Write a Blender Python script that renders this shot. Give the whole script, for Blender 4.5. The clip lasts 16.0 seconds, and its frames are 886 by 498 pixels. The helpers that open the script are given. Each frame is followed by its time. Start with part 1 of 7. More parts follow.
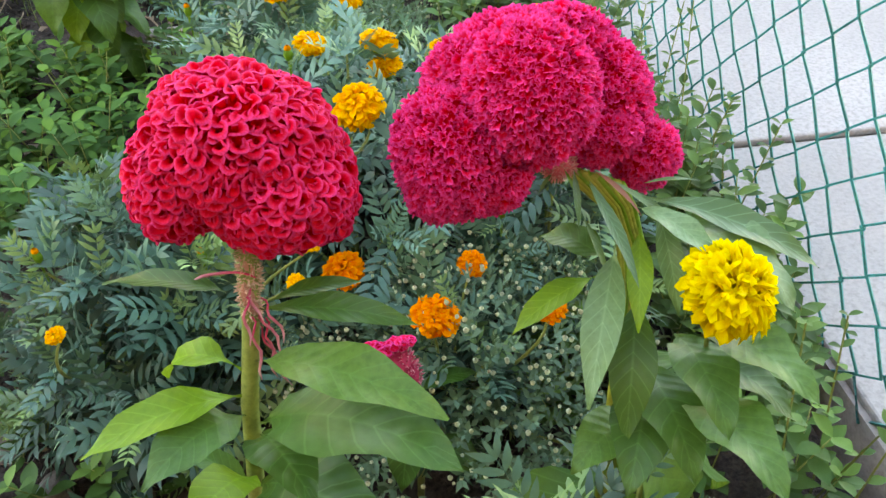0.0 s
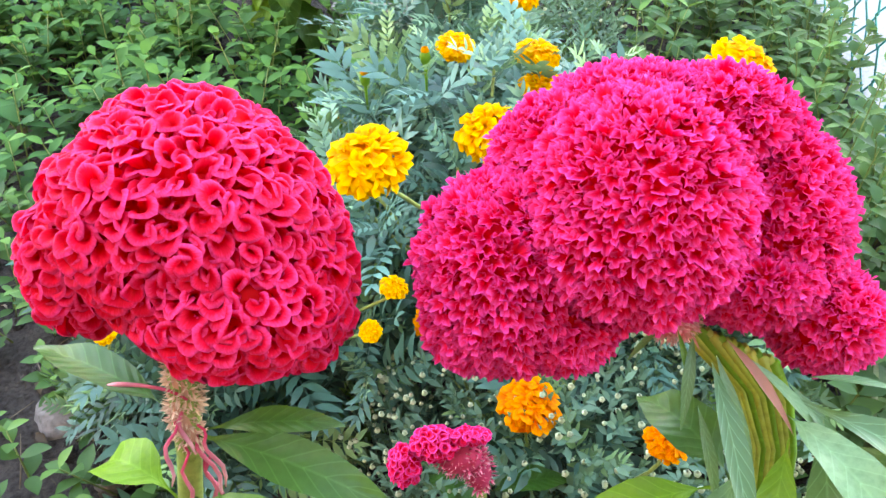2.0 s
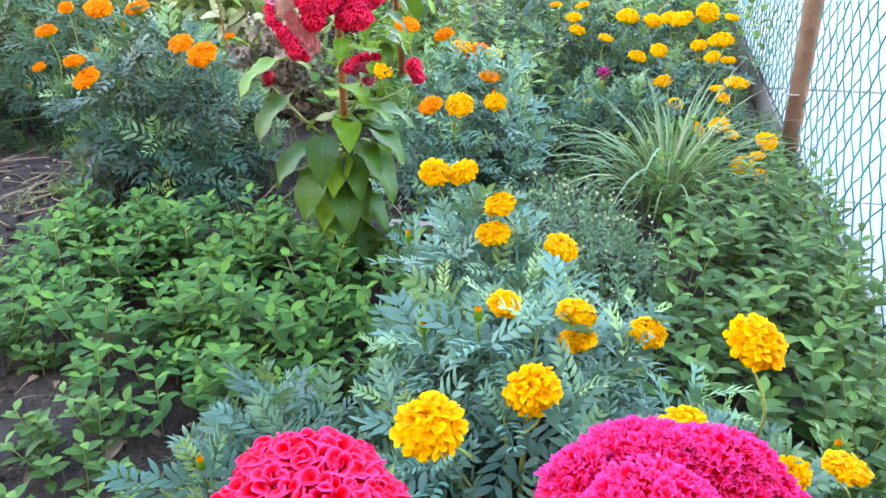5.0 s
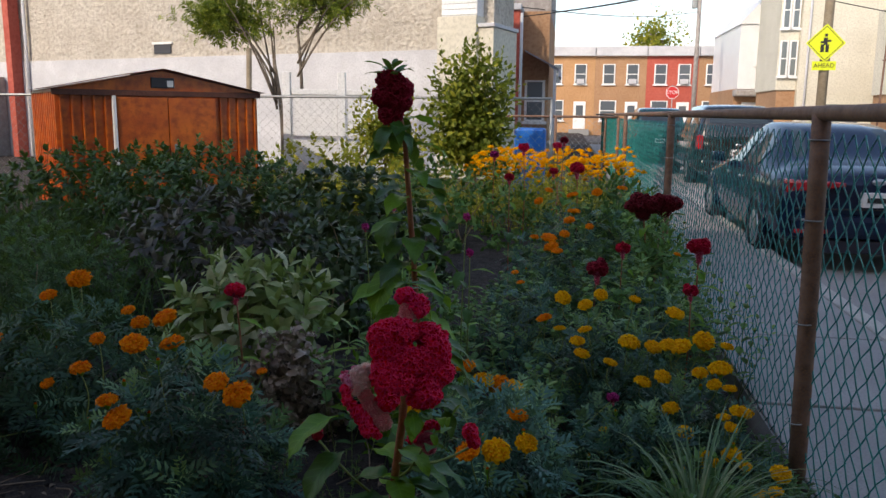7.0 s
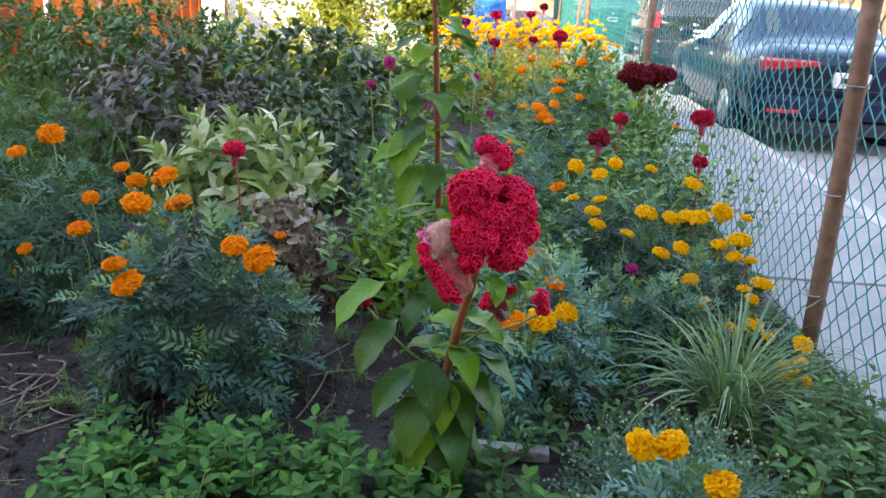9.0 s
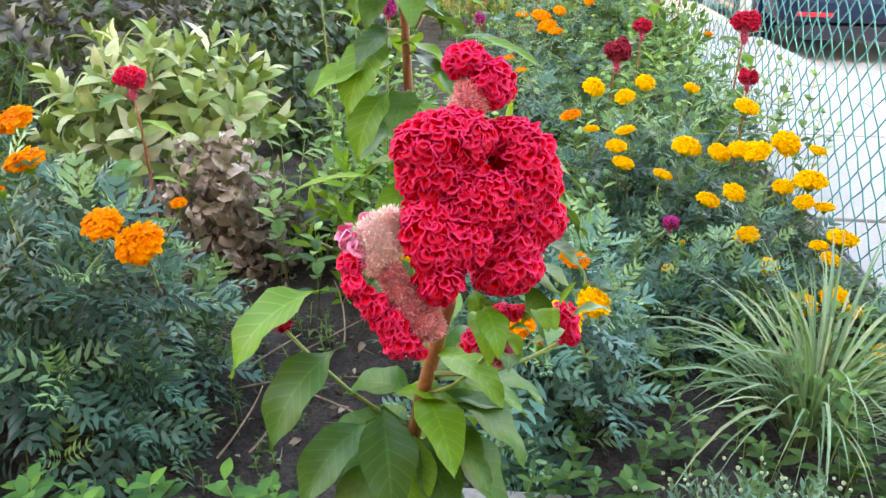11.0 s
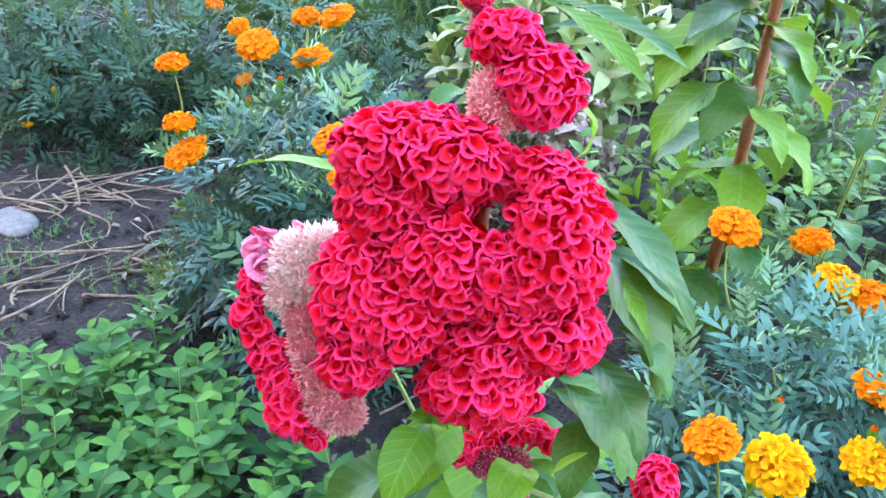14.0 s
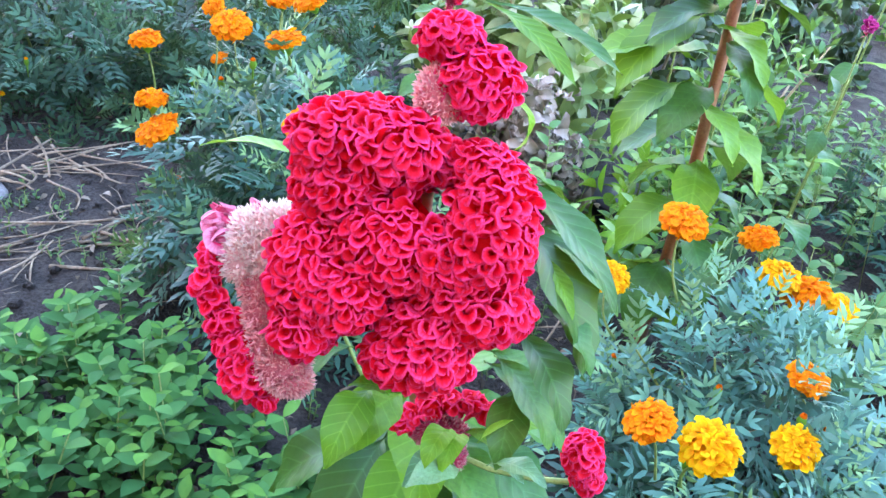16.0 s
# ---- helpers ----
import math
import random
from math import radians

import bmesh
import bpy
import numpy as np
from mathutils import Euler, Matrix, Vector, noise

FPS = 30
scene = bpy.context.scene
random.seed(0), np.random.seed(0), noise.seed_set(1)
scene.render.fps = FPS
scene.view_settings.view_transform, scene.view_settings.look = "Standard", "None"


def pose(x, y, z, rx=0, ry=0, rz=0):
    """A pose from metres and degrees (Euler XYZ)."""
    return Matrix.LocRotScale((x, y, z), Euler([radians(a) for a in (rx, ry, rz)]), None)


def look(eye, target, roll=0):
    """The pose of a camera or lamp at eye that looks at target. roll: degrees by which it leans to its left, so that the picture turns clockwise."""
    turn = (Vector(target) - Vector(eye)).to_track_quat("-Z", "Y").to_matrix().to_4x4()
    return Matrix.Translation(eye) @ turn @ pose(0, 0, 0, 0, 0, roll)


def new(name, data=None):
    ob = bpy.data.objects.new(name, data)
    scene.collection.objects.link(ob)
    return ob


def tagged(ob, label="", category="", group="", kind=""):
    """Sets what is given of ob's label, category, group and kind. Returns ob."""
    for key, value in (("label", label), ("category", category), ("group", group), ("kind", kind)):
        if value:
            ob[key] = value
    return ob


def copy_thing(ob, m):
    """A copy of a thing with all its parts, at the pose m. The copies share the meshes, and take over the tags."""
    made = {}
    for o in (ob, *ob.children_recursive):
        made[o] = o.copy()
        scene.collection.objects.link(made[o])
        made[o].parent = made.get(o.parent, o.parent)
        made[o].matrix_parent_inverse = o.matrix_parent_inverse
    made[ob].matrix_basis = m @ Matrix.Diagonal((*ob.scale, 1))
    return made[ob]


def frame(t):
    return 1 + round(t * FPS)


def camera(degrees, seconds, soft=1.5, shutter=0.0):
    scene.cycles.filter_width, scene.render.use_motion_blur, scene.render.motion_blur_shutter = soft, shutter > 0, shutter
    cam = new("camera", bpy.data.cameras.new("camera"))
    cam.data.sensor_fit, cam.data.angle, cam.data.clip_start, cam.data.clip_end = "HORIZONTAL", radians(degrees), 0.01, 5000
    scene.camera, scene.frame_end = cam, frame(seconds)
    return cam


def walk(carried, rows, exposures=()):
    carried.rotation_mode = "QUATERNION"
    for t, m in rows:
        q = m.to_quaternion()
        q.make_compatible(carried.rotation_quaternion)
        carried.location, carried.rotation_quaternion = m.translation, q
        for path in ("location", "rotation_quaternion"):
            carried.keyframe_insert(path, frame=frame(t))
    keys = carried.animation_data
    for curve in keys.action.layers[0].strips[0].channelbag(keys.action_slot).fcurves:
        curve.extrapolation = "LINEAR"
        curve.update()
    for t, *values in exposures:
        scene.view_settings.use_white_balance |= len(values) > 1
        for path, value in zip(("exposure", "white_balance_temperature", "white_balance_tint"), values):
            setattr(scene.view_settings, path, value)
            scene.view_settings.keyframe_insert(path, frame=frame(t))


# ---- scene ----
cam = camera(59.0, 16.0)
PATH = [
    (0, (0.033, 0.026, 1.157), (0.212, 1.542, -0.135), -1.7),
    (0.5, (0.06, 0.127, 1.125), (0.074, 1.69, -0.122), -1.5),
    (1, (0.1, 0.186, 1.119), (-0.121, 1.734, -0.129), -3.1),
    (1.5, (0.123, 0.227, 1.095), (-0.148, 1.744, -0.18), -2.0),
    (2, (0.126, 0.239, 1.09), (-0.156, 1.73, -0.213), -2.1),
    (2.5, (0.131, 0.243, 1.085), (-0.162, 1.715, -0.237), -1.7),
    (3, (0.137, 0.242, 1.088), (-0.149, 1.703, -0.248), -2.0),
    (3.5, (0.137, 0.239, 1.09), (-0.154, 1.72, -0.222), -2.0),
    (4, (0.134, 0.24, 1.1), (-0.156, 1.734, -0.198), -1.3),
    (4.2, (0.146, 0.242, 1.099), (-0.163, 1.762, -0.164), -2.3),
    (4.5, (0.137, 0.225, 1.15), (-0.17, 1.798, -0.047), -1.9),
    (4.9, (0.123, 0.194, 1.237), (-0.262, 1.886, 0.242), -1.4),
    (5, (0.12, 0.186, 1.258), (-0.292, 1.901, 0.315), -1.6),
    (5.2, (0.114, 0.172, 1.288), (-0.352, 1.924, 0.443), -1.4),
    (7.3, (-0.187, 0.185, 1.541), (-0.485, 2.135, 1.211), 0.7),
    (7.5, (-0.196, 0.188, 1.532), (-0.494, 2.136, 1.191), 0.8),
    (8, (-0.287, 0.237, 1.464), (-0.564, 2.178, 1.066), 1.6),
    (8.5, (-0.426, 0.275, 1.419), (-0.582, 2.189, 0.858), 2.4),
    (9, (-0.493, 0.329, 1.415), (-0.627, 2.222, 0.785), 2.7),
    (9.5, (-0.566, 0.52, 1.359), (-0.667, 2.405, 0.699), 1.8),
    (9.7, (-0.599, 0.614, 1.348), (-0.665, 2.497, 0.675), 1.9),
    (11.8, (-0.392, 1.31, 1.243), (-0.702, 3.068, 0.342), -1.0),
    (12, (-0.375, 1.381, 1.239), (-0.807, 3.104, 0.32), -0.7),
    (12.5, (-0.347, 1.48, 1.222), (-1.113, 3.06, 0.265), 1.4),
    (13, (-0.317, 1.506, 1.225), (-1.3, 2.949, 0.249), 2.2),
    (13.5, (-0.284, 1.506, 1.234), (-1.336, 2.905, 0.266), 4.5),
    (14, (-0.228, 1.498, 1.245), (-1.315, 2.858, 0.26), 6.4),
    (14.5, (-0.21, 1.485, 1.254), (-1.292, 2.834, 0.248), 8.4),
    (15, (-0.205, 1.481, 1.26), (-1.291, 2.824, 0.251), 9.3),
    (15.5, (-0.195, 1.479, 1.266), (-1.258, 2.843, 0.26), 9.4),
    (16, (-0.185, 1.48, 1.267), (-1.209, 2.872, 0.261), 9.6),
]
walk(cam, [(t, look(eye, target, roll)) for t, eye, target, roll in PATH],
     exposures=[(0, 3.8, 10300, 13), (0.5, 3.85, 10700, 13), (1.0, 4.2, 10700, 13), (1.6, 4.45, 9800, 13), (3.0, 4.5, 8000, 13), (4.2, 4.5, 8000, 13), (5.2, 4.2, 8200, 13), (7.3, 0.75, 7200, 13), (7.6, 0.75, 7200, 13), (8.1, 1.1, 7200, 13),
                (8.5, 2.1, 7400, 13), (9.0, 3.05, 7600, 13), (9.7, 3.7, 7800, 13), (11.8, 4.05, 10300, 13), (12.5, 4.2, 9300, 13), (13.5, 4.35, 7100, 13), (16, 4.4, 6500, 13)])

# ---- light ----
SUN_ELEVATION, SUN_FROM = 33.0, 211.0      # degrees; compass bearing of the sun, clockwise from +y
world = bpy.data.worlds.new("world")
scene.world = world
world.use_nodes = True
wn = world.node_tree.nodes
sky = wn.new("ShaderNodeTexSky")
sky.sky_type, sky.sun_disc = "NISHITA", False
sky.sun_elevation, sky.sun_rotation = radians(SUN_ELEVATION), radians(SUN_FROM)
sky.air_density, sky.dust_density = 1.0, 1.2
wn["Background"].inputs["Strength"].default_value = 0.15
world.node_tree.links.new(sky.outputs[0], wn["Background"].inputs["Color"])
sun_dir = Vector((math.sin(radians(SUN_FROM)) * math.cos(radians(SUN_ELEVATION)),
                  math.cos(radians(SUN_FROM)) * math.cos(radians(SUN_ELEVATION)), math.sin(radians(SUN_ELEVATION))))
sun_data = bpy.data.lights.new("sun", "SUN")
sun_data.energy, sun_data.angle, sun_data.color = 1.5, radians(0.53), (1.0, 0.93, 0.82)
sun = new("sun", sun_data)
sun.matrix_world = look(sun_dir * 60, (0, 0, 0))

# ---- materials ----
MATS = {}


def nodes_of(name):
    m = bpy.data.materials.new(name)
    m.use_nodes = True
    t = m.node_tree
    return m, t.nodes, t.links, t.nodes["Principled BSDF"]


def set_in(node, **kw):
    for k, v in kw.items():
        node.inputs[k.replace("_", " ")].default_value = v


def noise_tex(n, l, scale, detail=4.0, rough=0.6, coord="Object"):
    c = n.new("ShaderNodeTexCoord")
    t = n.new("ShaderNodeTexNoise")
    set_in(t, Scale=scale, Detail=detail, Roughness=rough)
    l.new(c.outputs[coord], t.inputs["Vector"])
    return t


def ramp(n, l, src, stops):
    r = n.new("ShaderNodeValToRGB")
    e = r.color_ramp.elements
    while len(e) < len(stops):
        e.new(0.5)
    for el, (p, c) in zip(e, stops):
        el.position, el.color = p, (*c, 1)
    l.new(src, r.inputs["Fac"])
    return r


def mix(n, l, fac, a, b, blend="MIX"):
    m = n.new("ShaderNodeMix")
    m.data_type, m.blend_type = "RGBA", blend
    for sock, v in ((m.inputs[0], fac), (m.inputs[6], a), (m.inputs[7], b)):
        if isinstance(v, (int, float)):
            sock.default_value = v
        elif isinstance(v, tuple):
            sock.default_value = (*v, 1)
        else:
            l.new(v, sock)
    return m.outputs[2]


def bump(n, l, height, strength, distance, bsdf):
    b = n.new("ShaderNodeBump")
    set_in(b, Strength=strength, Distance=distance)
    l.new(height, b.inputs["Height"])
    l.new(b.outputs["Normal"], bsdf.inputs["Normal"])


def surface(name, a, b, scale=6.0, rough=0.75, fine=60.0, relief=0.4, depth=0.004, metal=0.0, c=None, spec=0.4):
    """Rough matter: two colours in patches, a third in fine specks, and a fine relief."""
    m, n, l, p = nodes_of(name)
    big, small = noise_tex(n, l, scale), noise_tex(n, l, fine, 6)
    col = ramp(n, l, big.outputs[0], [(0.35, a), (0.65, b)]).outputs[0]
    spk = ramp(n, l, small.outputs[0], [(0.45, (0, 0, 0)), (0.75, (1, 1, 1))]).outputs[0]
    col = mix(n, l, spk, col, c or tuple(0.75 * x for x in a))
    l.new(col, p.inputs["Base Color"])
    rr = ramp(n, l, small.outputs[0], [(0.3, (rough * 0.85,) * 3), (0.7, (min(1, rough * 1.12),) * 3)])
    l.new(rr.outputs[0], p.inputs["Roughness"])
    set_in(p, Metallic=metal)
    p.inputs["Specular IOR Level"].default_value = spec
    bump(n, l, small.outputs[0], relief, depth, p)
    MATS[name] = m
    return m


def leaf_mat(name, dark, light, back=0.3, rough=0.5, veins=0.0, tint=None, spec=0.25, toned=False):
    """Leaf: two greens that vary by leaf and along it, some light through the blade, veins as relief."""
    m, n, l, p = nodes_of(name)
    isl, obj = n.new("ShaderNodeNewGeometry"), n.new("ShaderNodeObjectInfo")
    add = n.new("ShaderNodeMath")
    add.operation = "ADD"
    l.new(isl.outputs["Random Per Island"], add.inputs[0])
    l.new(obj.outputs["Random"], add.inputs[1])
    fr = n.new("ShaderNodeMath")
    fr.operation = "FRACT"
    l.new(add.outputs[0], fr.inputs[0])
    tone = fr.outputs[0]
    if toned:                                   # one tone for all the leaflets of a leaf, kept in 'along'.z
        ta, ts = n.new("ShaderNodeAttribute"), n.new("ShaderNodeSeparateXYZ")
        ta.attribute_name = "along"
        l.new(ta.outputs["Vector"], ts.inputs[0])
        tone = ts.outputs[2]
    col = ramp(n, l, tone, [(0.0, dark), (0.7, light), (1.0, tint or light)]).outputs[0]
    nz = noise_tex(n, l, 25.0)
    col = mix(n, l, ramp(n, l, nz.outputs[0], [(0.4, (0, 0, 0)), (0.75, (0.55,) * 3)]).outputs[0], col, dark)
    if veins:
        at = n.new("ShaderNodeAttribute")
        at.attribute_name = "along"
        sep = n.new("ShaderNodeSeparateXYZ")
        l.new(at.outputs["Vector"], sep.inputs[0])
        ab = n.new("ShaderNodeMath")
        ab.operation = "ABSOLUTE"
        l.new(sep.outputs[0], ab.inputs[0])
        k = n.new("ShaderNodeMath")
        k.operation = "MULTIPLY_ADD"
        k.inputs[1].default_value = -0.16
        l.new(ab.outputs[0], k.inputs[0])
        l.new(sep.outputs[1], k.inputs[2])
        s = n.new("ShaderNodeMath")
        s.operation = "MULTIPLY"
        s.inputs[1].default_value = 62.0
        l.new(k.outputs[0], s.inputs[0])
        w = n.new("ShaderNodeMath")
        w.operation = "SINE"
        l.new(s.outputs[0], w.inputs[0])
        line = ramp(n, l, w.outputs[0], [(0.90, (0, 0, 0)), (1.0, (1, 1, 1))]).outputs[0]
        rib = ramp(n, l, ab.outputs[0], [(0.0, (1, 1, 1)), (0.09, (0, 0, 0))]).outputs[0]
        vv = mix(n, l, 1.0, line, rib, "ADD")
        sc = n.new("ShaderNodeMath")
        sc.operation = "MULTIPLY"
        sc.inputs[1].default_value = 0.30
        l.new(vv, sc.inputs[0])
        col = mix(n, l, sc.outputs[0], col, tuple(min(1, 1.7 * x + 0.02) for x in light))
        bump(n, l, w.outputs[0], veins, 0.0012, p)
    l.new(col, p.inputs["Base Color"])
    set_in(p, Roughness=rough)
    p.inputs["Specular IOR Level"].default_value = spec
    tr, ms = n.new("ShaderNodeBsdfTranslucent"), n.new("ShaderNodeMixShader")
    warm = mix(n, l, 0.5, col, (0.25, 0.32, 0.03), "MIX")
    l.new(warm, tr.inputs["Color"])
    ms.inputs[0].default_value = back
    l.new(p.outputs[0], ms.inputs[1])
    l.new(tr.outputs[0], ms.inputs[2])
    l.new(ms.outputs[0], n["Material Output"].inputs["Surface"])
    MATS[name] = m
    return m


def petal_mat(name, base, rim, back=0.25, rough=0.55, vary=0.25, edge=None, lo=0.35, hi=0.85, spec=0.12, streak=0.25):
    """Petal: base colour to rim colour along the petal (attribute 'along'.z), a pale edge, fine streaks, varying by petal."""
    m, n, l, p = nodes_of(name)
    at = n.new("ShaderNodeAttribute")
    at.attribute_name = "along"
    sep = n.new("ShaderNodeSeparateXYZ")
    l.new(at.outputs["Vector"], sep.inputs[0])
    isl = n.new("ShaderNodeNewGeometry")
    fine = n.new("ShaderNodeVectorMath")
    fine.operation = "MULTIPLY_ADD"
    fine.inputs[1].default_value = (26.0, 2.6, 0.0)
    l.new(at.outputs["Vector"], fine.inputs[0])
    l.new(isl.outputs["Random Per Island"], fine.inputs[2])
    lines = n.new("ShaderNodeTexNoise")
    set_in(lines, Scale=1.0, Detail=2.0)
    l.new(fine.outputs[0], lines.inputs["Vector"])
    wob = n.new("ShaderNodeMath")
    wob.operation = "MULTIPLY_ADD"
    wob.inputs[1].default_value = 0.5
    l.new(lines.outputs[0], wob.inputs[0])
    l.new(sep.outputs[2], wob.inputs[2])
    low_ = n.new("ShaderNodeMath")
    low_.operation = "SUBTRACT"
    low_.inputs[1].default_value = 0.25
    l.new(wob.outputs[0], low_.inputs[0])
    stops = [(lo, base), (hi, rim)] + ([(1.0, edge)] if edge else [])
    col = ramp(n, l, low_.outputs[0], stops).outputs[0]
    v = ramp(n, l, isl.outputs["Random Per Island"], [(0.0, (1 - vary,) * 3), (1.0, (1.0,) * 3)]).outputs[0]
    col = mix(n, l, 1.0, col, v, "MULTIPLY")
    f = ramp(n, l, lines.outputs[0], [(0.35, (1 - streak,) * 3), (0.6, (1.0,) * 3)]).outputs[0]
    col = mix(n, l, 1.0, col, f, "MULTIPLY")
    l.new(col, p.inputs["Base Color"])
    set_in(p, Roughness=rough)
    p.inputs["Specular IOR Level"].default_value = spec
    bump(n, l, lines.outputs[0], 0.35, 0.001, p)
    tr, ms = n.new("ShaderNodeBsdfTranslucent"), n.new("ShaderNodeMixShader")
    l.new(col, tr.inputs["Color"])
    ms.inputs[0].default_value = back
    l.new(p.outputs[0], ms.inputs[1])
    l.new(tr.outputs[0], ms.inputs[2])
    l.new(ms.outputs[0], n["Material Output"].inputs["Surface"])
    MATS[name] = m
    return m


def plain(name, col, rough=0.4, metal=0.0, coat=0.0, emit=0.0, spec=0.5, grime=0.15):
    m, n, l, p = nodes_of(name)
    nz = noise_tex(n, l, 9.0, 6)
    c = mix(n, l, ramp(n, l, nz.outputs[0], [(0.35, (0, 0, 0)), (0.8, (grime * 2,) * 3)]).outputs[0], tuple(col), tuple(0.55 * x for x in col))
    l.new(c, p.inputs["Base Color"])
    set_in(p, Roughness=rough, Metallic=metal)
    p.inputs["Coat Weight"].default_value = coat
    p.inputs["Specular IOR Level"].default_value = spec
    MATS[name] = m
    return m


def glass_mat(name, col=(0.02, 0.025, 0.03), rough=0.05):
    m, n, l, p = nodes_of(name)
    set_in(p, Base_Color=(*col, 1), Roughness=rough)
    p.inputs["Specular IOR Level"].default_value = 0.9
    MATS[name] = m
    return m


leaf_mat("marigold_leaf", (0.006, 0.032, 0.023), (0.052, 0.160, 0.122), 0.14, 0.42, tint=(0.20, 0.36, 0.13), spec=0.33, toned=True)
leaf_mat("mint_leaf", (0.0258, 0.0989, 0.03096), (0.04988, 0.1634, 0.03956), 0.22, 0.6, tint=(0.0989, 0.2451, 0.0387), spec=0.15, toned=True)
leaf_mat("weed_leaf", (0.018, 0.068, 0.018), (0.062, 0.160, 0.045), 0.28, 0.55, tint=(0.115, 0.235, 0.06))
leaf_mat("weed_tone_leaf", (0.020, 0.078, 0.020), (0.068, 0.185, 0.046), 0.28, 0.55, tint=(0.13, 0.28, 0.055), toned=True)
leaf_mat("rough_leaf", (0.0102, 0.03825, 0.0119), (0.0476, 0.1232, 0.0408), 0.25, 0.5, tint=(0.102, 0.1955, 0.06375))
leaf_mat("celosia_leaf", (0.014, 0.062, 0.010), (0.038, 0.135, 0.020), 0.26, 0.4, veins=0.14, tint=(0.075, 0.19, 0.026), spec=0.28)
leaf_mat("lime_leaf", (0.065, 0.185, 0.010), (0.14, 0.30, 0.018), 0.38, 0.42, veins=0.14, spec=0.28)
leaf_mat("aster_leaf", (0.036, 0.096, 0.06), (0.114, 0.222, 0.15), 0.2, 0.55)
leaf_mat("grass_blade", (0.08, 0.17, 0.08), (0.19, 0.32, 0.19), 0.25, 0.5, tint=(0.36, 0.38, 0.22))
leaf_mat("peony_leaf", (0.10, 0.17, 0.04), (0.25, 0.33, 0.11), 0.25, 0.45, tint=(0.60, 0.60, 0.42))
leaf_mat("dark_leaf", (0.01056, 0.0308, 0.0132), (0.0484, 0.1012, 0.04576), 0.15, 0.42, tint=(0.1144, 0.176, 0.0968), spec=0.4)
leaf_mat("purple_leaf", (0.016, 0.014, 0.014), (0.075, 0.062, 0.056), 0.12, 0.45, tint=(0.14, 0.14, 0.10), spec=0.4)
leaf_mat("dead_leaf", (0.14, 0.105, 0.09), (0.40, 0.32, 0.275), 0.12, 0.7, tint=(0.54, 0.45, 0.40))
leaf_mat("tree_leaf", (0.11, 0.15, 0.015), (0.32, 0.33, 0.04), 0.35, 0.5, tint=(0.50, 0.42, 0.05))
leaf_mat("far_leaf", (0.0224, 0.08064, 0.02016), (0.1176, 0.2688, 0.0728), 0.25, 0.5, tint=(0.2576, 0.4032, 0.1232))
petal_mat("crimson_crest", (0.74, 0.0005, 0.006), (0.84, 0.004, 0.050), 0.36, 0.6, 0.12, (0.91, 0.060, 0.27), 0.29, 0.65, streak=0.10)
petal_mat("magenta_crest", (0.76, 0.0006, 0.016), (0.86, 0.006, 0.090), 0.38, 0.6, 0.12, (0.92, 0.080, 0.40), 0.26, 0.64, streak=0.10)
petal_mat("dark_crest", (0.42, 0.002, 0.012), (0.70, 0.016, 0.07))
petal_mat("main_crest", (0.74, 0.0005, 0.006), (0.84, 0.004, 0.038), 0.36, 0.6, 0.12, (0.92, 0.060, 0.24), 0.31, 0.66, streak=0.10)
petal_mat("maroon_crest", (0.20, 0.003, 0.014), (0.42, 0.020, 0.055))
petal_mat("purple_crest", (0.40, 0.01, 0.16), (0.62, 0.05, 0.30))
petal_mat("pale_fuzz", (0.96, 0.60, 0.58), (1.0, 0.93, 0.84), 0.45, vary=0.15, lo=0.0, streak=0.05)
petal_mat("pink_fuzz", (0.66, 0.06, 0.16), (0.88, 0.42, 0.50), 0.2, vary=0.3)
petal_mat("orange_petal", (0.93, 0.175, 0.001), (0.98, 0.33, 0.001), 0.36, 0.7, vary=0.18, streak=0.1)
petal_mat("amber_petal", (0.94, 0.33, 0.001), (0.98, 0.56, 0.003), 0.36, 0.7, vary=0.18, streak=0.1)
petal_mat("yellow_petal", (0.96, 0.41, 0.001), (0.99, 0.60, 0.004), 0.40, 0.7, vary=0.18, streak=0.1)
petal_mat("lemon_petal", (0.88, 0.58, 0.002), (0.95, 0.80, 0.008), 0.34, 0.7, vary=0.18, streak=0.1)
petal_mat("white_bud", (0.60, 0.68, 0.45), (0.80, 0.84, 0.70), vary=0.2)
surface("green_stem", (0.16, 0.22, 0.05), (0.24, 0.30, 0.08), 30, 0.5, 200, 0.2, 0.001)
surface("red_stem", (0.30, 0.09, 0.05), (0.38, 0.17, 0.08), 30, 0.5, 200, 0.2, 0.001)
surface("tan_stem", (0.30, 0.21, 0.12), (0.42, 0.32, 0.20), 20, 0.8, 160, 0.4, 0.001)
surface("straw", (0.16, 0.115, 0.08), (0.36, 0.27, 0.185), 12, 0.85, 120, 0.4, 0.001)
surface("soil", (0.018, 0.014, 0.013), (0.072, 0.057, 0.052), 9, 0.95, 110, 1.0, 0.02, c=(0.008, 0.006, 0.006))
surface("concrete", (0.27, 0.265, 0.265), (0.34, 0.335, 0.335), 1.2, 0.9, 90, 0.4, 0.003, c=(0.22, 0.217, 0.217))
surface("asphalt", (0.085, 0.085, 0.09), (0.13, 0.13, 0.135), 0.8, 0.9, 120, 0.6, 0.004)
surface("kerb_stone", (0.40, 0.39, 0.37), (0.50, 0.49, 0.46), 4, 0.85, 90, 0.5, 0.003)
surface("stone", (0.15, 0.135, 0.13), (0.25, 0.23, 0.22), 14, 0.9, 70, 0.8, 0.006)
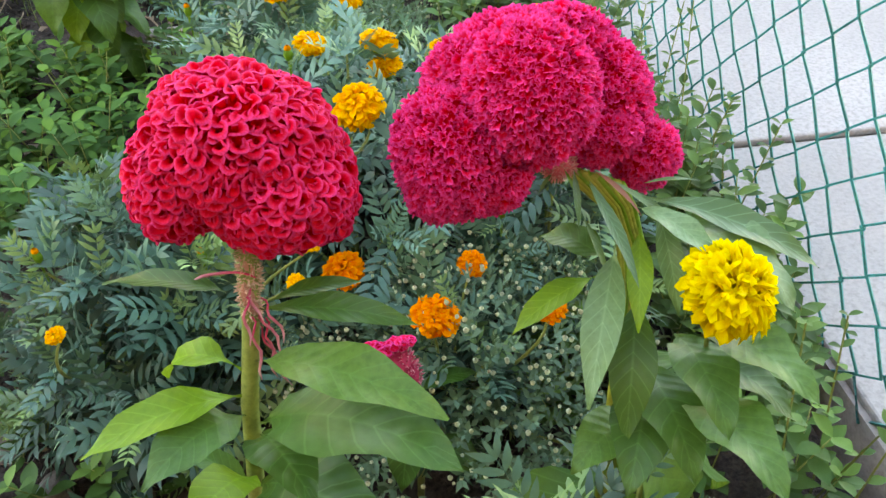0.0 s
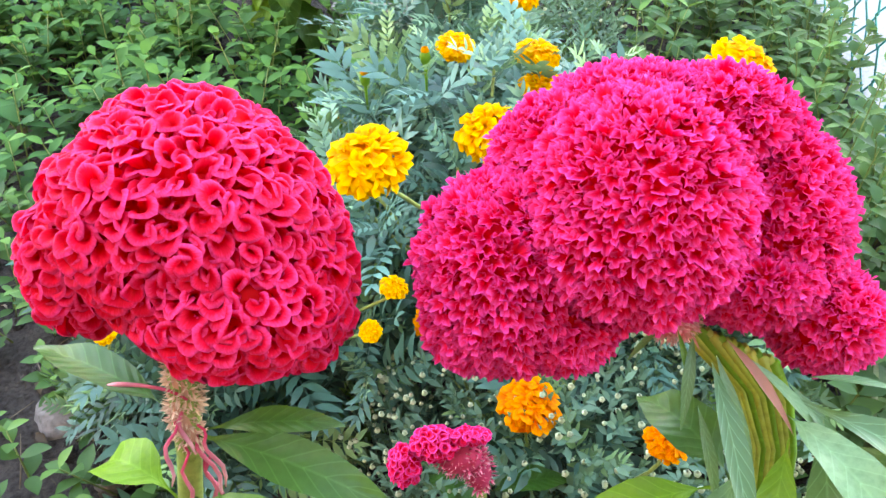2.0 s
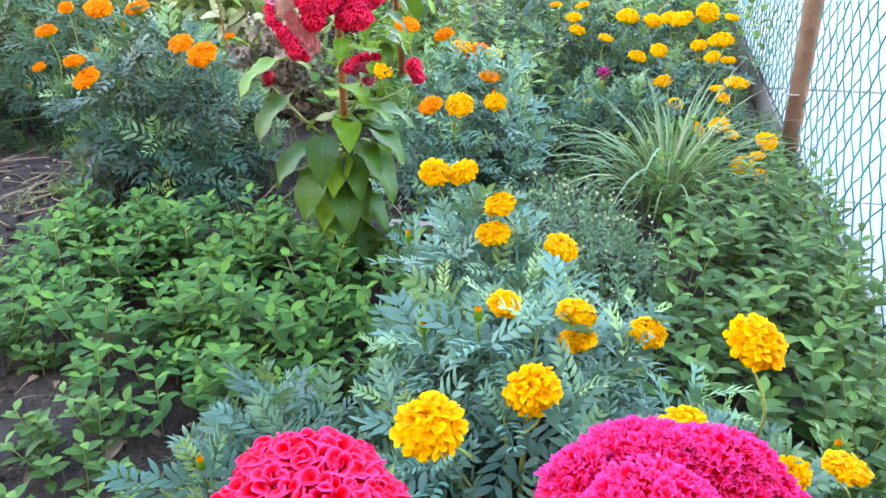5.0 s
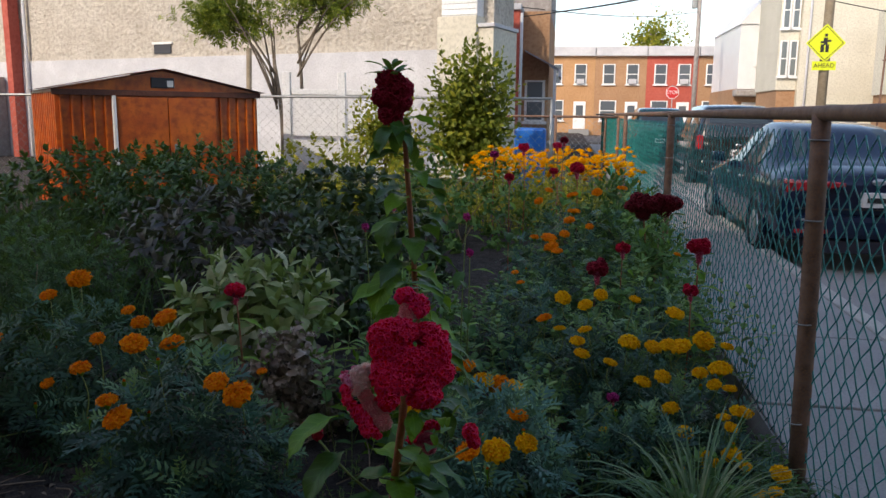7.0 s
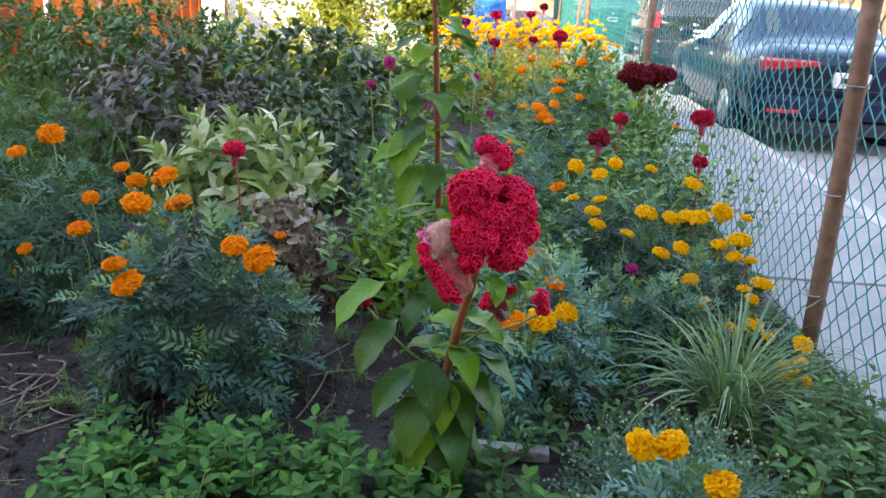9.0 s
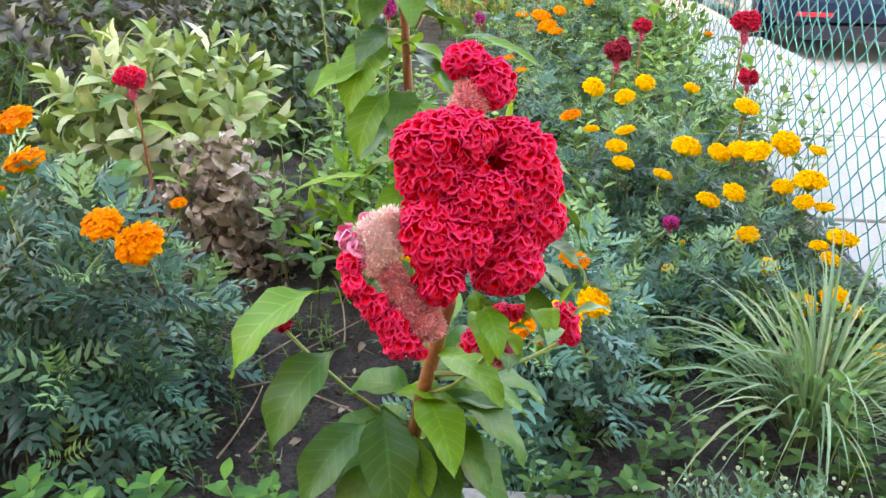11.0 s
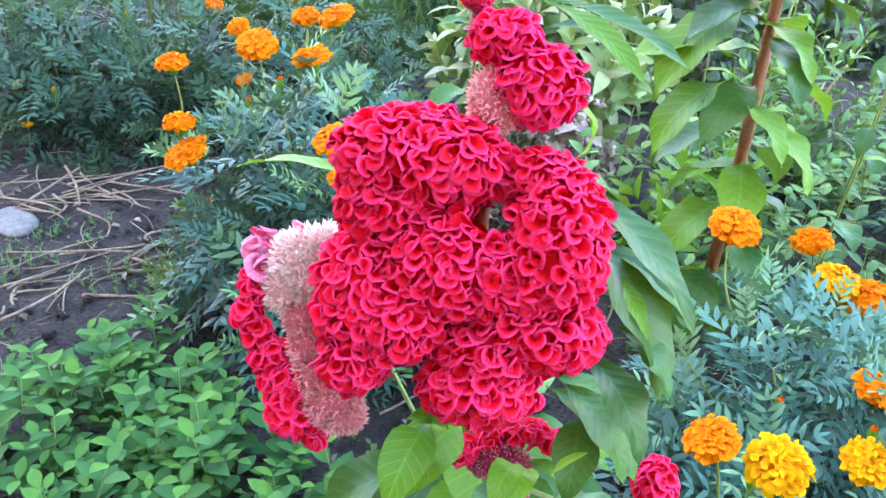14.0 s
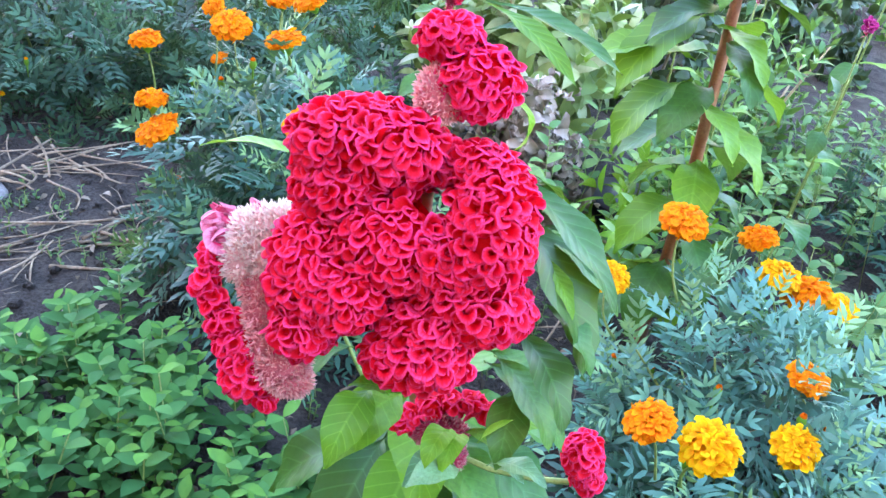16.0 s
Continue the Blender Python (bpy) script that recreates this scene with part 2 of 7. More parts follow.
surface("rusty_pipe", (0.13, 0.075, 0.055), (0.22, 0.14, 0.11), 18, 0.75, 140, 0.6, 0.001, c=(0.30, 0.15, 0.08), metal=0.2)
surface("grey_steel", (0.30, 0.31, 0.31), (0.42, 0.43, 0.43), 20, 0.5, 160, 0.3, 0.0006, metal=0.7)
surface("teal_wire", (0.006, 0.20, 0.19), (0.02, 0.33, 0.31), 5, 0.35, 160, 0.3, 0.0006, c=(0.04, 0.13, 0.14))
surface("teal_slat", (0.03, 0.27, 0.23), (0.06, 0.36, 0.30), 3, 0.5, 60, 0.2, 0.001)
surface("rust_sheet", (0.40, 0.060, 0.005), (0.64, 0.145, 0.012), 2.0, 0.34, 9, 0.5, 0.004, c=(0.22, 0.030, 0.004), spec=0.6)
surface("roof_sheet", (0.10, 0.035, 0.025), (0.16, 0.06, 0.04), 2.5, 0.6, 40, 0.4, 0.002)
surface("stucco", (0.50, 0.45, 0.385), (0.62, 0.57, 0.50), 1.3, 0.95, 9, 1.0, 0.10, c=(0.36, 0.315, 0.26))
surface("white_paint", (0.50, 0.50, 0.53), (0.62, 0.62, 0.65), 1.1, 0.8, 30, 0.3, 0.004, c=(0.42, 0.42, 0.45))
surface("vinyl", (0.74, 0.75, 0.77), (0.80, 0.81, 0.82), 2, 0.45, 30, 0.1, 0.001)
surface("brown_brick", (0.36, 0.20, 0.11), (0.44, 0.26, 0.15), 0.6, 0.9, 9, 0.4, 0.01, c=(0.28, 0.15, 0.08))
surface("tan_brick", (0.46, 0.25, 0.12), (0.54, 0.31, 0.16), 0.6, 0.9, 9, 0.4, 0.01, c=(0.36, 0.19, 0.09))
surface("red_brick", (0.42, 0.085, 0.06), (0.50, 0.12, 0.085), 0.6, 0.9, 9, 0.4, 0.01, c=(0.32, 0.06, 0.045))
surface("cream_wall", (0.62, 0.58, 0.48), (0.70, 0.66, 0.56), 0.6, 0.9, 12, 0.3, 0.01)
surface("bark", (0.14, 0.11, 0.085), (0.24, 0.20, 0.16), 8, 0.95, 60, 1.0, 0.01)
surface("pole_wood", (0.24, 0.19, 0.13), (0.34, 0.28, 0.20), 4, 0.9, 50, 0.6, 0.004)
surface("weathered_wood", (0.28, 0.25, 0.24), (0.42, 0.39, 0.37), 6, 0.9, 60, 0.6, 0.003)
plain("blue_paint", (0.005, 0.014, 0.042), 0.14, 0.0, 0.1, spec=0.35)
plain("black_paint", (0.015, 0.016, 0.018), 0.25, 0.2, 1.0)
plain("green_paint", (0.02, 0.10, 0.10), 0.25, 0.2, 1.0)
plain("tail_red", (0.50, 0.012, 0.02), 0.2, 0, 0.6)
plain("rubber", (0.02, 0.02, 0.021), 0.85)
plain("alloy", (0.5, 0.5, 0.52), 0.3, 0.9)
plain("white_plain", (0.80, 0.80, 0.80), 0.5)
plain("black_plain", (0.02, 0.02, 0.02), 0.6)
plain("sign_yellow", (0.72, 0.80, 0.03), 0.4)
plain("sign_red", (0.60, 0.02, 0.02), 0.4)
plain("bin_blue", (0.01, 0.16, 0.60), 0.4)
plain("black_plastic", (0.02, 0.02, 0.035), 0.35)
plain("cable", (0.02, 0.02, 0.02), 0.6)
glass_mat("window_glass", (0.10, 0.12, 0.14))
glass_mat("car_glass", (0.02, 0.03, 0.035))
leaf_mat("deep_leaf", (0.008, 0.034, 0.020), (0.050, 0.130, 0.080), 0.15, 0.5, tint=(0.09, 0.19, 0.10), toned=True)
petal_mat("rose_fuzz", (0.82, 0.24, 0.29), (0.95, 0.56, 0.54), 0.4, vary=0.25, lo=0.0, streak=0.05)
petal_mat("tan_fuzz", (0.66, 0.34, 0.26), (0.88, 0.68, 0.56), 0.3, vary=0.3, lo=0.0)
leaf_mat("bract", (0.20, 0.09, 0.045), (0.36, 0.11, 0.09), 0.25, 0.5)
surface("olive_stem", (0.26, 0.31, 0.035), (0.38, 0.42, 0.07), 30, 0.5, 200, 0.2, 0.001)
petal_mat("pink_crest", (0.82, 0.10, 0.24), (0.95, 0.34, 0.52), 0.25, 0.5, lo=0.3)
leaf_mat("litter", (0.05, 0.035, 0.025), (0.20, 0.15, 0.11), 0.05, 0.8, tint=(0.36, 0.30, 0.24))
leaf_mat("young_leaf", (0.060, 0.100, 0.012), (0.19, 0.25, 0.030), 0.35, 0.5, tint=(0.34, 0.36, 0.05))
leaf_mat("bush_leaf", (0.060, 0.090, 0.012), (0.20, 0.24, 0.03), 0.35, 0.5, tint=(0.40, 0.38, 0.05))
# grey-green base paled to hold the sky's sheen on the blades
leaf_mat("sheen_celosia_leaf", (0.045, 0.125, 0.038), (0.125, 0.255, 0.105), 0.26, 0.38, veins=0.06, tint=(0.19, 0.34, 0.15), spec=0.42)
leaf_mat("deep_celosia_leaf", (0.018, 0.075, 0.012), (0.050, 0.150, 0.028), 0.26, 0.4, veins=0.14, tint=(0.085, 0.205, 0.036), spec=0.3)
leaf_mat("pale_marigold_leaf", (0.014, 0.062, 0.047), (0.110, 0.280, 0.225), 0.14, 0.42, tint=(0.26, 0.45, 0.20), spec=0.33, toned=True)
leaf_mat("hedge_leaf", (0.0136, 0.0425, 0.0136), (0.0595, 0.1318, 0.051), 0.18, 0.45, tint=(0.119, 0.204, 0.0765))
petal_mat("dried_crest", (0.11, 0.005, 0.012), (0.27, 0.020, 0.040))

# ---- mesh tools ----
rng = np.random.default_rng(7)
GOLD = math.pi * (3 - math.sqrt(5))


def tri_mesh(name, soup, mat, smooth=True):
    """A mesh from (points, triangles, 'along' vectors)."""
    V, T, A = soup
    me = bpy.data.meshes.new(name)
    me.vertices.add(len(V))
    me.vertices.foreach_set("co", np.asarray(V, np.float32).ravel())
    me.loops.add(3 * len(T))
    me.loops.foreach_set("vertex_index", np.asarray(T, np.int32).ravel())
    me.polygons.add(len(T))
    me.polygons.foreach_set("loop_start", np.arange(0, 3 * len(T), 3, dtype=np.int32))
    me.polygons.foreach_set("use_smooth", np.full(len(T), smooth))
    me.attributes.new("along", "FLOAT_VECTOR", "POINT").data.foreach_set("vector", np.asarray(A, np.float32).ravel())
    me.update(calc_edges=True)
    me.materials.append(MATS[mat])
    return me


def join(*soups):
    V, T, A, k = [], [], [], 0
    for v, t, a in soups:
        V.append(v), T.append(np.asarray(t) + k), A.append(a)
        k += len(v)
    return np.concatenate(V), np.concatenate(T), np.concatenate(A)


def scatter(tpl, M, P):
    """Copies of one template at N turns M (N,3,3) and places P (N,3), in one soup."""
    v, t, a = tpl
    n, k = len(P), len(v)
    V = (np.einsum("nij,kj->nki", M, v) + P[:, None, :]).reshape(-1, 3)
    T = (np.asarray(t)[None] + (np.arange(n) * k)[:, None, None]).reshape(-1, 3)
    return V, T, np.tile(a, (n, 1))


def spread(tpls, M, P):
    """The same with several templates taken in turn."""
    return join(*[scatter(t, M[i::len(tpls)], P[i::len(tpls)]) for i, t in enumerate(tpls) if len(P[i::len(tpls)])])


def unit(v):
    return v / np.maximum(np.linalg.norm(v, axis=-1, keepdims=True), 1e-9)


def frames(d, up, size=1.0):
    """Turns whose y runs along d and whose z is as near to up as can be."""
    d = unit(np.asarray(d, float))
    x = unit(np.cross(d, up) + 1e-6)
    z = np.cross(x, d)
    return np.stack([x, d, z], axis=2) * np.reshape(size, (-1, 1, 1))


def grid(nu, nv):
    """Triangles of a grid of nu by nv points, u the faster."""
    i = np.arange((nu - 1) * (nv - 1))
    a = i // (nu - 1) * nu + i % (nu - 1)
    return np.concatenate([np.stack([a, a + 1, a + nu + 1], 1), np.stack([a, a + nu + 1, a + nu], 1)])


def leaf_tpl(length, width, droop=0.6, fold=0.25, stations=6, cols=3, wave=0.0, power=0.8, stalk=0.0, phase=0.0, twist=0.0):
    """A leaf from the origin along y: pointed, folded along its rib, bent down by droop radians."""
    s = np.linspace(0, 1, stations)
    w = np.sin(np.pi * np.clip((s - stalk) / (1 - stalk), 0, 1) ** power) * width / 2
    w = np.maximum(w, 0.02 * width)
    ang = 0.25 - droop * s
    y = np.concatenate([[0], np.cumsum(np.cos(ang[:-1]) / (stations - 1))]) * length
    z = np.concatenate([[0], np.cumsum(np.sin(ang[:-1]) / (stations - 1))]) * length
    u = np.linspace(-1, 1, cols)
    U, S = np.meshgrid(u, s)
    tw = twist * S
    X = U * w[:, None]
    lift = np.abs(U) * w[:, None] * fold + wave * width * np.abs(U) * np.sin(S * 17 + U * 1.5 + phase)
    Xr, L = X * np.cos(tw) - lift * np.sin(tw), X * np.sin(tw) + lift * np.cos(tw)
    Y = y[:, None] - L * np.sin(ang)[:, None]
    Z = z[:, None] + L * np.cos(ang)[:, None]
    V = np.stack([Xr, Y, Z], 2).reshape(-1, 3)
    A = np.stack([U, S, S], 2).reshape(-1, 3)
    return V, grid(cols, stations), A


def tube(points, radii, sides=6):
    """A round stem along points."""
    p = np.asarray(points, float)
    r = np.broadcast_to(np.asarray(radii, float), (len(p),))
    d = unit(np.gradient(p, axis=0))
    ref = np.array([0.13, 0.97, 0.21]) if abs(d[0][2]) > 0.7 else np.array([0.1, 0.05, 1.0])
    x = unit(np.cross(d, ref))
    y = np.cross(d, x)
    a = np.linspace(0, 2 * math.pi, sides + 1)
    V = p[:, None] + r[:, None, None] * (np.cos(a)[None, :, None] * x[:, None] + np.sin(a)[None, :, None] * y[:, None])
    V = V.reshape(-1, 3)
    n = len(p)
    A = np.repeat(np.stack([np.zeros(n), np.linspace(0, 1, n), np.linspace(0, 1, n)], 1), sides + 1, axis=0)
    T = grid(sides + 1, n)
    # caps
    k = len(V)
    V = np.concatenate([V, p[:1], p[-1:]])
    A = np.concatenate([A, A[:1], A[-1:]])
    i = np.arange(sides)
    cap0 = np.stack([np.full(sides, k), i + 1, i], 1)
    cap1 = np.stack([np.full(sides, k + 1), (n - 1) * (sides + 1) + i, (n - 1) * (sides + 1) + i + 1], 1)
    return V, np.concatenate([T, cap0, cap1]), A


def bend(a, b, sag=0.0, n=6, side=(0, 0, 1)):
    """Points from a to b on a bow."""
    t = np.linspace(0, 1, n)[:, None]
    return (1 - t) * np.asarray(a, float) + t * np.asarray(b, float) + sag * np.sin(np.pi * t) * np.asarray(side, float)


def ball(c, r, nu=10, nv=7, R=None):
    """An ellipsoid."""
    u, v = np.linspace(0, 2 * math.pi, nu), np.linspace(0, math.pi, nv)
    U, W = np.meshgrid(u, v)
    V = np.stack([np.cos(U) * np.sin(W), np.sin(U) * np.sin(W), np.cos(W)], 2).reshape(-1, 3) * np.asarray(r, float)
    if R is not None:
        V = V @ R.T
    return V + np.asarray(c, float), grid(nu, nv), np.zeros((nu * nv, 3))


def part(name, soup, mat, parent=None, label="", smooth=True):
    """A soup, bmesh or mesh as ONE mesh object under a thing or part; the parent's place is its origin."""
    if isinstance(soup, tuple):
        me = tri_mesh(name, soup, mat, smooth)
    elif isinstance(soup, bmesh.types.BMesh):
        me = bpy.data.meshes.new(name)
        soup.to_mesh(me)
        soup.free()
        me.materials.append(MATS[mat])
    else:
        me = soup
    ob = new(name, me)
    if parent is not None:
        ob.parent = parent
    return tagged(ob, label)


def thing(name, label, category, group="", kind="", at=(0, 0, 0)):
    ob = new(name)
    ob.empty_display_size = 0.05
    ob.location = at
    return tagged(ob, label, category, group, kind)


def box(bm, x0, x1, y0, y1, z0, z1, bevel=0.0):
    """A box added to bm, with its edges rounded."""
    r = bmesh.ops.create_cube(bm, size=1.0)
    for v in r["verts"]:
        v.co = Vector(((x0 + x1) / 2 + v.co.x * (x1 - x0), (y0 + y1) / 2 + v.co.y * (y1 - y0), (z0 + z1) / 2 + v.co.z * (z1 - z0)))
    if bevel:
        es = {e for v in r["verts"] for e in v.link_edges}
        bmesh.ops.bevel(bm, geom=list(es), offset=bevel, segments=2, affect="EDGES", profile=0.5)
    return bm


def boxed(x0, x1, y0, y1, z0, z1, bevel=0.0):
    return box(bmesh.new(), x0, x1, y0, y1, z0, z1, bevel)


def local(ob_at, soup):
    V, T, A = soup
    return V - np.asarray(ob_at, float), T, A


def ground_z(x, y):
    """Height of the garden's soil: it falls towards the near bed, and is uneven."""
    x, y = np.asarray(x, float), np.asarray(y, float)
    t = np.clip((y - 0.6) / 1.6, 0, 1)
    g = 0.02 + 0.11 * t * t * (3 - 2 * t)
    near = np.clip((x - 0.40) / 0.3, 0, 1)
    g = g + (0.055 - g) * near * near * (3 - 2 * near)
    inside = np.clip((0.62 - x) / 0.3, 0, 1)
    return g + inside * (0.018 * np.sin(3.1 * x + 1) * np.cos(2.7 * y) + 0.010 * np.sin(9 * x + 2) * np.sin(8 * y))

# ---- plant kinds ----
def pinnate(length=0.085, pairs=6, size=1.0, droop=0.7, seed=0, near=True):
    """A marigold leaf: flat narrow leaflets in pairs along an arching rib."""
    r = np.random.default_rng(seed)
    s = np.linspace(0.14, 0.92, pairs)
    ang = 0.3 - droop * s
    ys = np.cumsum(np.cos(ang)) * length / pairs
    zs = np.cumsum(np.sin(ang)) * length / pairs
    soups = [tube(np.stack([np.zeros(3), [0, ys[pairs // 2], ys[-1]], [0, zs[pairs // 2], zs[-1]]], 1), [0.0011, 0.0009, 0.0005], 3)] if near else []
    for i in range(pairs):
        ll = length * (0.26 + 0.18 * math.sin(math.pi * (0.15 + 0.70 * s[i])))
        for sd in (-1, 1):
            tp = leaf_tpl(ll * r.uniform(0.75, 1.15), ll * 0.27, 0.5 + r.uniform(-0.3, 0.3), 0.15, 5 if near else 4, 2, power=0.85)
            d = np.array([[sd * 0.78, 0.62 + 0.25 * s[i] + r.uniform(-0.22, 0.22), 0.02 + r.uniform(-0.18, 0.18)]])
            soups.append(scatter(tp, frames(d, np.array([[0, 0, 1.0]])), np.array([[0, ys[i], zs[i]]])))
    soups.append(scatter(leaf_tpl(length * 0.30, length * 0.075, 0.4, 0.1, 4, 2), frames([[0, 1, -0.2]], [[0, 0, 1.0]]), np.array([[0, ys[-1], zs[-1]]])))
    V, T, A = join(*soups)
    return V * size, T, A


PINNATE = [pinnate(0.090, 6, 1, 0.8, 1), pinnate(0.080, 5, 1, 1.1, 2), pinnate(0.100, 6, 1, 0.5, 3), pinnate(0.085, 5, 1, 0.6, 6)]
PINNATE_MID = [pinnate(0.094, 5, 1, 0.8, 2, False), pinnate(0.105, 5, 1, 0.5, 4, False), pinnate(0.085, 4, 1, 1.1, 5, False), pinnate(0.09, 5, 1, 0.6, 7, False)]
PINNATE_FAR = [pinnate(0.095, 5, 1, 0.8, 2, False), pinnate(0.085, 5, 1, 0.5, 2, False)]
LEAFLET = [leaf_tpl(0.045, 0.024, 0.7, 0.25, 5, 3), leaf_tpl(0.038, 0.022, 0.3, 0.3, 5, 3, phase=1), leaf_tpl(0.05, 0.022, 1.0, 0.2, 5, 3)]


def dome_dirs(n, low=-0.25, r=rng):
    """Directions over a dome, down to a little below its rim."""
    z = np.linspace(low, 1, n) + r.uniform(-0.5, 0.5, n) * (1 - low) / n
    z = np.clip(z, low, 1)
    a = np.arange(n) * GOLD + r.uniform(-0.4, 0.4, n)
    q = np.sqrt(1 - z * z)
    return np.stack([q * np.cos(a), q * np.sin(a), z], 1)


def shoots(tips, axes, leaves=9, step=0.013, size=1.0, spread_from=0.5, spread_to=1.45, r=rng):
    """Leaves set spirally round the last stretch of each shoot: turns and places."""
    n = len(tips)
    j = np.tile(np.arange(leaves), n)
    ax = np.repeat(unit(axes), leaves, axis=0)
    tp = np.repeat(tips, leaves, axis=0)
    az = j * GOLD + np.repeat(r.uniform(0, 6.3, n), leaves)
    tilt = spread_from + (spread_to - spread_from) * (j / max(1, leaves - 1)) + r.uniform(-0.2, 0.2, len(j))
    ref = np.where(np.abs(ax[:, 2:]) > 0.9, np.array([[1.0, 0, 0]]), np.array([[0, 0, 1.0]]))
    e1 = unit(np.cross(ax, ref))
    e2 = np.cross(ax, e1)
    perp = e1 * np.cos(az)[:, None] + e2 * np.sin(az)[:, None]
    d = ax * np.cos(tilt)[:, None] + perp * np.sin(tilt)[:, None]
    up = ax * np.sin(tilt)[:, None] - perp * np.cos(tilt)[:, None] + 0.2 * np.array([[0, 0, 1.0]])
    sc = size * r.uniform(0.75, 1.15, len(j)) * (0.55 + 0.45 * np.minimum(1, j / 3))
    return frames(d, up, sc), tp - ax * (step * j)[:, None]


def dome_bush(c, radii, n, leaves, tpls, step=0.013, size=1.0, low=-0.2, inner=0.35, lift=0.5, r=rng):
    """Foliage of a bush: shoots over a dome and some inside it."""
    d = dome_dirs(n, low, r)
    fill = np.where(r.random(n) < inner, r.uniform(0.45, 0.85, n), r.uniform(0.86, 1.06, n))
    tips = np.asarray(c) + d * np.asarray(radii) * fill[:, None]
    axes = d * np.array([1, 1, 0.8]) + np.array([0, 0, lift]) + r.normal(0, 0.12, (n, 3))
    V, T, A = spread(tpls, *shoots(tips, axes, leaves, step, size, r=r))
    # young tips are lighter; lower leaves painted darker as inner shade; one tone per leaf
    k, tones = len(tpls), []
    below_tip = np.tile(np.arange(leaves), n) / max(1, leaves - 1)
    tone = np.clip(0.90 - 0.75 * below_tip + np.repeat(r.normal(0, 0.16, n), leaves) + r.normal(0, 0.12, n * leaves), 0.02, 1)
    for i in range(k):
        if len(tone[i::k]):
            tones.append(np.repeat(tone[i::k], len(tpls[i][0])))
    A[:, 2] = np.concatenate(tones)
    return (V, T, A), tips


# marigold flowers: one mesh for each colour and make, shared by all heads
def pompon(petals=150, r=0.5, seed=0, slim=1.0):
    """A full marigold head of diameter 1, its axis along z: many small, curled, notched petals on a flattened ball."""
    g = np.random.default_rng(seed)
    k = np.arange(petals)
    th = np.sqrt((k + 0.5) / petals) * 2.05
    az = k * GOLD + g.uniform(-0.35, 0.35, petals)
    d = np.stack([np.sin(th) * np.cos(az), np.sin(th) * np.sin(az), np.cos(th)], 1)
    up = np.array([[0, 0, 1.0]]) - d * np.cos(th)[:, None] + g.normal(0, 0.45, (petals, 3))
    tpls = []
    for i in range(5):
        s, u = np.linspace(0, 1, 3), np.linspace(-1, 1, 3)
        U, S = np.meshgrid(u, s)
        ang = 0.55 - (1.1 + 0.35 * i) * s
        y = np.cumsum(np.cos(ang)) / 3 * 0.30
        z = np.cumsum(np.sin(ang)) / 3 * 0.30
        w = slim * (0.028 + 0.040 * s ** 0.8)
        fr = 0.05 * S * np.sin(U * 2 + i * 2)
        V = np.stack([U * w[:, None], y[:, None] - 0.05 * np.abs(U) * S, z[:, None] + fr + 0.05 * U * U], 2).reshape(-1, 3)
        tpls.append((V, grid(3, 3), np.stack([U, S, S], 2).reshape(-1, 3)))
    sc = g.uniform(0.75, 1.2, petals) * (0.7 + 0.3 * np.minimum(1, th / 0.8))
    base = d * np.array([0.27, 0.27, 0.18])
    heads = spread(tpls, frames(d + g.normal(0, 0.12, (petals, 3)), up, sc * r / 0.5), base)
    return join(heads, ball((0, 0, 0), (0.30, 0.30, 0.20), 10, 7))


POMPON, CALYX_MESH = {}, None


def pompons(colour):
    if colour not in POMPON:
        POMPON[colour] = [tri_mesh("flower", pompon(620, 0.5, s, 0.72) if colour == "lemon_petal" else pompon(290, 0.5, s), colour) for s in (3, 5, 8)]
    return POMPON[colour]


calyx_soup = tube([(0, 0, -0.62), (0, 0, -0.52), (0, 0, -0.30), (0, 0, -0.12), (0, 0, -0.05)], [0.03, 0.10, 0.20, 0.22, 0.18], 8)
CALYX_MESH = tri_mesh("calyx", calyx_soup, "lime_leaf")


def marigold_head(plant, at, diam, colour, stalk_from=None, tilt=None, k=0):
    """A head on its stalk as a part of its plant, with its calyx."""
    at = np.asarray(at, float)
    base = np.asarray(plant.location)
    ax = np.array([rng.uniform(-0.35, 0.35), rng.uniform(-0.6, 0.1), 1.0]) if tilt is None else np.asarray(tilt, float)
    q = Vector(ax).to_track_quat("Z", "Y")
    me = pompons(colour)[k % 3]
    fl = new("flower", me)
    fl.parent = plant
    fl.matrix_local = Matrix.LocRotScale(Vector(at - base), q @ Euler((0, 0, rng.uniform(0, 6.3))).to_quaternion(), (diam * 1.08, diam * 1.08, diam * (0.95 if tilt is not None else rng.uniform(0.58, 0.88))))
    cx = new("calyx", CALYX_MESH)
    cx.parent = fl
    lower = at - unit(ax) * diam * 0.45
    if stalk_from is not None:
        st = bend(np.asarray(stalk_from, float), lower, 0.02, 6, (rng.uniform(-1, 1), rng.uniform(-1, 1), 0))
        part("stalk", local(base, tube(st, np.linspace(0.0028, 0.0018, 6), 5)), "green_stem", plant)
    return fl


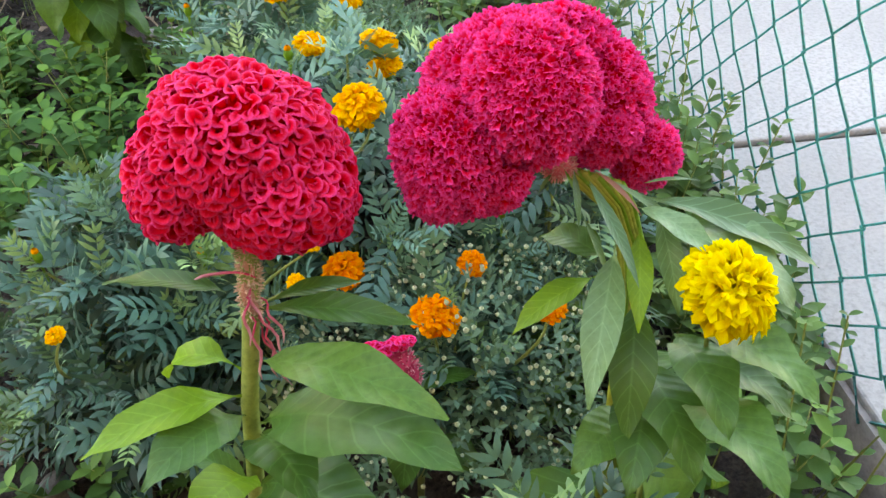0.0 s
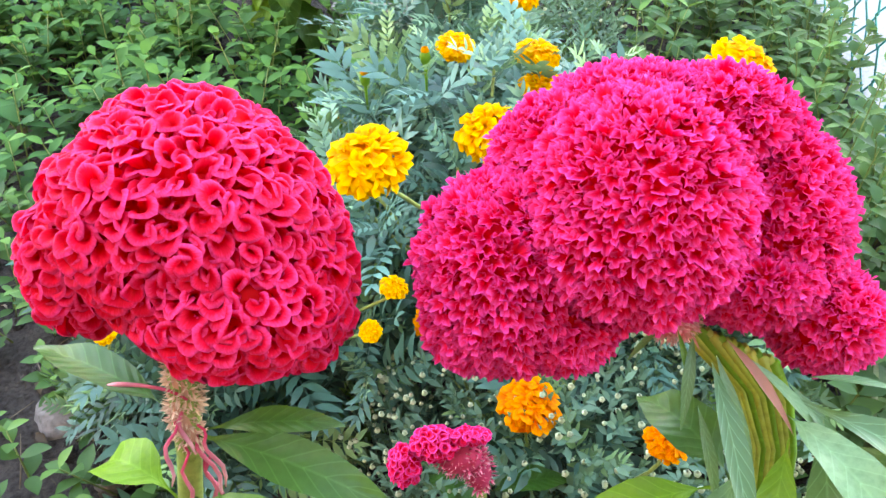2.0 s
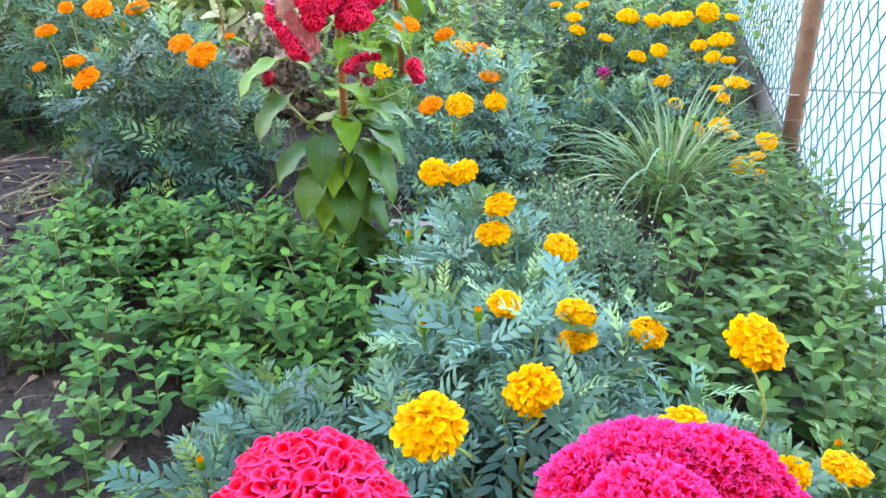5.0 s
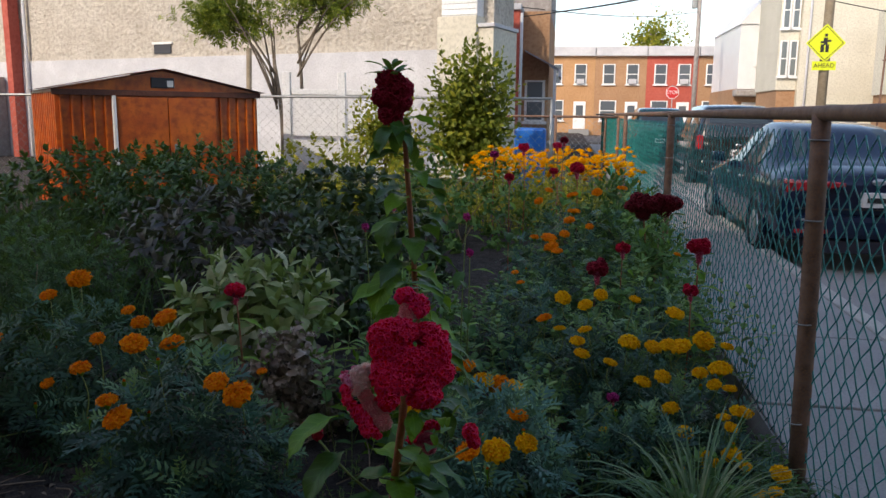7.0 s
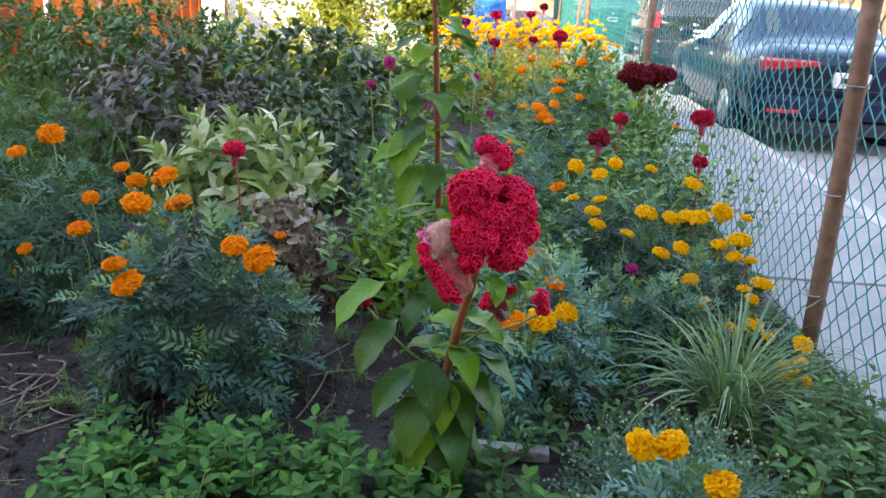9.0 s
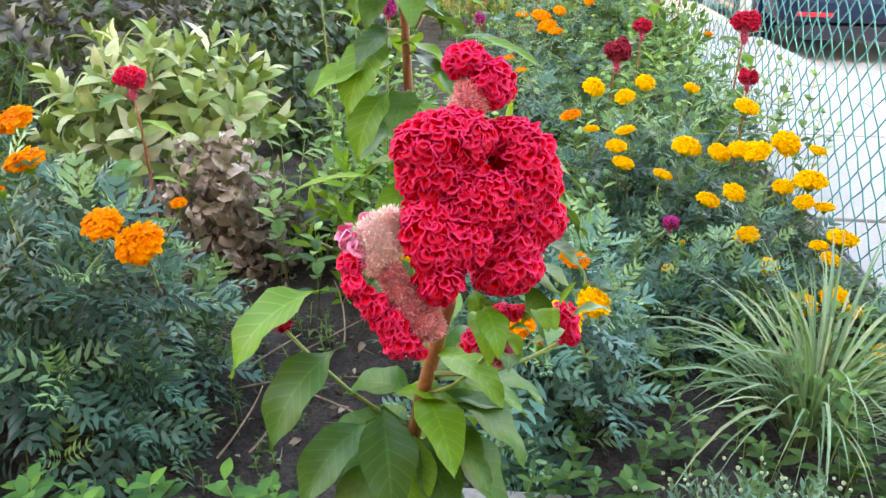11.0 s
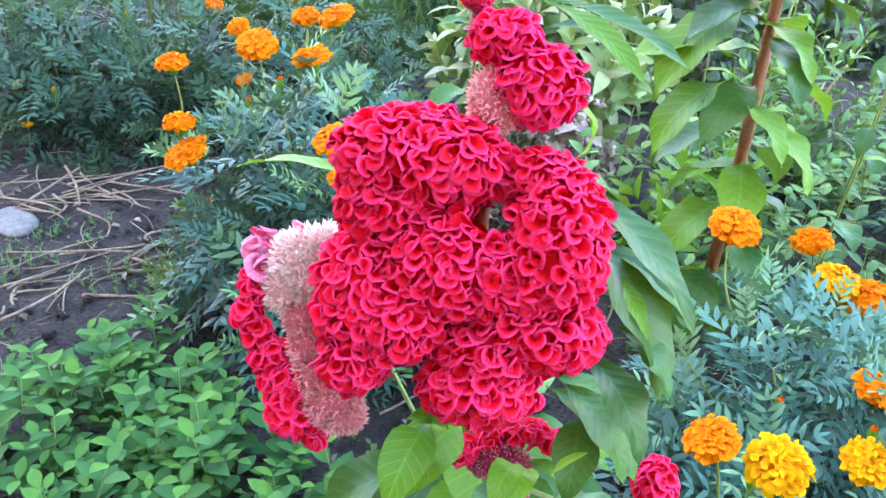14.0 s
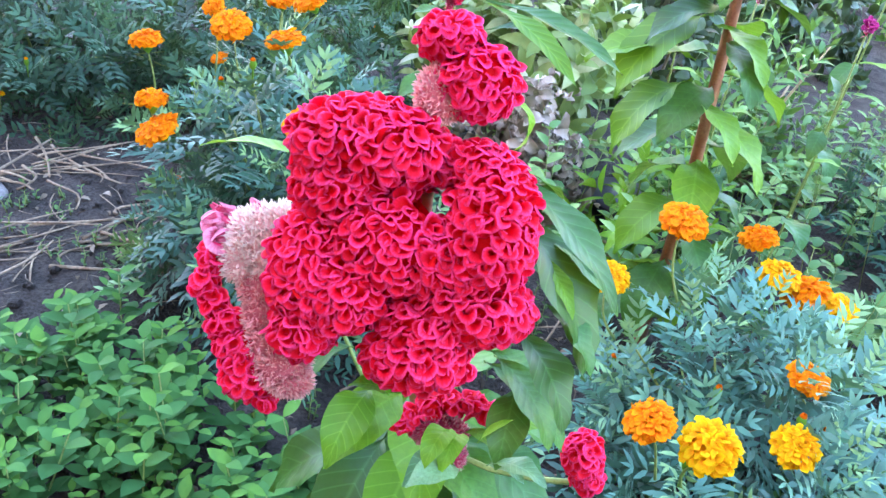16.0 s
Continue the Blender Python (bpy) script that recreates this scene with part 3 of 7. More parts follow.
def marigold_plant(base, top, radii, heads, colour, label, n=60, leaves=9, size=1.0, far=False, group="marigold plants", low=-0.35, buds=4, tpls=None, leaf="marigold_leaf"):
    """A marigold: main stems, feathery leaves in a rounded mass, heads on stalks, buds."""
    base = np.asarray(base, float)
    th = thing("marigold_plant", label, "marigold", group, at=base)
    c = np.array([top[0], top[1], top[2] - radii[2]])
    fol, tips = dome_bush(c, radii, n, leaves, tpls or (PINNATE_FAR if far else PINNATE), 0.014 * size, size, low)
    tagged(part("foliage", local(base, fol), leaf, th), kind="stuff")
    for i in range(0, n, max(1, n // 12)):
        mid = base + (tips[i] - base) * np.array([0.35, 0.35, 0.5])
        part("stem", local(base, tube([base, mid, tips[i]], [0.006, 0.004, 0.002], 5)), "green_stem", th)
    for k, (x, y, z, dm) in enumerate(heads):
        a = np.array([x, y, z])
        near = tips[np.argmin(np.linalg.norm(tips - (a - [0, 0, 0.06]), axis=1))]
        col = colour[k % len(colour)] if isinstance(colour, tuple) else colour
        marigold_head(th, a, dm, col, 0.5 * near + 0.5 * (a - [0, 0, 0.12]), k=k)
    for k in range(buds):
        a = tips[int(rng.integers(n // 2, n))] + np.array([0, 0, 0.03])
        bud = part("bud", local(base, join(ball(a, (0.008, 0.008, 0.012), 7, 5), tube([a - [0, 0, 0.05], a], [0.0015, 0.003], 4))), "lime_leaf", th)
        part("bud_tip", local(base, ball(a + [0, 0, 0.009], (0.006, 0.006, 0.007), 7, 5)), colour if isinstance(colour, str) else colour[0], bud)
    return th


# cockscombs: ruffled crests on swollen lobes
def ruffle(i, frill):
    """A flared cup of diameter about 1, its axis along z: a narrow throat that opens into a wide scalloped lip,
    longest towards x; frilled, its lip is crimped into narrow folds."""
    nu = 19 if frill else 13
    open_ = (2.3, 2.7, 2.0, 2.9, 2.5, 1.8, 2.6, 2.15)[i % 8]
    u = np.linspace(-1, 1, nu)
    ph = u * open_
    V, A = [], []
    for v in ((0.0, 0.3, 0.6, 0.85, 1.0) if frill else (0.0, 0.22, 0.45, 0.66, 0.84, 1.0)):
        long_ = 0.84 + 0.28 * np.cos(ph)
        if frill:
            rad = (0.08 + 0.44 * v ** 1.1) * long_ * (1 + 0.26 * v * np.sin(6.5 * ph + 2 * i) + 0.08 * v * np.sin(11 * ph + i))
            z = -0.50 + 0.66 * v - 0.10 * v ** 3 + 0.17 * v * v * np.cos(6.5 * ph + i) + 0.10 * v * np.cos(ph)
        else:
            rad = (0.10 + 0.44 * v ** 1.2) * long_ * (1 + 0.07 * v * np.cos(3 * ph + i) + 0.03 * v * np.cos(9 * ph + i)) * (1 - 0.30 * v * u ** 6)
            z = -0.55 + 0.72 * np.sin(2.05 * v) + 0.07 * v * v * np.cos(3 * ph + 1.7 * i) + 0.15 * v * np.cos(ph)
        z = z - 0.34 * v * u ** 6
        V.append(np.stack([rad * np.cos(ph) - 0.10, rad * np.sin(ph), z], 1))
        A.append(np.stack([u, 0 * u + v, 0 * u + v], 1))
    return np.concatenate(V), grid(nu, len(V)), np.concatenate(A)


RUFFLES = [ruffle(i, 0.0) for i in range(8)]
FRILLS = [ruffle(i, 1.0) for i in range(8)]


def crest(lobes, turn, size, seed=1, jitter=0.25, fill=0.50, tall=1.0, core=0.92, shapes=None, gap=None):
    """Ruffles over the outside of a group of ellipsoids (centre, radii) in a frame turned by turn, over a solid core."""
    g = np.random.default_rng(seed)
    R = np.array(turn)
    L = [(np.array(l[:3]), np.array(l[3:6]) - 0.3 * size) for l in lobes]
    P, N = [], []
    for i, (c, r) in enumerate(L):
        area = 4 * math.pi * ((r[0] * r[1]) ** 1.6 / 3 + (r[0] * r[2]) ** 1.6 / 3 + (r[1] * r[2]) ** 1.6 / 3) ** (1 / 1.6)
        n = max(8, int(area / (size * size * fill)))
        k = np.arange(n) + 0.5
        z = 1 - 2 * k / n
        q = np.sqrt(1 - z * z)
        a = k * GOLD
        d = np.stack([q * np.cos(a), q * np.sin(a), z], 1) + g.normal(0, 0.18 * size / r.mean(), (n, 3))
        d = unit(d)
        lump = 1 + 0.035 * np.sin(d @ np.array([5, 3, 4]) * 2.3 + seed) + 0.02 * np.sin(d @ np.array([-7, 6, 3]) * 2 + i)
        p = c + (d * r * lump[:, None]) @ R.T
        nn = unit((d / r) @ R.T)
        keep = np.ones(n, bool)
        for j, (c2, r2) in enumerate(L):
            if j != i:
                e = ((p - c2) @ R) / r2
                keep &= (e * e).sum(1) > 0.86
        P.append(p[keep]), N.append(nn[keep])
    P, N = np.concatenate(P), np.concatenate(N)
    if gap:                                     # an opening between the folds: (a point on its axis, the axis, radius)
        off = lambda q: np.linalg.norm(np.cross(q - np.array(gap[0]), np.array(gap[1])), axis=1)
        keep = off(P) > gap[2] + 0.25 * size
        P, N = P[keep], N[keep]
    n = len(P)
    nrm = unit(N + g.normal(0, jitter, (n, 3)))
    any_ = unit(g.normal(0, 1.3, (n, 3)) + np.array([0, 0, -2.0]))
    x = unit(any_ - nrm * (any_ * nrm).sum(1)[:, None])
    y = np.cross(nrm, x)
    M = np.stack([x, y, nrm * tall], 2) * (size * g.uniform(0.85, 1.35, n))[:, None, None] * 1.25
    heads = spread(shapes or RUFFLES, M, P)
    cores = []
    for c, r in L:
        V, T, A = ball(c, r * core, 28, 18, R)
        if gap:
            T = T[(off(V) > gap[2])[T].all(1)]
        cores.append((V, T, A))
    return join(heads, *cores)


def fuzz(lobes, turn, size, seed=1, fill=0.30):
    """Short seed bristles over ellipsoids: the pale part under a crest."""
    g = np.random.default_rng(seed)
    R = np.array(turn)
    tip = leaf_tpl(1.0, 0.34, 0.3, 0.0, 4, 2, power=0.6)
    out = []
    for i, l in enumerate(lobes):
        c, r = np.array(l[:3]), np.array(l[3:6])
        n = int(4 * math.pi * (np.prod(r) ** (2 / 3)) / (size * size * fill))
        k = np.arange(n) + 0.5
        z = 1 - 2 * k / n
        q = np.sqrt(1 - z * z)
        a = k * GOLD
        d = np.stack([q * np.cos(a), q * np.sin(a), z], 1)
        p = c + (d * r) @ R.T
        nn = unit(unit((d / r) @ R.T) + g.normal(0, 0.55, (n, 3)) + np.array([0, 0, 0.2]))
        out.append(scatter(tip, frames(nn, g.normal(0, 1, (n, 3)), size * g.uniform(0.7, 1.3, n)), p))
        out.append(ball(c, r * 0.96, 14, 9, R))
    return join(*out)


def turned(yaw, pitch):
    """Axes of a head: x to the right, y away, z up, seen by one who looks along that yaw and pitch (degrees)."""
    return Matrix.Rotation(radians(yaw), 3, "Z") @ Matrix.Rotation(radians(pitch), 3, "X")


BIG_LEAF = [leaf_tpl(1, 0.30, 0.9, 0.22, 12, 5, 0.05, 0.85, 0.10, 0.0), leaf_tpl(1, 0.44, 1.2, 0.25, 12, 5, 0.06, 0.78, 0.12, 1.3, 0.3),
            leaf_tpl(1, 0.22, 0.6, 0.25, 12, 5, 0.04, 0.9, 0.08, 2.0, -0.3), leaf_tpl(1, 0.45, 1.3, 0.2, 12, 5, 0.06, 0.72, 0.14, 0.7, 0.2),
            leaf_tpl(1, 0.38, 2.2, 0.25, 12, 5, 0.05, 0.75, 0.16, 0.2, -0.2),
            leaf_tpl(1, 0.13, 0.5, 0.3, 10, 3, 0.02, 0.9, 0.04, 0.4, 0.3)]
LEAF_MESH = {}


def celosia_leaf(plant, at, azimuth, rise, length, kind=0, mat="celosia_leaf", name="leaf", roll=0.0):
    """One broad leaf at a place on the stem: azimuth clockwise from +y, rise above level, in degrees."""
    key = (kind, mat)
    if key not in LEAF_MESH:
        LEAF_MESH[key] = tri_mesh("leaf", BIG_LEAF[kind], mat)
    ob = new(name, LEAF_MESH[key])
    ob.parent = plant
    a, e = radians(azimuth), radians(rise)
    d = Vector((math.sin(a) * math.cos(e), math.cos(a) * math.cos(e), math.sin(e)))
    x = d.cross(Vector((0, 0, 1))).normalized()
    z = x.cross(d)
    m = Matrix((x, d, z)).transposed() @ Matrix.Rotation(radians(roll), 3, "Y")
    ob.matrix_local = Matrix.LocRotScale(Vector(at) - plant.location, m.to_quaternion(), (length,) * 3)
    return ob


def leaf_between(plant, a, b, kind=0, mat="celosia_leaf", name="leaf"):
    """One broad leaf from its foot a to its tip b, its upper side up."""
    if (kind, mat) not in LEAF_MESH:
        LEAF_MESH[(kind, mat)] = tri_mesh("leaf", BIG_LEAF[kind], mat)
    chord = Vector(BIG_LEAF[kind][0][-3])
    a, b = Vector(a), Vector(b)
    d = (b - a).normalized()
    x = d.cross(Vector((0, 0, 1))).normalized()
    m = Matrix((x, d, x.cross(d))).transposed()
    c = chord.normalized()
    cx = c.cross(Vector((0, 0, 1))).normalized()
    mc = Matrix((cx, c, cx.cross(c))).transposed()
    ob = new(name, LEAF_MESH[(kind, mat)])
    ob.parent = plant
    ob.matrix_local = Matrix.LocRotScale(a - plant.location, (m @ mc.transposed()).to_quaternion(), ((b - a).length / chord.length,) * 3)
    return ob


def upright_spray(c, height, n, tpl, leaf=0.04, r=rng):
    """Small upright stems with leaves in crossed pairs (mint-like): turns and places."""
    M, P = [], []
    for k in range(n):
        s = 0.30 + 0.70 * (k / max(1, n - 1)) ** 0.75
        for sd in (0, math.pi):
            a = sd + (k % 2) * math.pi / 2 + r.uniform(-0.3, 0.3)
            d = np.array([math.cos(a), math.sin(a), 0.30 - 0.2 * (1 - s)])
            M.append((d, leaf * (1.0 - 0.32 * max(0, s - 0.6) / 0.4)))
            P.append(np.array([c[0], c[1], c[2] + height * s]))
    d = np.array([m[0] for m in M])
    return frames(d, np.tile([[0, 0, 1.0]], (len(d), 1)), np.array([m[1] for m in M])), np.array(P)

# ---- ground, pavement, road ----
xs = np.concatenate([[-300, -90, -40, -20, -12, -8, -6, -5, -4], np.arange(-3.4, 0.72, 0.045), [0.74, 0.80, 2, 4, 8, 14, 25, 60, 300]])
ys = np.concatenate([[-300, -80, -30, -10, -4, -2, -1], np.arange(-0.6, 4.6, 0.045), np.arange(4.8, 14, 0.4), [16, 20, 30, 50, 90, 300]])
GX, GY = np.meshgrid(xs, ys)
clod = np.array([noise.noise(Vector((x * 9, y * 9, 0))) + 0.6 * noise.noise(Vector((x * 23, y * 23, 5))) for x, y in zip(GX.ravel(), GY.ravel())]).reshape(GX.shape)
GZ = np.where(GX > 0.77, -0.04, ground_z(GX, GY) + np.where((GX < 0.7) & (np.abs(GY - 5) < 9), 0.014 * clod, 0))
ground = part("ground", (np.stack([GX, GY, GZ], 2).reshape(-1, 3), grid(len(xs), len(ys)), np.zeros((GX.size, 3))), "soil")
tagged(ground, "dark crumbly garden soil between the plants", "ground", kind="structure")

pavement = tagged(part("pavement", boxed(0.79, 1.86, -6, 40, -0.05, 0.115), "concrete"), "pale grey concrete pavement along the fence", "pavement", kind="structure")
bm = boxed(0.80, 1.85, 0.0, 1.28, 0.115, 0.135, 0.006)
slab_mesh = bpy.data.meshes.new("slab")
bm.to_mesh(slab_mesh)
bm.free()
slab_mesh.materials.append(MATS["concrete"])
for i in range(24):
    s = new("slab", slab_mesh)
    s.parent = pavement
    s.location = (0, -5.0 + 1.3 * i, rng.uniform(-0.003, 0.003))
kerb = tagged(part("kerb", boxed(1.87, 2.01, -6, 40, -0.05, 0.14, 0.02), "kerb_stone"), "worn concrete kerb along the road", "kerb", kind="structure")
road = tagged(part("road", boxed(2.01, 9.0, -30, 62, -0.06, 0.02), "concrete"), "pale worn concrete road", "road", kind="structure")
cross_road = tagged(part("road", boxed(-60, 70, 46, 60, -0.06, 0.012), "asphalt"), "grey asphalt cross street", "road", kind="structure")
far_pavement = tagged(part("pavement", boxed(9.0, 12, -30, 44, -0.06, 0.12), "concrete"), "pale concrete pavement across the road", "pavement", kind="structure")


# ---- chain-link fence ----
def link_mesh(length, height, pitch, wire):
    """Woven wire: zigzag wires side by side, each the mirror of the next and hooked into it, along y from 0."""
    n, m = int(length / pitch), int(height / pitch)
    k = np.arange(m + 1)
    sgn = np.where(k % 2 == 0, -1.0, 1.0)
    out = []
    for side in (0, 1):
        pts_ = np.stack([0.003 * sgn, (1 - 2 * side) * sgn * pitch * 0.53, k * pitch], 1)
        ii = np.arange(side, n, 2)
        P = np.stack([np.zeros(len(ii)), ii * pitch, np.zeros(len(ii))], 1) + rng.normal(0, 0.0015, (len(ii), 3))
        out.append(scatter(tube(pts_, wire, 3), np.tile(np.eye(3), (len(ii), 1, 1)), P))
    return join(*out)


def pipe(bm_pts, r, sides=12):
    return tube(bm_pts, r, sides)


FX = 0.75
fence = thing("chain_link_fence", "teal vinyl-coated chain-link fence on rusty brown pipe posts", "fence", at=(FX, 0, 0))
part("wire_mesh", (lambda s: (s[0] + np.array([0.045, -2.0, 0.10]), s[1], s[2]))(link_mesh(28, 1.42, 0.055, 0.0034)), "teal_wire", fence, "teal vinyl-coated woven wire")
part("top_rail", pipe(bend((0, -2.2, 1.545), (0, 30, 1.56), 0.0, 40), 0.028), "rusty_pipe", fence, "rusty brown pipe rail")
for k, y in enumerate((-1.4, 3.30, 7.75, 14.0, 22.0)):
    post = part("post", pipe(bend((0.03 if k == 1 else 0, y, 0.0), (0.0, y, 1.545), 0, 6), 0.034), "rusty_pipe", fence, "rusty brown pipe post")
    for z in (0.35, 0.75, 1.15, 1.45):
        a = np.linspace(0, 2 * math.pi, 13)
        ring = np.stack([0.037 * np.cos(a), y + 0.037 * np.sin(a), z + 0 * a], 1)
        part("tie_wire", tube(ring, 0.003, 5), "grey_steel", post)
for i in range(26):
    y = 18.2 + 0.34 * i
    part("slat", boxed(0.075, 0.085, y, y + 0.27, 0.12, 1.5), "teal_slat" if i % 5 else "pole_wood", fence, "teal plastic privacy slat" if i % 5 else "tan wooden slat")

# far garden fence of bare steel
back_fence = thing("chain_link_fence", "grey galvanised chain-link fence at the far end of the garden", "fence", at=(-14, 12.2, 0))
mesh_b = link_mesh(13.6, 1.65, 0.075, 0.003)
part("wire_mesh", (mesh_b[0] @ np.array([[0, -1, 0], [1, 0.115, 0], [0, 0, 1.0]]) + np.array([0, 0.0, 0.12]), mesh_b[1], mesh_b[2]), "grey_steel", back_fence)
part("top_rail", pipe(bend((0, 0, 1.78), (13.5, 1.55, 1.80), 0, 8), 0.022), "grey_steel", back_fence)
for i in range(6):
    part("post", pipe(bend((2.7 * i, 0.31 * i, 0.0), (2.7 * i, 0.31 * i, 1.80), 0, 3), 0.026), "grey_steel", back_fence)
cross_fence = thing("chain_link_fence", "grey chain-link fence across the end of the garden", "fence", at=(-1.6, 15.2, 0))
mesh_c = link_mesh(2.3, 1.35, 0.06, 0.003)
part("wire_mesh", (mesh_c[0] @ np.array([[0, -1, 0], [1, 0, 0], [0, 0, 1.0]]) + np.array([0, 0, 0.12]), mesh_c[1], mesh_c[2]), "grey_steel", cross_fence)
part("top_rail", pipe(bend((0, 0, 1.50), (2.3, 0, 1.50), 0, 3), 0.022), "rusty_pipe", cross_fence)
for x in (0.0, 1.15, 2.3):
    part("post", pipe(bend((x, 0, 0), (x, 0, 1.5), 0, 3), 0.025), "rusty_pipe", cross_fence)


# ---- shed ----
def shed():
    """A low-gabled sheet-metal shed with ribbed walls and two sliding doors, rust-orange."""
    th = thing("garden_shed", "rust-orange ribbed metal garden shed with closed double doors", "shed", at=(-6.1, 11.1, 0.0))
    th.rotation_euler = (0, 0, radians(45))
    w, dp, h, ap = 1.46, 1.9, 1.82, 2.14
    part("wall", boxed(-w, w, 0.03, dp, 0, h), "rust_sheet", th)
    g = bmesh.new()
    vs = [g.verts.new(p) for p in ((-w, 0.0, h), (w, 0.0, h), (0, 0.0, ap - 0.03), (-w, dp, h), (w, dp, h), (0, dp, ap - 0.03))]
    for f in ((0, 1, 2), (5, 4, 3), (0, 2, 5, 3), (1, 4, 5, 2), (0, 3, 4, 1)):
        g.faces.new([vs[i] for i in f])
    part("gable", g, "rust_sheet", th)
    for sx in (-1, 1):
        g = bmesh.new()
        pts = [(0, -0.10, ap), (sx * (w + 0.10), -0.10, h + 0.0), (sx * (w + 0.10), dp + 0.1, h + 0.0), (0, dp + 0.1, ap)]
        f = g.faces.new([g.verts.new(p) for p in pts])
        bmesh.ops.solidify(g, geom=[f], thickness=0.035)
        part("roof_panel", g, "roof_sheet", th, "dark rusted roof sheet")
    part("fascia", boxed(-w - 0.04, w + 0.04, -0.035, -0.005, h - 0.08, h, 0.006), "roof_sheet", th)
    for k in range(9):
        x = -w + 0.07 + 0.145 * k
        if x < -0.72:
            part("rib", boxed(x - 0.012, x + 0.012, -0.012, 0.03, 0, h - 0.08, 0.005), "rust_sheet", th)
    for x in (0.86, 1.0, 1.14, 1.28, 1.41):
        part("rib", boxed(x - 0.012, x + 0.012, -0.012, 0.03, 0, h - 0.08, 0.005), "rust_sheet", th)
    for k in range(12):
        y = 0.1 + 0.15 * k
        part("rib", boxed(-w - 0.014, -w + 0.01, y - 0.012, y + 0.012, 0, h - 0.04, 0.005), "rust_sheet", th)
    for x0, x1 in ((-0.66, 0.055), (0.065, 0.78)):
        d = part("door", boxed(x0, x1, -0.03, 0.028, 0.05, h - 0.10, 0.008), "rust_sheet", th, "flat rust-orange door leaf")
        part("handle", boxed(x1 - 0.10 if x1 < 0.3 else x0 + 0.06, x1 - 0.06 if x1 < 0.3 else x0 + 0.10, -0.055, -0.03, 0.9, 1.05, 0.006), "grey_steel", d)
    part("door_frame", boxed(-0.72, -0.67, -0.045, 0.03, 0, h - 0.08, 0.006), "white_plain", th, "chipped pale door jamb")
    part("vent", boxed(-0.17, 0.17, -0.02, 0.0, h + 0.04, h + 0.19, 0.01), "black_plastic", th, "dark vent in the gable")
    part("maker_plate", boxed(0.06, 0.15, -0.026, -0.021, h + 0.06, h + 0.15), "white_plain", th)
    return th


shed()


# ---- buildings ----
def window_part(parent, x, y, z, w, h, depth=0.08, mat="white_plain", lights=2, ac=False):
    """A sash window on a wall that faces -y: frame, sill, panes."""
    wn_ = part("window", boxed(x - w / 2, x + w / 2, y - depth, y + 0.01, z, z + h, 0.01), mat, parent)
    for k in range(lights):
        z0 = z + 0.06 + k * (h - 0.06) / lights
        part("pane", boxed(x - w / 2 + 0.09, x + w / 2 - 0.09, y - depth - 0.012, y - depth + 0.005, z0, z0 + (h - 0.06) / lights - 0.06), "window_glass", wn_)
    part("sill", boxed(x - w / 2 - 0.08, x + w / 2 + 0.08, y - depth - 0.08, y, z - 0.10, z, 0.01), mat, wn_)
    if ac:
        part("air_conditioner", boxed(x - 0.3, x + 0.3, y - depth - 0.25, y - depth, z + 0.02, z + 0.4, 0.02), "white_paint", wn_)
    return wn_


def row_house(x0, x1, y, wall, label, doors=True, bay=False):
    th = thing("row_house", label, "house", "row houses", at=(x0, y, 0))
    w = x1 - x0
    part("wall", boxed(0, w, 0, 9, -0.1, 6.1), wall, th)
    part("cornice", boxed(0.02, w - 0.02, -0.35, 9, 6.1, 6.85, 0.05), "white_paint", th, "white painted cornice")
    for fx in (0.27, 0.73):
        window_part(th, w * fx, -0.003, 3.95, 0.95, 1.55, ac=fx > 0.5)
    window_part(th, w * 0.27, -0.003, 1.1, 1.3, 1.6)
    d = part("door", boxed(w * 0.73 - 0.48, w * 0.73 + 0.48, -0.06, 0.02, 0.45, 2.6, 0.02), "white_plain", th, "white front door")
    part("pane", boxed(w * 0.73 - 0.28, w * 0.73 + 0.28, -0.075, -0.06, 1.5, 2.3), "window_glass", d)
    part("step", boxed(w * 0.73 - 0.8, w * 0.73 + 0.8, -1.1, 0, -0.05, 0.42, 0.02), "concrete", th)
    return th


row_house(-2.6, 1.55, 64.5, "tan_brick", "tan brick two-storey row house with white windows")
row_house(1.56, 5.5, 64.5, "brown_brick", "brown brick two-storey row house with white windows")
row_house(5.51, 9.4, 64.5, "red_brick", "red painted brick two-storey row house")
row_house(9.41, 13.2, 64.5, "brown_brick", "brown brick two-storey row house beside the red one")
row_house(-6.7, -2.61, 64.5, "brown_brick", "brown brick two-storey row house half hidden by trees")


def gable_house():
    """White-sided house with a steep front gable and a brown brick ground floor."""
    th = thing("house", "white-sided house with a pointed front gable over brown brick", "house", at=(9.6, 51.0, 0))
    part("ground_floor", boxed(0, 3.0, 0.4, 9, -0.1, 3.2), "brown_brick", th, "brown brick ground floor")
    part("wall", boxed(0.1, 3.0, 0, 9, 3.2, 7.0), "vinyl", th)
    g = bmesh.new()
    vs = [g.verts.new(p) for p in ((0.0, -0.1, 7.0), (3.1, -0.1, 7.0), (1.5, -0.1, 8.7), (0.0, 9, 7.0), (3.1, 9, 7.0), (1.5, 9, 8.7))]
    for f in ((0, 1, 2), (5, 4, 3), (0, 2, 5, 3), (1, 4, 5, 2), (0, 3, 4, 1)):
        g.faces.new([vs[i] for i in f])
    part("roof", g, "vinyl", th)
    window_part(th, 1.5, 0.0, 4.6, 0.9, 1.5)
    part("door", boxed(0.5, 1.4, 0.33, 0.41, 0.2, 2.4, 0.02), "white_plain", th)
    part("hood", boxed(-0.1, 2.8, -0.6, 0.4, 2.75, 3.15, 0.1), "weathered_wood", th)


gable_house()


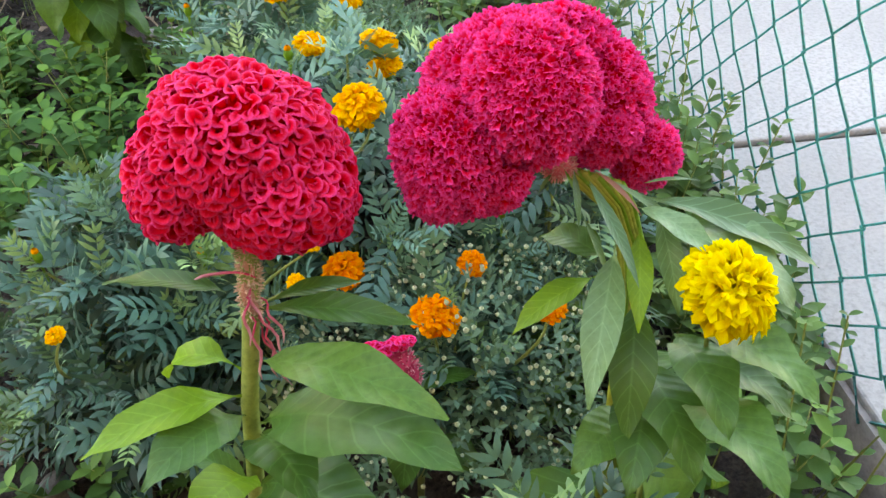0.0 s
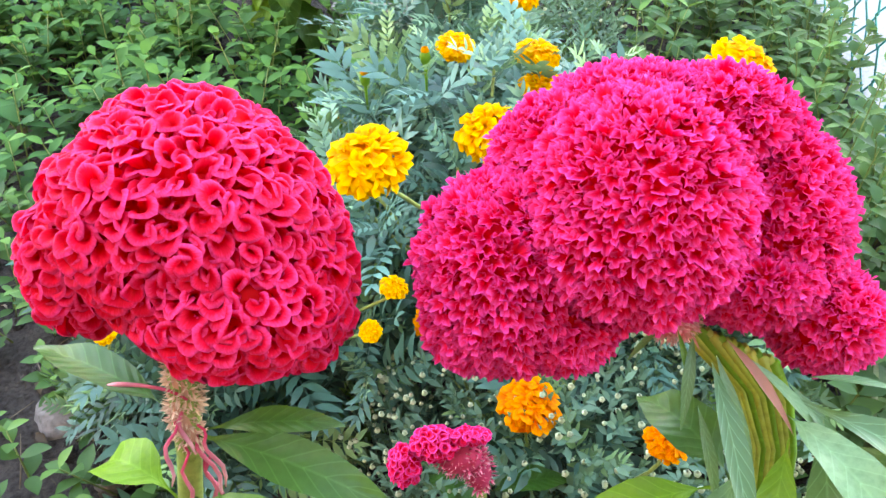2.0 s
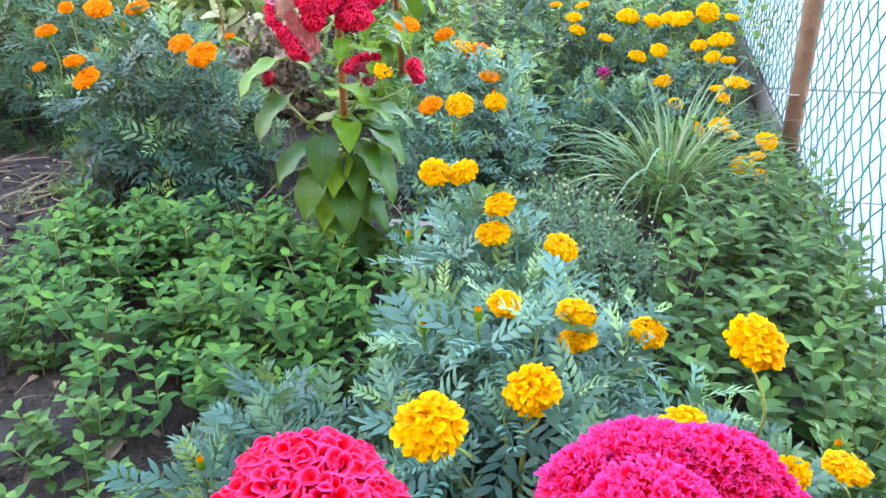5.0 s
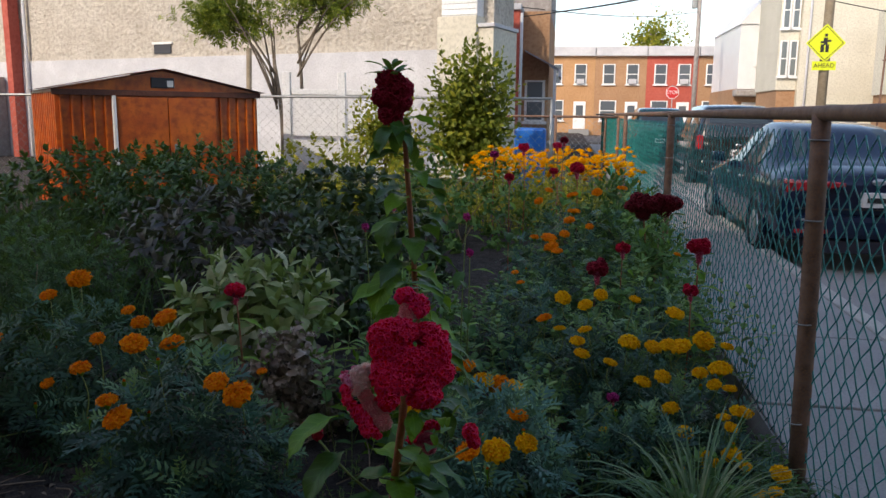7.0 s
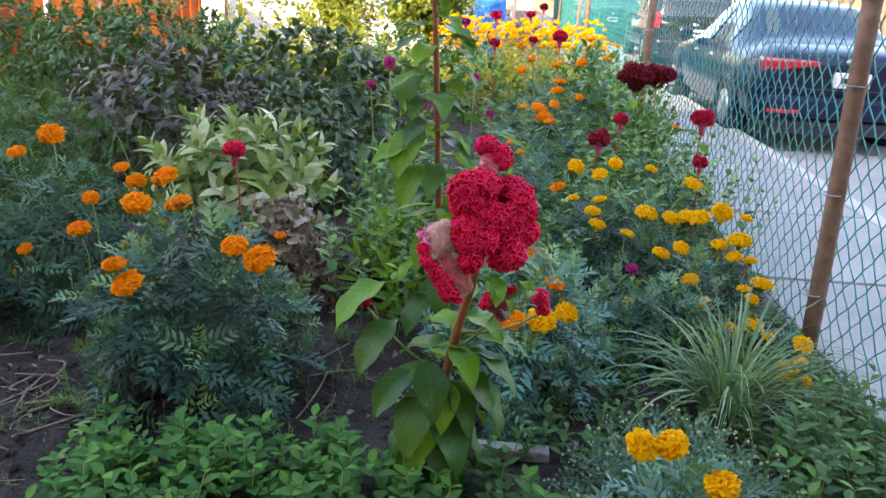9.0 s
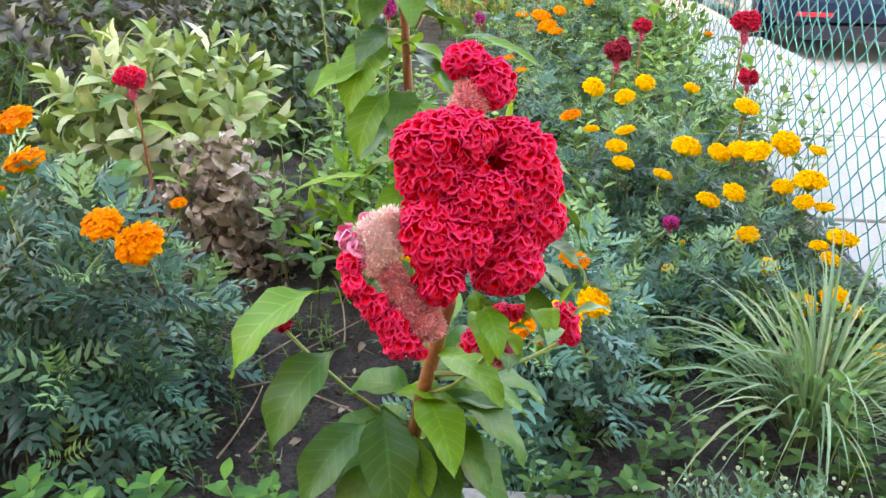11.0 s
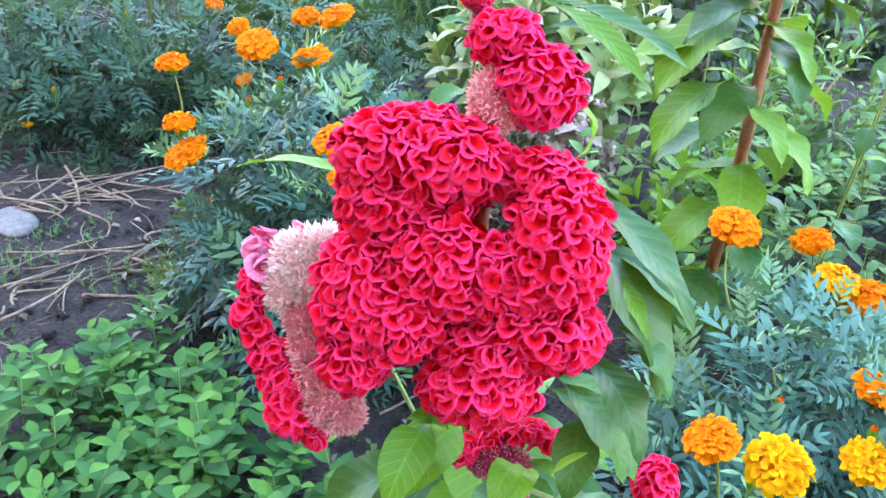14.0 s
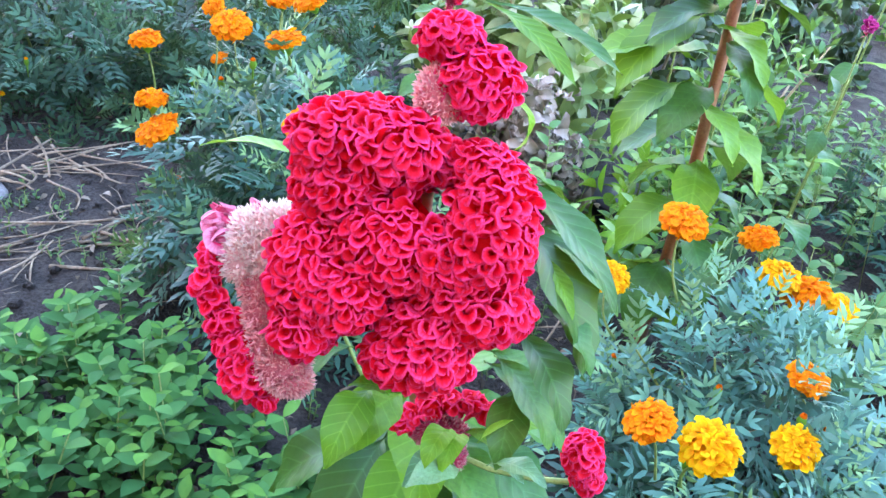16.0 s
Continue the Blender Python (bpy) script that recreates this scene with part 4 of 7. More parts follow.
def corner_building():
    th = thing("corner_building", "cream rendered corner building on a brick base", "building", at=(11.2, 43.5, 0))
    part("wall", boxed(0, 14, 0, 7, -0.1, 9.5), "cream_wall", th)
    part("bay", boxed(-1.0, 0.0, 0.3, 5, 2.9, 8.6, 0.04), "cream_wall", th, "cream rendered bay")
    part("bay_base", boxed(-0.9, 0.0, 0.4, 5, -0.1, 2.9), "brown_brick", th, "brown brick base")
    for z in (3.6, 6.0):
        for x in (-0.72, -0.26):
            window_part(th, x, 0.3, z, 0.42, 1.8)
    window_part(th, 6.2, 0.0, 6.4, 1.2, 1.5, ac=True)
    part("cornice", boxed(-1.6, 14.1, -0.2, 7.1, 9.5, 9.9, 0.05), "white_paint", th)
    part("drain_pipe", tube([(0.35, -0.08, 0), (0.35, -0.08, 9.4)], 0.06, 8), "white_paint", th)
    part("shop_window", boxed(1.2, 3.0, -0.06, 0.01, 0.8, 2.2, 0.02), "window_glass", th)


corner_building()
side = thing("apartment_building", "brown brick building beyond the corner lot fence", "building", at=(13.5, 33.0, 0))
part("wall", boxed(0.5, 12, 0, 8, -0.1, 2.6), "brown_brick", side)
part("upper_wall", boxed(0.4, 12, 0.1, 8, 2.6, 6.5), "cream_wall", side)
window_part(side, 2.2, 0.1, 3.6, 1.2, 1.5, ac=True)
lot_fence = thing("lot_fence", "tall rusty chain-link lot fence on thin posts", "fence", at=(10.9, 31.5, 0))
for i in range(7):
    part("post", pipe(bend((0.9 * i, 0, 0), (0.9 * i + 0.1, 0, 5.0), 0, 3), 0.035, 8), "rusty_pipe", lot_fence)
for z in (2.0, 3.6, 4.9):
    part("rail", pipe(bend((0, 0, z), (5.5, 0, z), 0, 3), 0.025, 8), "rusty_pipe", lot_fence)


def stucco_building():
    """Long rendered party wall, white-painted below, that closes the garden on its far side."""
    th = thing("stucco_building", "long beige rendered building with a white painted base", "building", at=(-1.9, 17.7, 0))
    th.rotation_euler = (0, 0, radians(180 - 16.5))
    # x runs from the near end to the far end, -y faces away, +y faces the garden
    part("wall", boxed(0, 26, -1.2, 0, -0.1, 9.5), "stucco", th)
    part("painted_base", boxed(0.02, 26, 0.0, 0.06, -0.1, 2.95), "white_paint", th, "white painted wall base")
    w_ = part("vent_window", boxed(9.3, 9.9, 0.0, 0.03, 3.05, 3.3), "black_plastic", th)
    part("frame", boxed(9.25, 9.95, 0.0, 0.05, 3.3, 3.36), "white_plain", w_)
    part("annex", boxed(0.2, 1.12, -1.0, 0.5, -0.1, 3.6), "cream_wall", th, "cream rendered annex at the corner")
    part("low_wall", boxed(-0.16, 0.19, -1.0, 0.4, -0.1, 3.35), "cream_wall", th, "lower rendered wall beside the annex")
    part("coping", boxed(-0.2, 0.19, -1.03, 0.45, 3.36, 3.44, 0.01), "white_paint", th)
    part("annex_upper", boxed(0.24, 1.08, -1.0, 0.35, 3.605, 8), "vinyl", th, "white sided upper storey")
    aw_ = part("window", boxed(0.46, 0.90, 0.376, 0.41, 3.98, 5.2, 0.008), "white_plain", th)
    part("pane", boxed(0.51, 0.85, 0.405, 0.416, 4.04, 4.6), "window_glass", aw_)
    for k in range(14):
        part("siding_board", boxed(0.24, 1.08, 0.351, 0.375, 3.64 + 0.12 * k, 3.75 + 0.12 * k, 0.006), "vinyl", th)
    n_ = part("lean_to", boxed(16, 26, 0.1, 2.6, -0.1, 2.5), "weathered_wood", th, "weathered lean-to at the far end")
    part("brick_pier", boxed(15.2, 15.45, 0.06, 0.4, -0.1, 7), "red_brick", th)
    part("pipe", tube([(14.9, 0.12, 0), (14.9, 0.12, 8)], 0.05, 8), "white_paint", th)
    return th


stucco_building()


def porch_house():
    th = thing("porch_house", "brick house with a white striped metal porch awning", "house", at=(-2.6, 26.8, 0))
    part("chimney_wall", boxed(0.1, 0.65, 0, 3, -0.1, 4.9), "red_brick", th)
    part("wall", boxed(0.65, 1.6, 1.2, 9, -0.1, 5.0), "brown_brick", th)
    part("upper_storey", boxed(0.3, 1.6, 2, 9, 5.0, 6.4), "weathered_wood", th)
    part("cornice", boxed(0.0, 0.7, -0.1, 3.1, 4.9, 5.1, 0.03), "white_paint", th)
    part("drain_pipe", tube([(0.72, -0.05, 0), (0.72, -0.05, 4.8)], 0.05, 8), "white_paint", th)
    aw = thing("awning", "", "")
    aw.parent = th
    for i in range(7):
        g = bmesh.new()
        y0 = 0.0 + 0.34 * i
        pts = [(0.8, y0, 3.65), (2.0, y0, 3.02), (2.0, y0 + 0.32, 3.02), (0.8, y0 + 0.32, 3.65)]
        f = g.faces.new([g.verts.new(p) for p in pts])
        bmesh.ops.solidify(g, geom=[f], thickness=0.03)
        part("awning_panel", g, "white_paint", aw)
    part("valance", boxed(1.96, 2.03, 0, 2.4, 2.78, 3.02), "white_paint", aw)
    part("porch_post", boxed(1.8, 1.9, 0.05, 0.15, 0, 3.0, 0.01), "white_paint", th)
    part("porch", boxed(0.7, 2.1, 0, 2.4, -0.1, 0.6), "concrete", th)
    window_part(th, 1.15, 1.2, 1.3, 0.7, 1.4)


porch_house()
gate = thing("vinyl_gate", "white vinyl gate with square posts before the painted wall", "gate", at=(-5.3, 14.1, 0.1))
gate.rotation_euler = (0, 0, radians(9))
for x in (0.0, 1.0, 1.8):
    part("post", boxed(x - 0.07, x + 0.07, -0.07, 0.07, 0, 2.15, 0.01), "vinyl", gate)
for x0 in (0.09, 1.09):
    lw = 0.82 if x0 < 1 else 0.6
    leaf_ = part("gate_leaf", boxed(x0, x0 + lw, -0.02, 0.02, 0.05, 1.85, 0.005), "vinyl", gate)
    for z in (0.1, 1.0, 1.75):
        part("rail", boxed(x0, x0 + lw, -0.035, 0.035, z, z + 0.1, 0.005), "vinyl", leaf_)

# tall neighbour house that shades the garden
shade = thing("neighbour_house", "tall plain brick neighbour house that shades the garden", "house", at=(-30, -13, 0))
part("wall", boxed(0, 48, 0, 9.0, -0.1, 10.4), "brown_brick", shade)
part("cornice", boxed(-0.1, 48.1, -0.1, 9.2, 10.4, 10.8, 0.05), "white_paint", shade)


# ---- street furniture ----
def word(text, size, mat, m, parent, name="lettering"):
    cu = bpy.data.curves.new(name, "FONT")
    cu.body, cu.size, cu.align_x, cu.align_y, cu.extrude = text, size, "CENTER", "CENTER", 0.002
    tmp = bpy.data.objects.new("t", cu)
    scene.collection.objects.link(tmp)
    me = bpy.data.meshes.new_from_object(tmp.evaluated_get(bpy.context.evaluated_depsgraph_get()))
    bpy.data.objects.remove(tmp)
    me.materials.clear()
    me.materials.append(MATS[mat])
    ob = new(name, me)
    ob.parent = parent
    ob.matrix_local = m
    return ob


def ngon_plate(n, r, t, turn=0.0):
    b = bmesh.new()
    bmesh.ops.create_cone(b, cap_ends=True, segments=n, radius1=r, radius2=r, depth=t)
    bmesh.ops.rotate(b, verts=b.verts, matrix=Matrix.Rotation(turn, 3, "Z"))
    bmesh.ops.rotate(b, verts=b.verts, matrix=Matrix.Rotation(radians(90), 3, "X"))
    return b


stop = thing("stop_sign", "red octagonal stop sign on a steel post", "traffic sign", at=(5.24, 45.3, 0))
part("post", tube([(0, 0.03, 0), (0, 0.03, 3.2)], 0.03, 8), "grey_steel", stop)
edge = ngon_plate(8, 0.36, 0.010, radians(22.5))
bmesh.ops.translate(edge, verts=edge.verts, vec=(0, 0, 2.8))
part("border", edge, "white_plain", stop, "white border")
face = ngon_plate(8, 0.33, 0.012, radians(22.5))
bmesh.ops.translate(face, verts=face.verts, vec=(0, -0.006, 2.8))
plate = part("plate", face, "sign_red", stop)
word("STOP", 0.27, "white_plain", Matrix.Translation((0, -0.016, 2.8)) @ Matrix.Rotation(radians(90), 4, "X"), plate)

pole = thing("utility_pole", "brown wooden utility pole with a strap of cables", "utility pole", at=(7.78, 27.6, 0))
part("shaft", tube([(0, 0, 0), (0.02, 0, 5), (0.05, 0, 10.5)], [0.16, 0.145, 0.12], 12), "pole_wood", pole)
part("cross_arm", boxed(-1.1, 1.1, -0.06, 0.06, 9.3, 9.42, 0.01), "pole_wood", pole)
sign = thing("crossing_sign", "yellow-green diamond crossing sign with a small plate below", "traffic sign", at=(7.72, 27.40, 0))
dm = ngon_plate(4, 0.60, 0.012, 0)
bmesh.ops.translate(dm, verts=dm.verts, vec=(0, 0, 3.86))
dplate = part("diamond_plate", dm, "sign_yellow", sign)
bd = bmesh.new()
for ax_, az_ in ((1, 1), (1, -1), (-1, 1), (-1, -1)):
    p0, p1 = Vector((ax_ * 0.54, -0.009, 3.86)), Vector((0, -0.009, 3.86 + az_ * 0.54))
    q = 0.95
    bd.faces.new([bd.verts.new(p) for p in (p0, p1, Vector((0, -0.009, 3.86 + az_ * 0.54 * q)), Vector((ax_ * 0.54 * q, -0.009, 3.86)))])
part("border_line", bd, "black_plain", dplate)
mark = bmesh.new()
box(mark, -0.07, 0.05, -0.011, -0.007, 3.80, 4.03)
box(mark, -0.045, 0.045, -0.011, -0.007, 4.06, 4.15, 0.0)
box(mark, -0.16, -0.05, -0.0115, -0.0075, 3.86, 3.92)
box(mark, 0.03, 0.16, -0.0115, -0.0075, 3.90, 3.96)
box(mark, -0.15, -0.04, -0.0112, -0.0072, 3.58, 3.82)
box(mark, 0.0, 0.10, -0.0113, -0.0073, 3.58, 3.82)
part("symbol", mark, "black_plain", dplate)
small = part("plate", boxed(-0.36, 0.36, -0.006, 0.006, 3.02, 3.30), "sign_yellow", sign)
word("AHEAD", 0.19, "black_plain", Matrix.Translation((0, -0.012, 3.16)) @ Matrix.Rotation(radians(90), 4, "X"), small)
far_pole = thing("utility_pole", "thin grey wooden utility pole by the cross street", "utility pole", at=(7.5, 53.0, 0))
part("shaft", tube([(0, 0, 0), (0, 0, 11)], [0.16, 0.12], 10), "weathered_wood", far_pole)
part("transformer", boxed(-0.45, -0.15, -0.2, 0.2, 8.2, 9.1, 0.05), "grey_steel", far_pole)
for k, (a, b, sag) in enumerate((((-1.9, 26.9, 5.0), (7.5, 53, 8.0), -0.3), ((-1.9, 26.9, 4.7), (7.78, 27.6, 6.9), -0.35), ((7.78, 27.6, 7.4), (7.5, 53, 9.5), -0.5),
                                 ((-1.0, 30, 5.2), (7.78, 27.6, 7.2), -0.4), ((7.78, 27.6, 5.2), (16, 29, 4.6), -0.3), ((7.78, 27.6, 5.6), (16, 29, 6.5), -0.2))):
    w = tagged(part("overhead_cable", tube(bend(a, b, sag, 16), 0.018, 5), "cable"), "black overhead cable between poles and houses", "cable", "overhead cables")
tagged(part("recycling_bin", boxed(-1.15, -0.60, 14.2, 14.6, 0.1, 1.30, 0.05), "bin_blue"), "bright blue plastic bin by the far fence", "bin")


# ---- cars ----
def smooth_rows(rows, n):
    """Rows of numbers eased through (Catmull-Rom), n between two."""
    R = np.array(rows, float)
    R = np.concatenate([2 * R[:1] - R[1:2], R, 2 * R[-1:] - R[-2:-1]])
    out = []
    for i in range(1, len(R) - 2):
        for t in np.arange(n) / n:
            p0, p1, p2, p3 = R[i - 1:i + 3]
            out.append(0.5 * (2 * p1 + (p2 - p0) * t + (2 * p0 - 5 * p1 + 4 * p2 - p3) * t ** 2 + (3 * p1 - p0 - 3 * p2 + p3) * t ** 3))
    return np.array(out + [R[-2]])


def car(at, L, W, stations, paint, label, glass, tall=False):
    """A parked car seen from behind: body lofted along its length, panes, lights, bumper, plate, wheels.
    Stations: share of the length, underside, belt line, top, width of the body and of the top as shares."""
    th = thing("car", label, "car", "parked cars", at=at)
    S = smooth_rows(stations, 4)

    def ring(f, zb, zw, zt, w, wt):
        hw = W / 2 * w
        ht = W / 2 * wt
        right_ = [(0.0, zb), (0.90 * hw, zb), (hw * 0.985, zb + 0.10), (hw, zb + 0.25), (hw * 0.995, zw - 0.10), (0.965 * hw, zw), (ht, zt - 0.06), (ht * 0.90, zt - 0.015), (ht * 0.5, zt), (0.0, zt + 0.005)]
        return [(x, f * L, z) for x, z in right_] + [(-x, f * L, z) for x, z in right_[-2:0:-1]]
    rings = np.array([ring(*r) for r in S])
    n, k = rings.shape[:2]
    V = np.concatenate([rings.reshape(-1, 3), rings[0].mean(0)[None], rings[-1].mean(0)[None]])
    i = np.arange((n - 1) * k)
    a_ = i
    b_ = i // k * k + (i % k + 1) % k
    T = np.concatenate([np.stack([a_, b_, b_ + k], 1), np.stack([a_, b_ + k, a_ + k], 1)])
    j = np.arange(k)
    T = np.concatenate([T, np.stack([np.full(k, n * k), (j + 1) % k, j], 1), np.stack([np.full(k, n * k + 1), (n - 1) * k + j, (n - 1) * k + (j + 1) % k], 1)])
    part("body", (V, T, np.zeros((len(V), 3))), paint, th)

    def pane(name, f0, f1, c0, c1, inset=0.12):
        """A glass pane on the body between two shares of the length and two columns of the ring."""
        rows_ = [r for r in rings if f0 * L <= r[0][1] <= f1 * L]
        P = np.array([[r[c0] + (r[c1] - r[c0]) * u for u in np.linspace(inset, 1 - inset, 4)] for r in rows_])
        mid = np.array([0, L * 0.45, 0.7])
        out = unit((P - mid) * np.array([1, 1, 1]))
        P = P + 0.012 * out
        part(name, (P.reshape(-1, 3), grid(4, len(rows_)), np.zeros((P.size // 3, 3))), "car_glass", th, "dark window")
    g0, g1, s0, s1 = glass
    pane("rear_window", g0, g1, 7, 11, 0.04)
    for f0, f1 in ((s0, (s0 + s1) / 2 - 0.012), ((s0 + s1) / 2 + 0.012, s1)):
        pane("side_window", f0, f1, 5, 6)
        pane("side_window", f0, f1, 13, 12)
    for s in (-1, 1):
        if tall:
            part("tail_light", boxed(*sorted((s * W * 0.40, s * W * 0.475)), -0.07, 0.10, 0.80, 1.12, 0.02), "tail_red", th, "red tail light")
        else:
            lamp = boxed(*sorted((s * W * 0.17, s * W * 0.455)), -0.075, 0.16, 0.77, 0.91, 0.03)
            for v in lamp.verts:
                if abs(v.co.x) > W * 0.38:
                    v.co.y += 0.10
                else:
                    v.co.z = 0.872 + 0.35 * (v.co.z - 0.84)
            part("tail_light", lamp, "tail_red", th, "wide red tail light")
            part("reflector", boxed(*sorted((s * W * 0.25, s * W * 0.42)), -0.112, 0.05, 0.40, 0.44, 0.01), "tail_red", th, "red bumper reflector")
        part("mirror", boxed(*sorted((s * W * 0.48, s * (W * 0.5 + 0.15))), 0.63 * L, 0.66 * L, 0.92, 1.05, 0.03), paint, th)
        for f in (0.19, 0.80):
            wh = part("wheel", tube([(s * (W / 2 - 0.21), f * L, 0.32), (s * (W / 2 - 0.04), f * L, 0.32), (s * (W / 2 + 0.004), f * L, 0.32)], [0.32, 0.32, 0.30], 24), "rubber", th, "black tyre")
            arch = [(s * (W / 2 - 0.012), f * L + 0.365 * math.cos(u), 0.32 + 0.365 * math.sin(u)) for u in np.linspace(-0.12, math.pi + 0.12, 15)]
            part("wheel_arch", tube(arch, 0.028, 6), paint, th)
            part("wheel_well", tube([(s * (W / 2 - 0.20), f * L, 0.33), (s * (W / 2 + 0.001), f * L, 0.33)], [0.36, 0.36], 24), "black_plastic", th, "dark wheel well")
            part("rim", tube([(s * (W / 2 - 0.05), f * L, 0.32), (s * (W / 2 + 0.012), f * L, 0.32)], [0.21, 0.19], 16), "alloy", wh)
    part("bumper", boxed(-W * 0.43, W * 0.43, -0.10, 0.14, 0.34, 0.58, 0.06), paint, th, "rear bumper")
    part("diffuser", boxed(-W * 0.36, W * 0.36, -0.05, 0.12, 0.20, 0.335, 0.02), "black_plastic", th)
    pl = part("number_plate", boxed(-0.16, 0.16, -0.085, 0.02, 0.66, 0.80, 0.006), "white_plain", th, "white number plate")
    part("plate_bar", boxed(-0.12, 0.12, -0.092, -0.08, 0.705, 0.755), "black_plain", pl)
    part("lid_seam", boxed(-W * 0.41, W * 0.41, -0.012, 0.03, 0.625, 0.637), "black_plain", th, "dark gap under the lid")
    for s in (-1, 1):
        for f in (0.36, 0.53):
            part("door_handle", boxed(*sorted((s * W * 0.485, s * (W * 0.5 + 0.012))), f * L, f * L + 0.17, 0.80, 0.83, 0.01), "alloy", th)
    part("badge", ball((0, 0.0, 0.90), (0.07, 0.03, 0.035), 12, 8), "alloy", th, "oval chrome badge")
    return th


SEDAN = ((0.0, 0.42, 0.78, 0.86, 0.86, 0.72), (0.02, 0.30, 0.86, 0.96, 0.95, 0.78), (0.08, 0.27, 0.91, 1.03, 0.98, 0.79), (0.16, 0.25, 0.92, 1.07, 0.99, 0.77), (0.24, 0.24, 0.92, 1.25, 1.0, 0.70), (0.31, 0.24, 0.92, 1.40, 1.0, 0.64),
         (0.42, 0.24, 0.91, 1.46, 1.0, 0.62), (0.52, 0.24, 0.90, 1.43, 1.0, 0.63), (0.62, 0.24, 0.89, 1.22, 1.0, 0.70), (0.70, 0.24, 0.88, 1.00, 0.99, 0.80), (0.88, 0.26, 0.78, 0.86, 0.96, 0.78), (1.0, 0.40, 0.62, 0.68, 0.82, 0.66))
WAGON = ((0.0, 0.46, 0.95, 1.06, 0.92, 0.80), (0.02, 0.34, 1.00, 1.30, 0.97, 0.80), (0.06, 0.30, 1.02, 1.62, 0.99, 0.74), (0.14, 0.28, 1.02, 1.76, 1.0, 0.72), (0.45, 0.28, 1.01, 1.78, 1.0, 0.72), (0.56, 0.28, 1.00, 1.72, 1.0, 0.73),
         (0.66, 0.28, 0.99, 1.36, 1.0, 0.78), (0.73, 0.28, 0.98, 1.10, 0.99, 0.84), (0.92, 0.30, 0.92, 1.00, 0.96, 0.84), (1.0, 0.42, 0.72, 0.80, 0.86, 0.74))
car((2.79, 8.3, 0.02), 4.7, 1.83, SEDAN, "blue_paint", "dark blue parked sedan seen from behind", (0.165, 0.31, 0.26, 0.60))
car((3.45, 18.2, 0.02), 4.6, 1.88, WAGON, "black_paint", "black parked sport utility vehicle", (0.025, 0.07, 0.10, 0.60), True)
car((2.65, 26.2, 0.02), 4.5, 1.80, WAGON, "green_paint", "dark green parked estate car", (0.025, 0.07, 0.10, 0.60), True)
car((2.9, 33.5, 0.02), 4.6, 1.82, SEDAN, "alloy", "silver parked sedan far down the road", (0.165, 0.31, 0.26, 0.60))


# ---- far trees ----
def tree(at, trunk_h, trunk_r, crown, clumps, leaf, mat, label, lean=(0, 0), leaf_size=0.16, per=26, limbs=7, seed=0):
    """A tree: tapered trunk, limbs, and a crown of leafy sprays with gaps."""
    g = np.random.default_rng(seed)
    th = thing("tree", label, "tree", at=at)
    topp = np.array([lean[0], lean[1], trunk_h])
    part("trunk", tube(bend((0, 0, -0.1), topp, 0.08, 8, (1, 0.3, 0)), np.linspace(trunk_r, trunk_r * 0.45, 8), 9), "bark", th)
    c, r = np.array(crown[:3]), np.array(crown[3:])
    d = dome_dirs(clumps, -0.8, g)
    tips = c + d * r * g.uniform(0.35, 1.05, (clumps, 1))
    for i in range(limbs):
        t = tips[int(i * clumps / limbs)]
        a = topp * g.uniform(0.6, 1.0)
        part("limb", tube(bend(a, t, 0.15, 6), np.linspace(trunk_r * 0.45, 0.01, 6), 6), "bark", th)
    axes = d + np.array([0, 0, 0.25]) + g.normal(0, 0.3, (clumps, 3))
    M, P = shoots(tips, axes, per, leaf_size * 0.35, leaf_size / 0.045, 0.5, 1.7, g)
    P = P + g.normal(0, leaf_size * 0.5, P.shape)
    part("crown", spread(leaf, M, P), mat, th)
    return th


BROAD = [leaf_tpl(0.06, 0.030, 0.7, 0.2, 4, 3), leaf_tpl(0.05, 0.028, 0.3, 0.3, 4, 3)]
tree((-5.55, 14.4, 0.1), 2.4, 0.06, (-1.10, 0.1, 3.20, 0.95, 0.8, 0.62), 74, PINNATE_FAR, "young_leaf", "slender young tree with feathery yellow-green leaves", (-0.1, 0), 0.135, 8, 7, 1)
tree((-5.25, 14.45, 0.1), 3.0, 0.05, (0.40, 0.2, 3.50, 1.10, 0.8, 0.60), 74, PINNATE_FAR, "young_leaf", "slender young tree with feathery yellow-green leaves", (0.05, 0), 0.135, 8, 7, 2)
tree((-1.72, 12.4, 0.1), 1.2, 0.06, (0, 0, 1.30, 0.80, 0.7, 1.30), 420, BROAD, "bush_leaf", "bushy yellow-green tree beside the bin", (0, 0), 0.095, 15, 8, 3)
tree((-3.1, 12.6, 0.1), 0.8, 0.04, (0, 0, 1.05, 0.75, 0.5, 0.95), 200, BROAD, "tree_leaf", "thin young tree by the white gate", (0, 0), 0.08, 12, 6, 5)
tree((8.4, 90, 0), 7, 0.35, (0, 0, 9.5, 4.0, 3.5, 3.6), 130, LEAFLET, "tree_leaf", "thinning street tree behind the row houses", (0, 0), 0.5, 12, 10, 4)
tree((-5.2, 40, 0), 5, 0.25, (0, 0, 7.0, 2.4, 2.0, 2.2), 80, LEAFLET, "tree_leaf", "garden tree behind the stucco building", (0, 0), 0.4, 12, 8, 6)
tagged(part("leaning_post", tube([(-5.96, 13.8, 0.1), (-5.90, 13.85, 2.65)], 0.055, 6), "pole_wood"), "leaning brown wooden post behind the shed", "post")

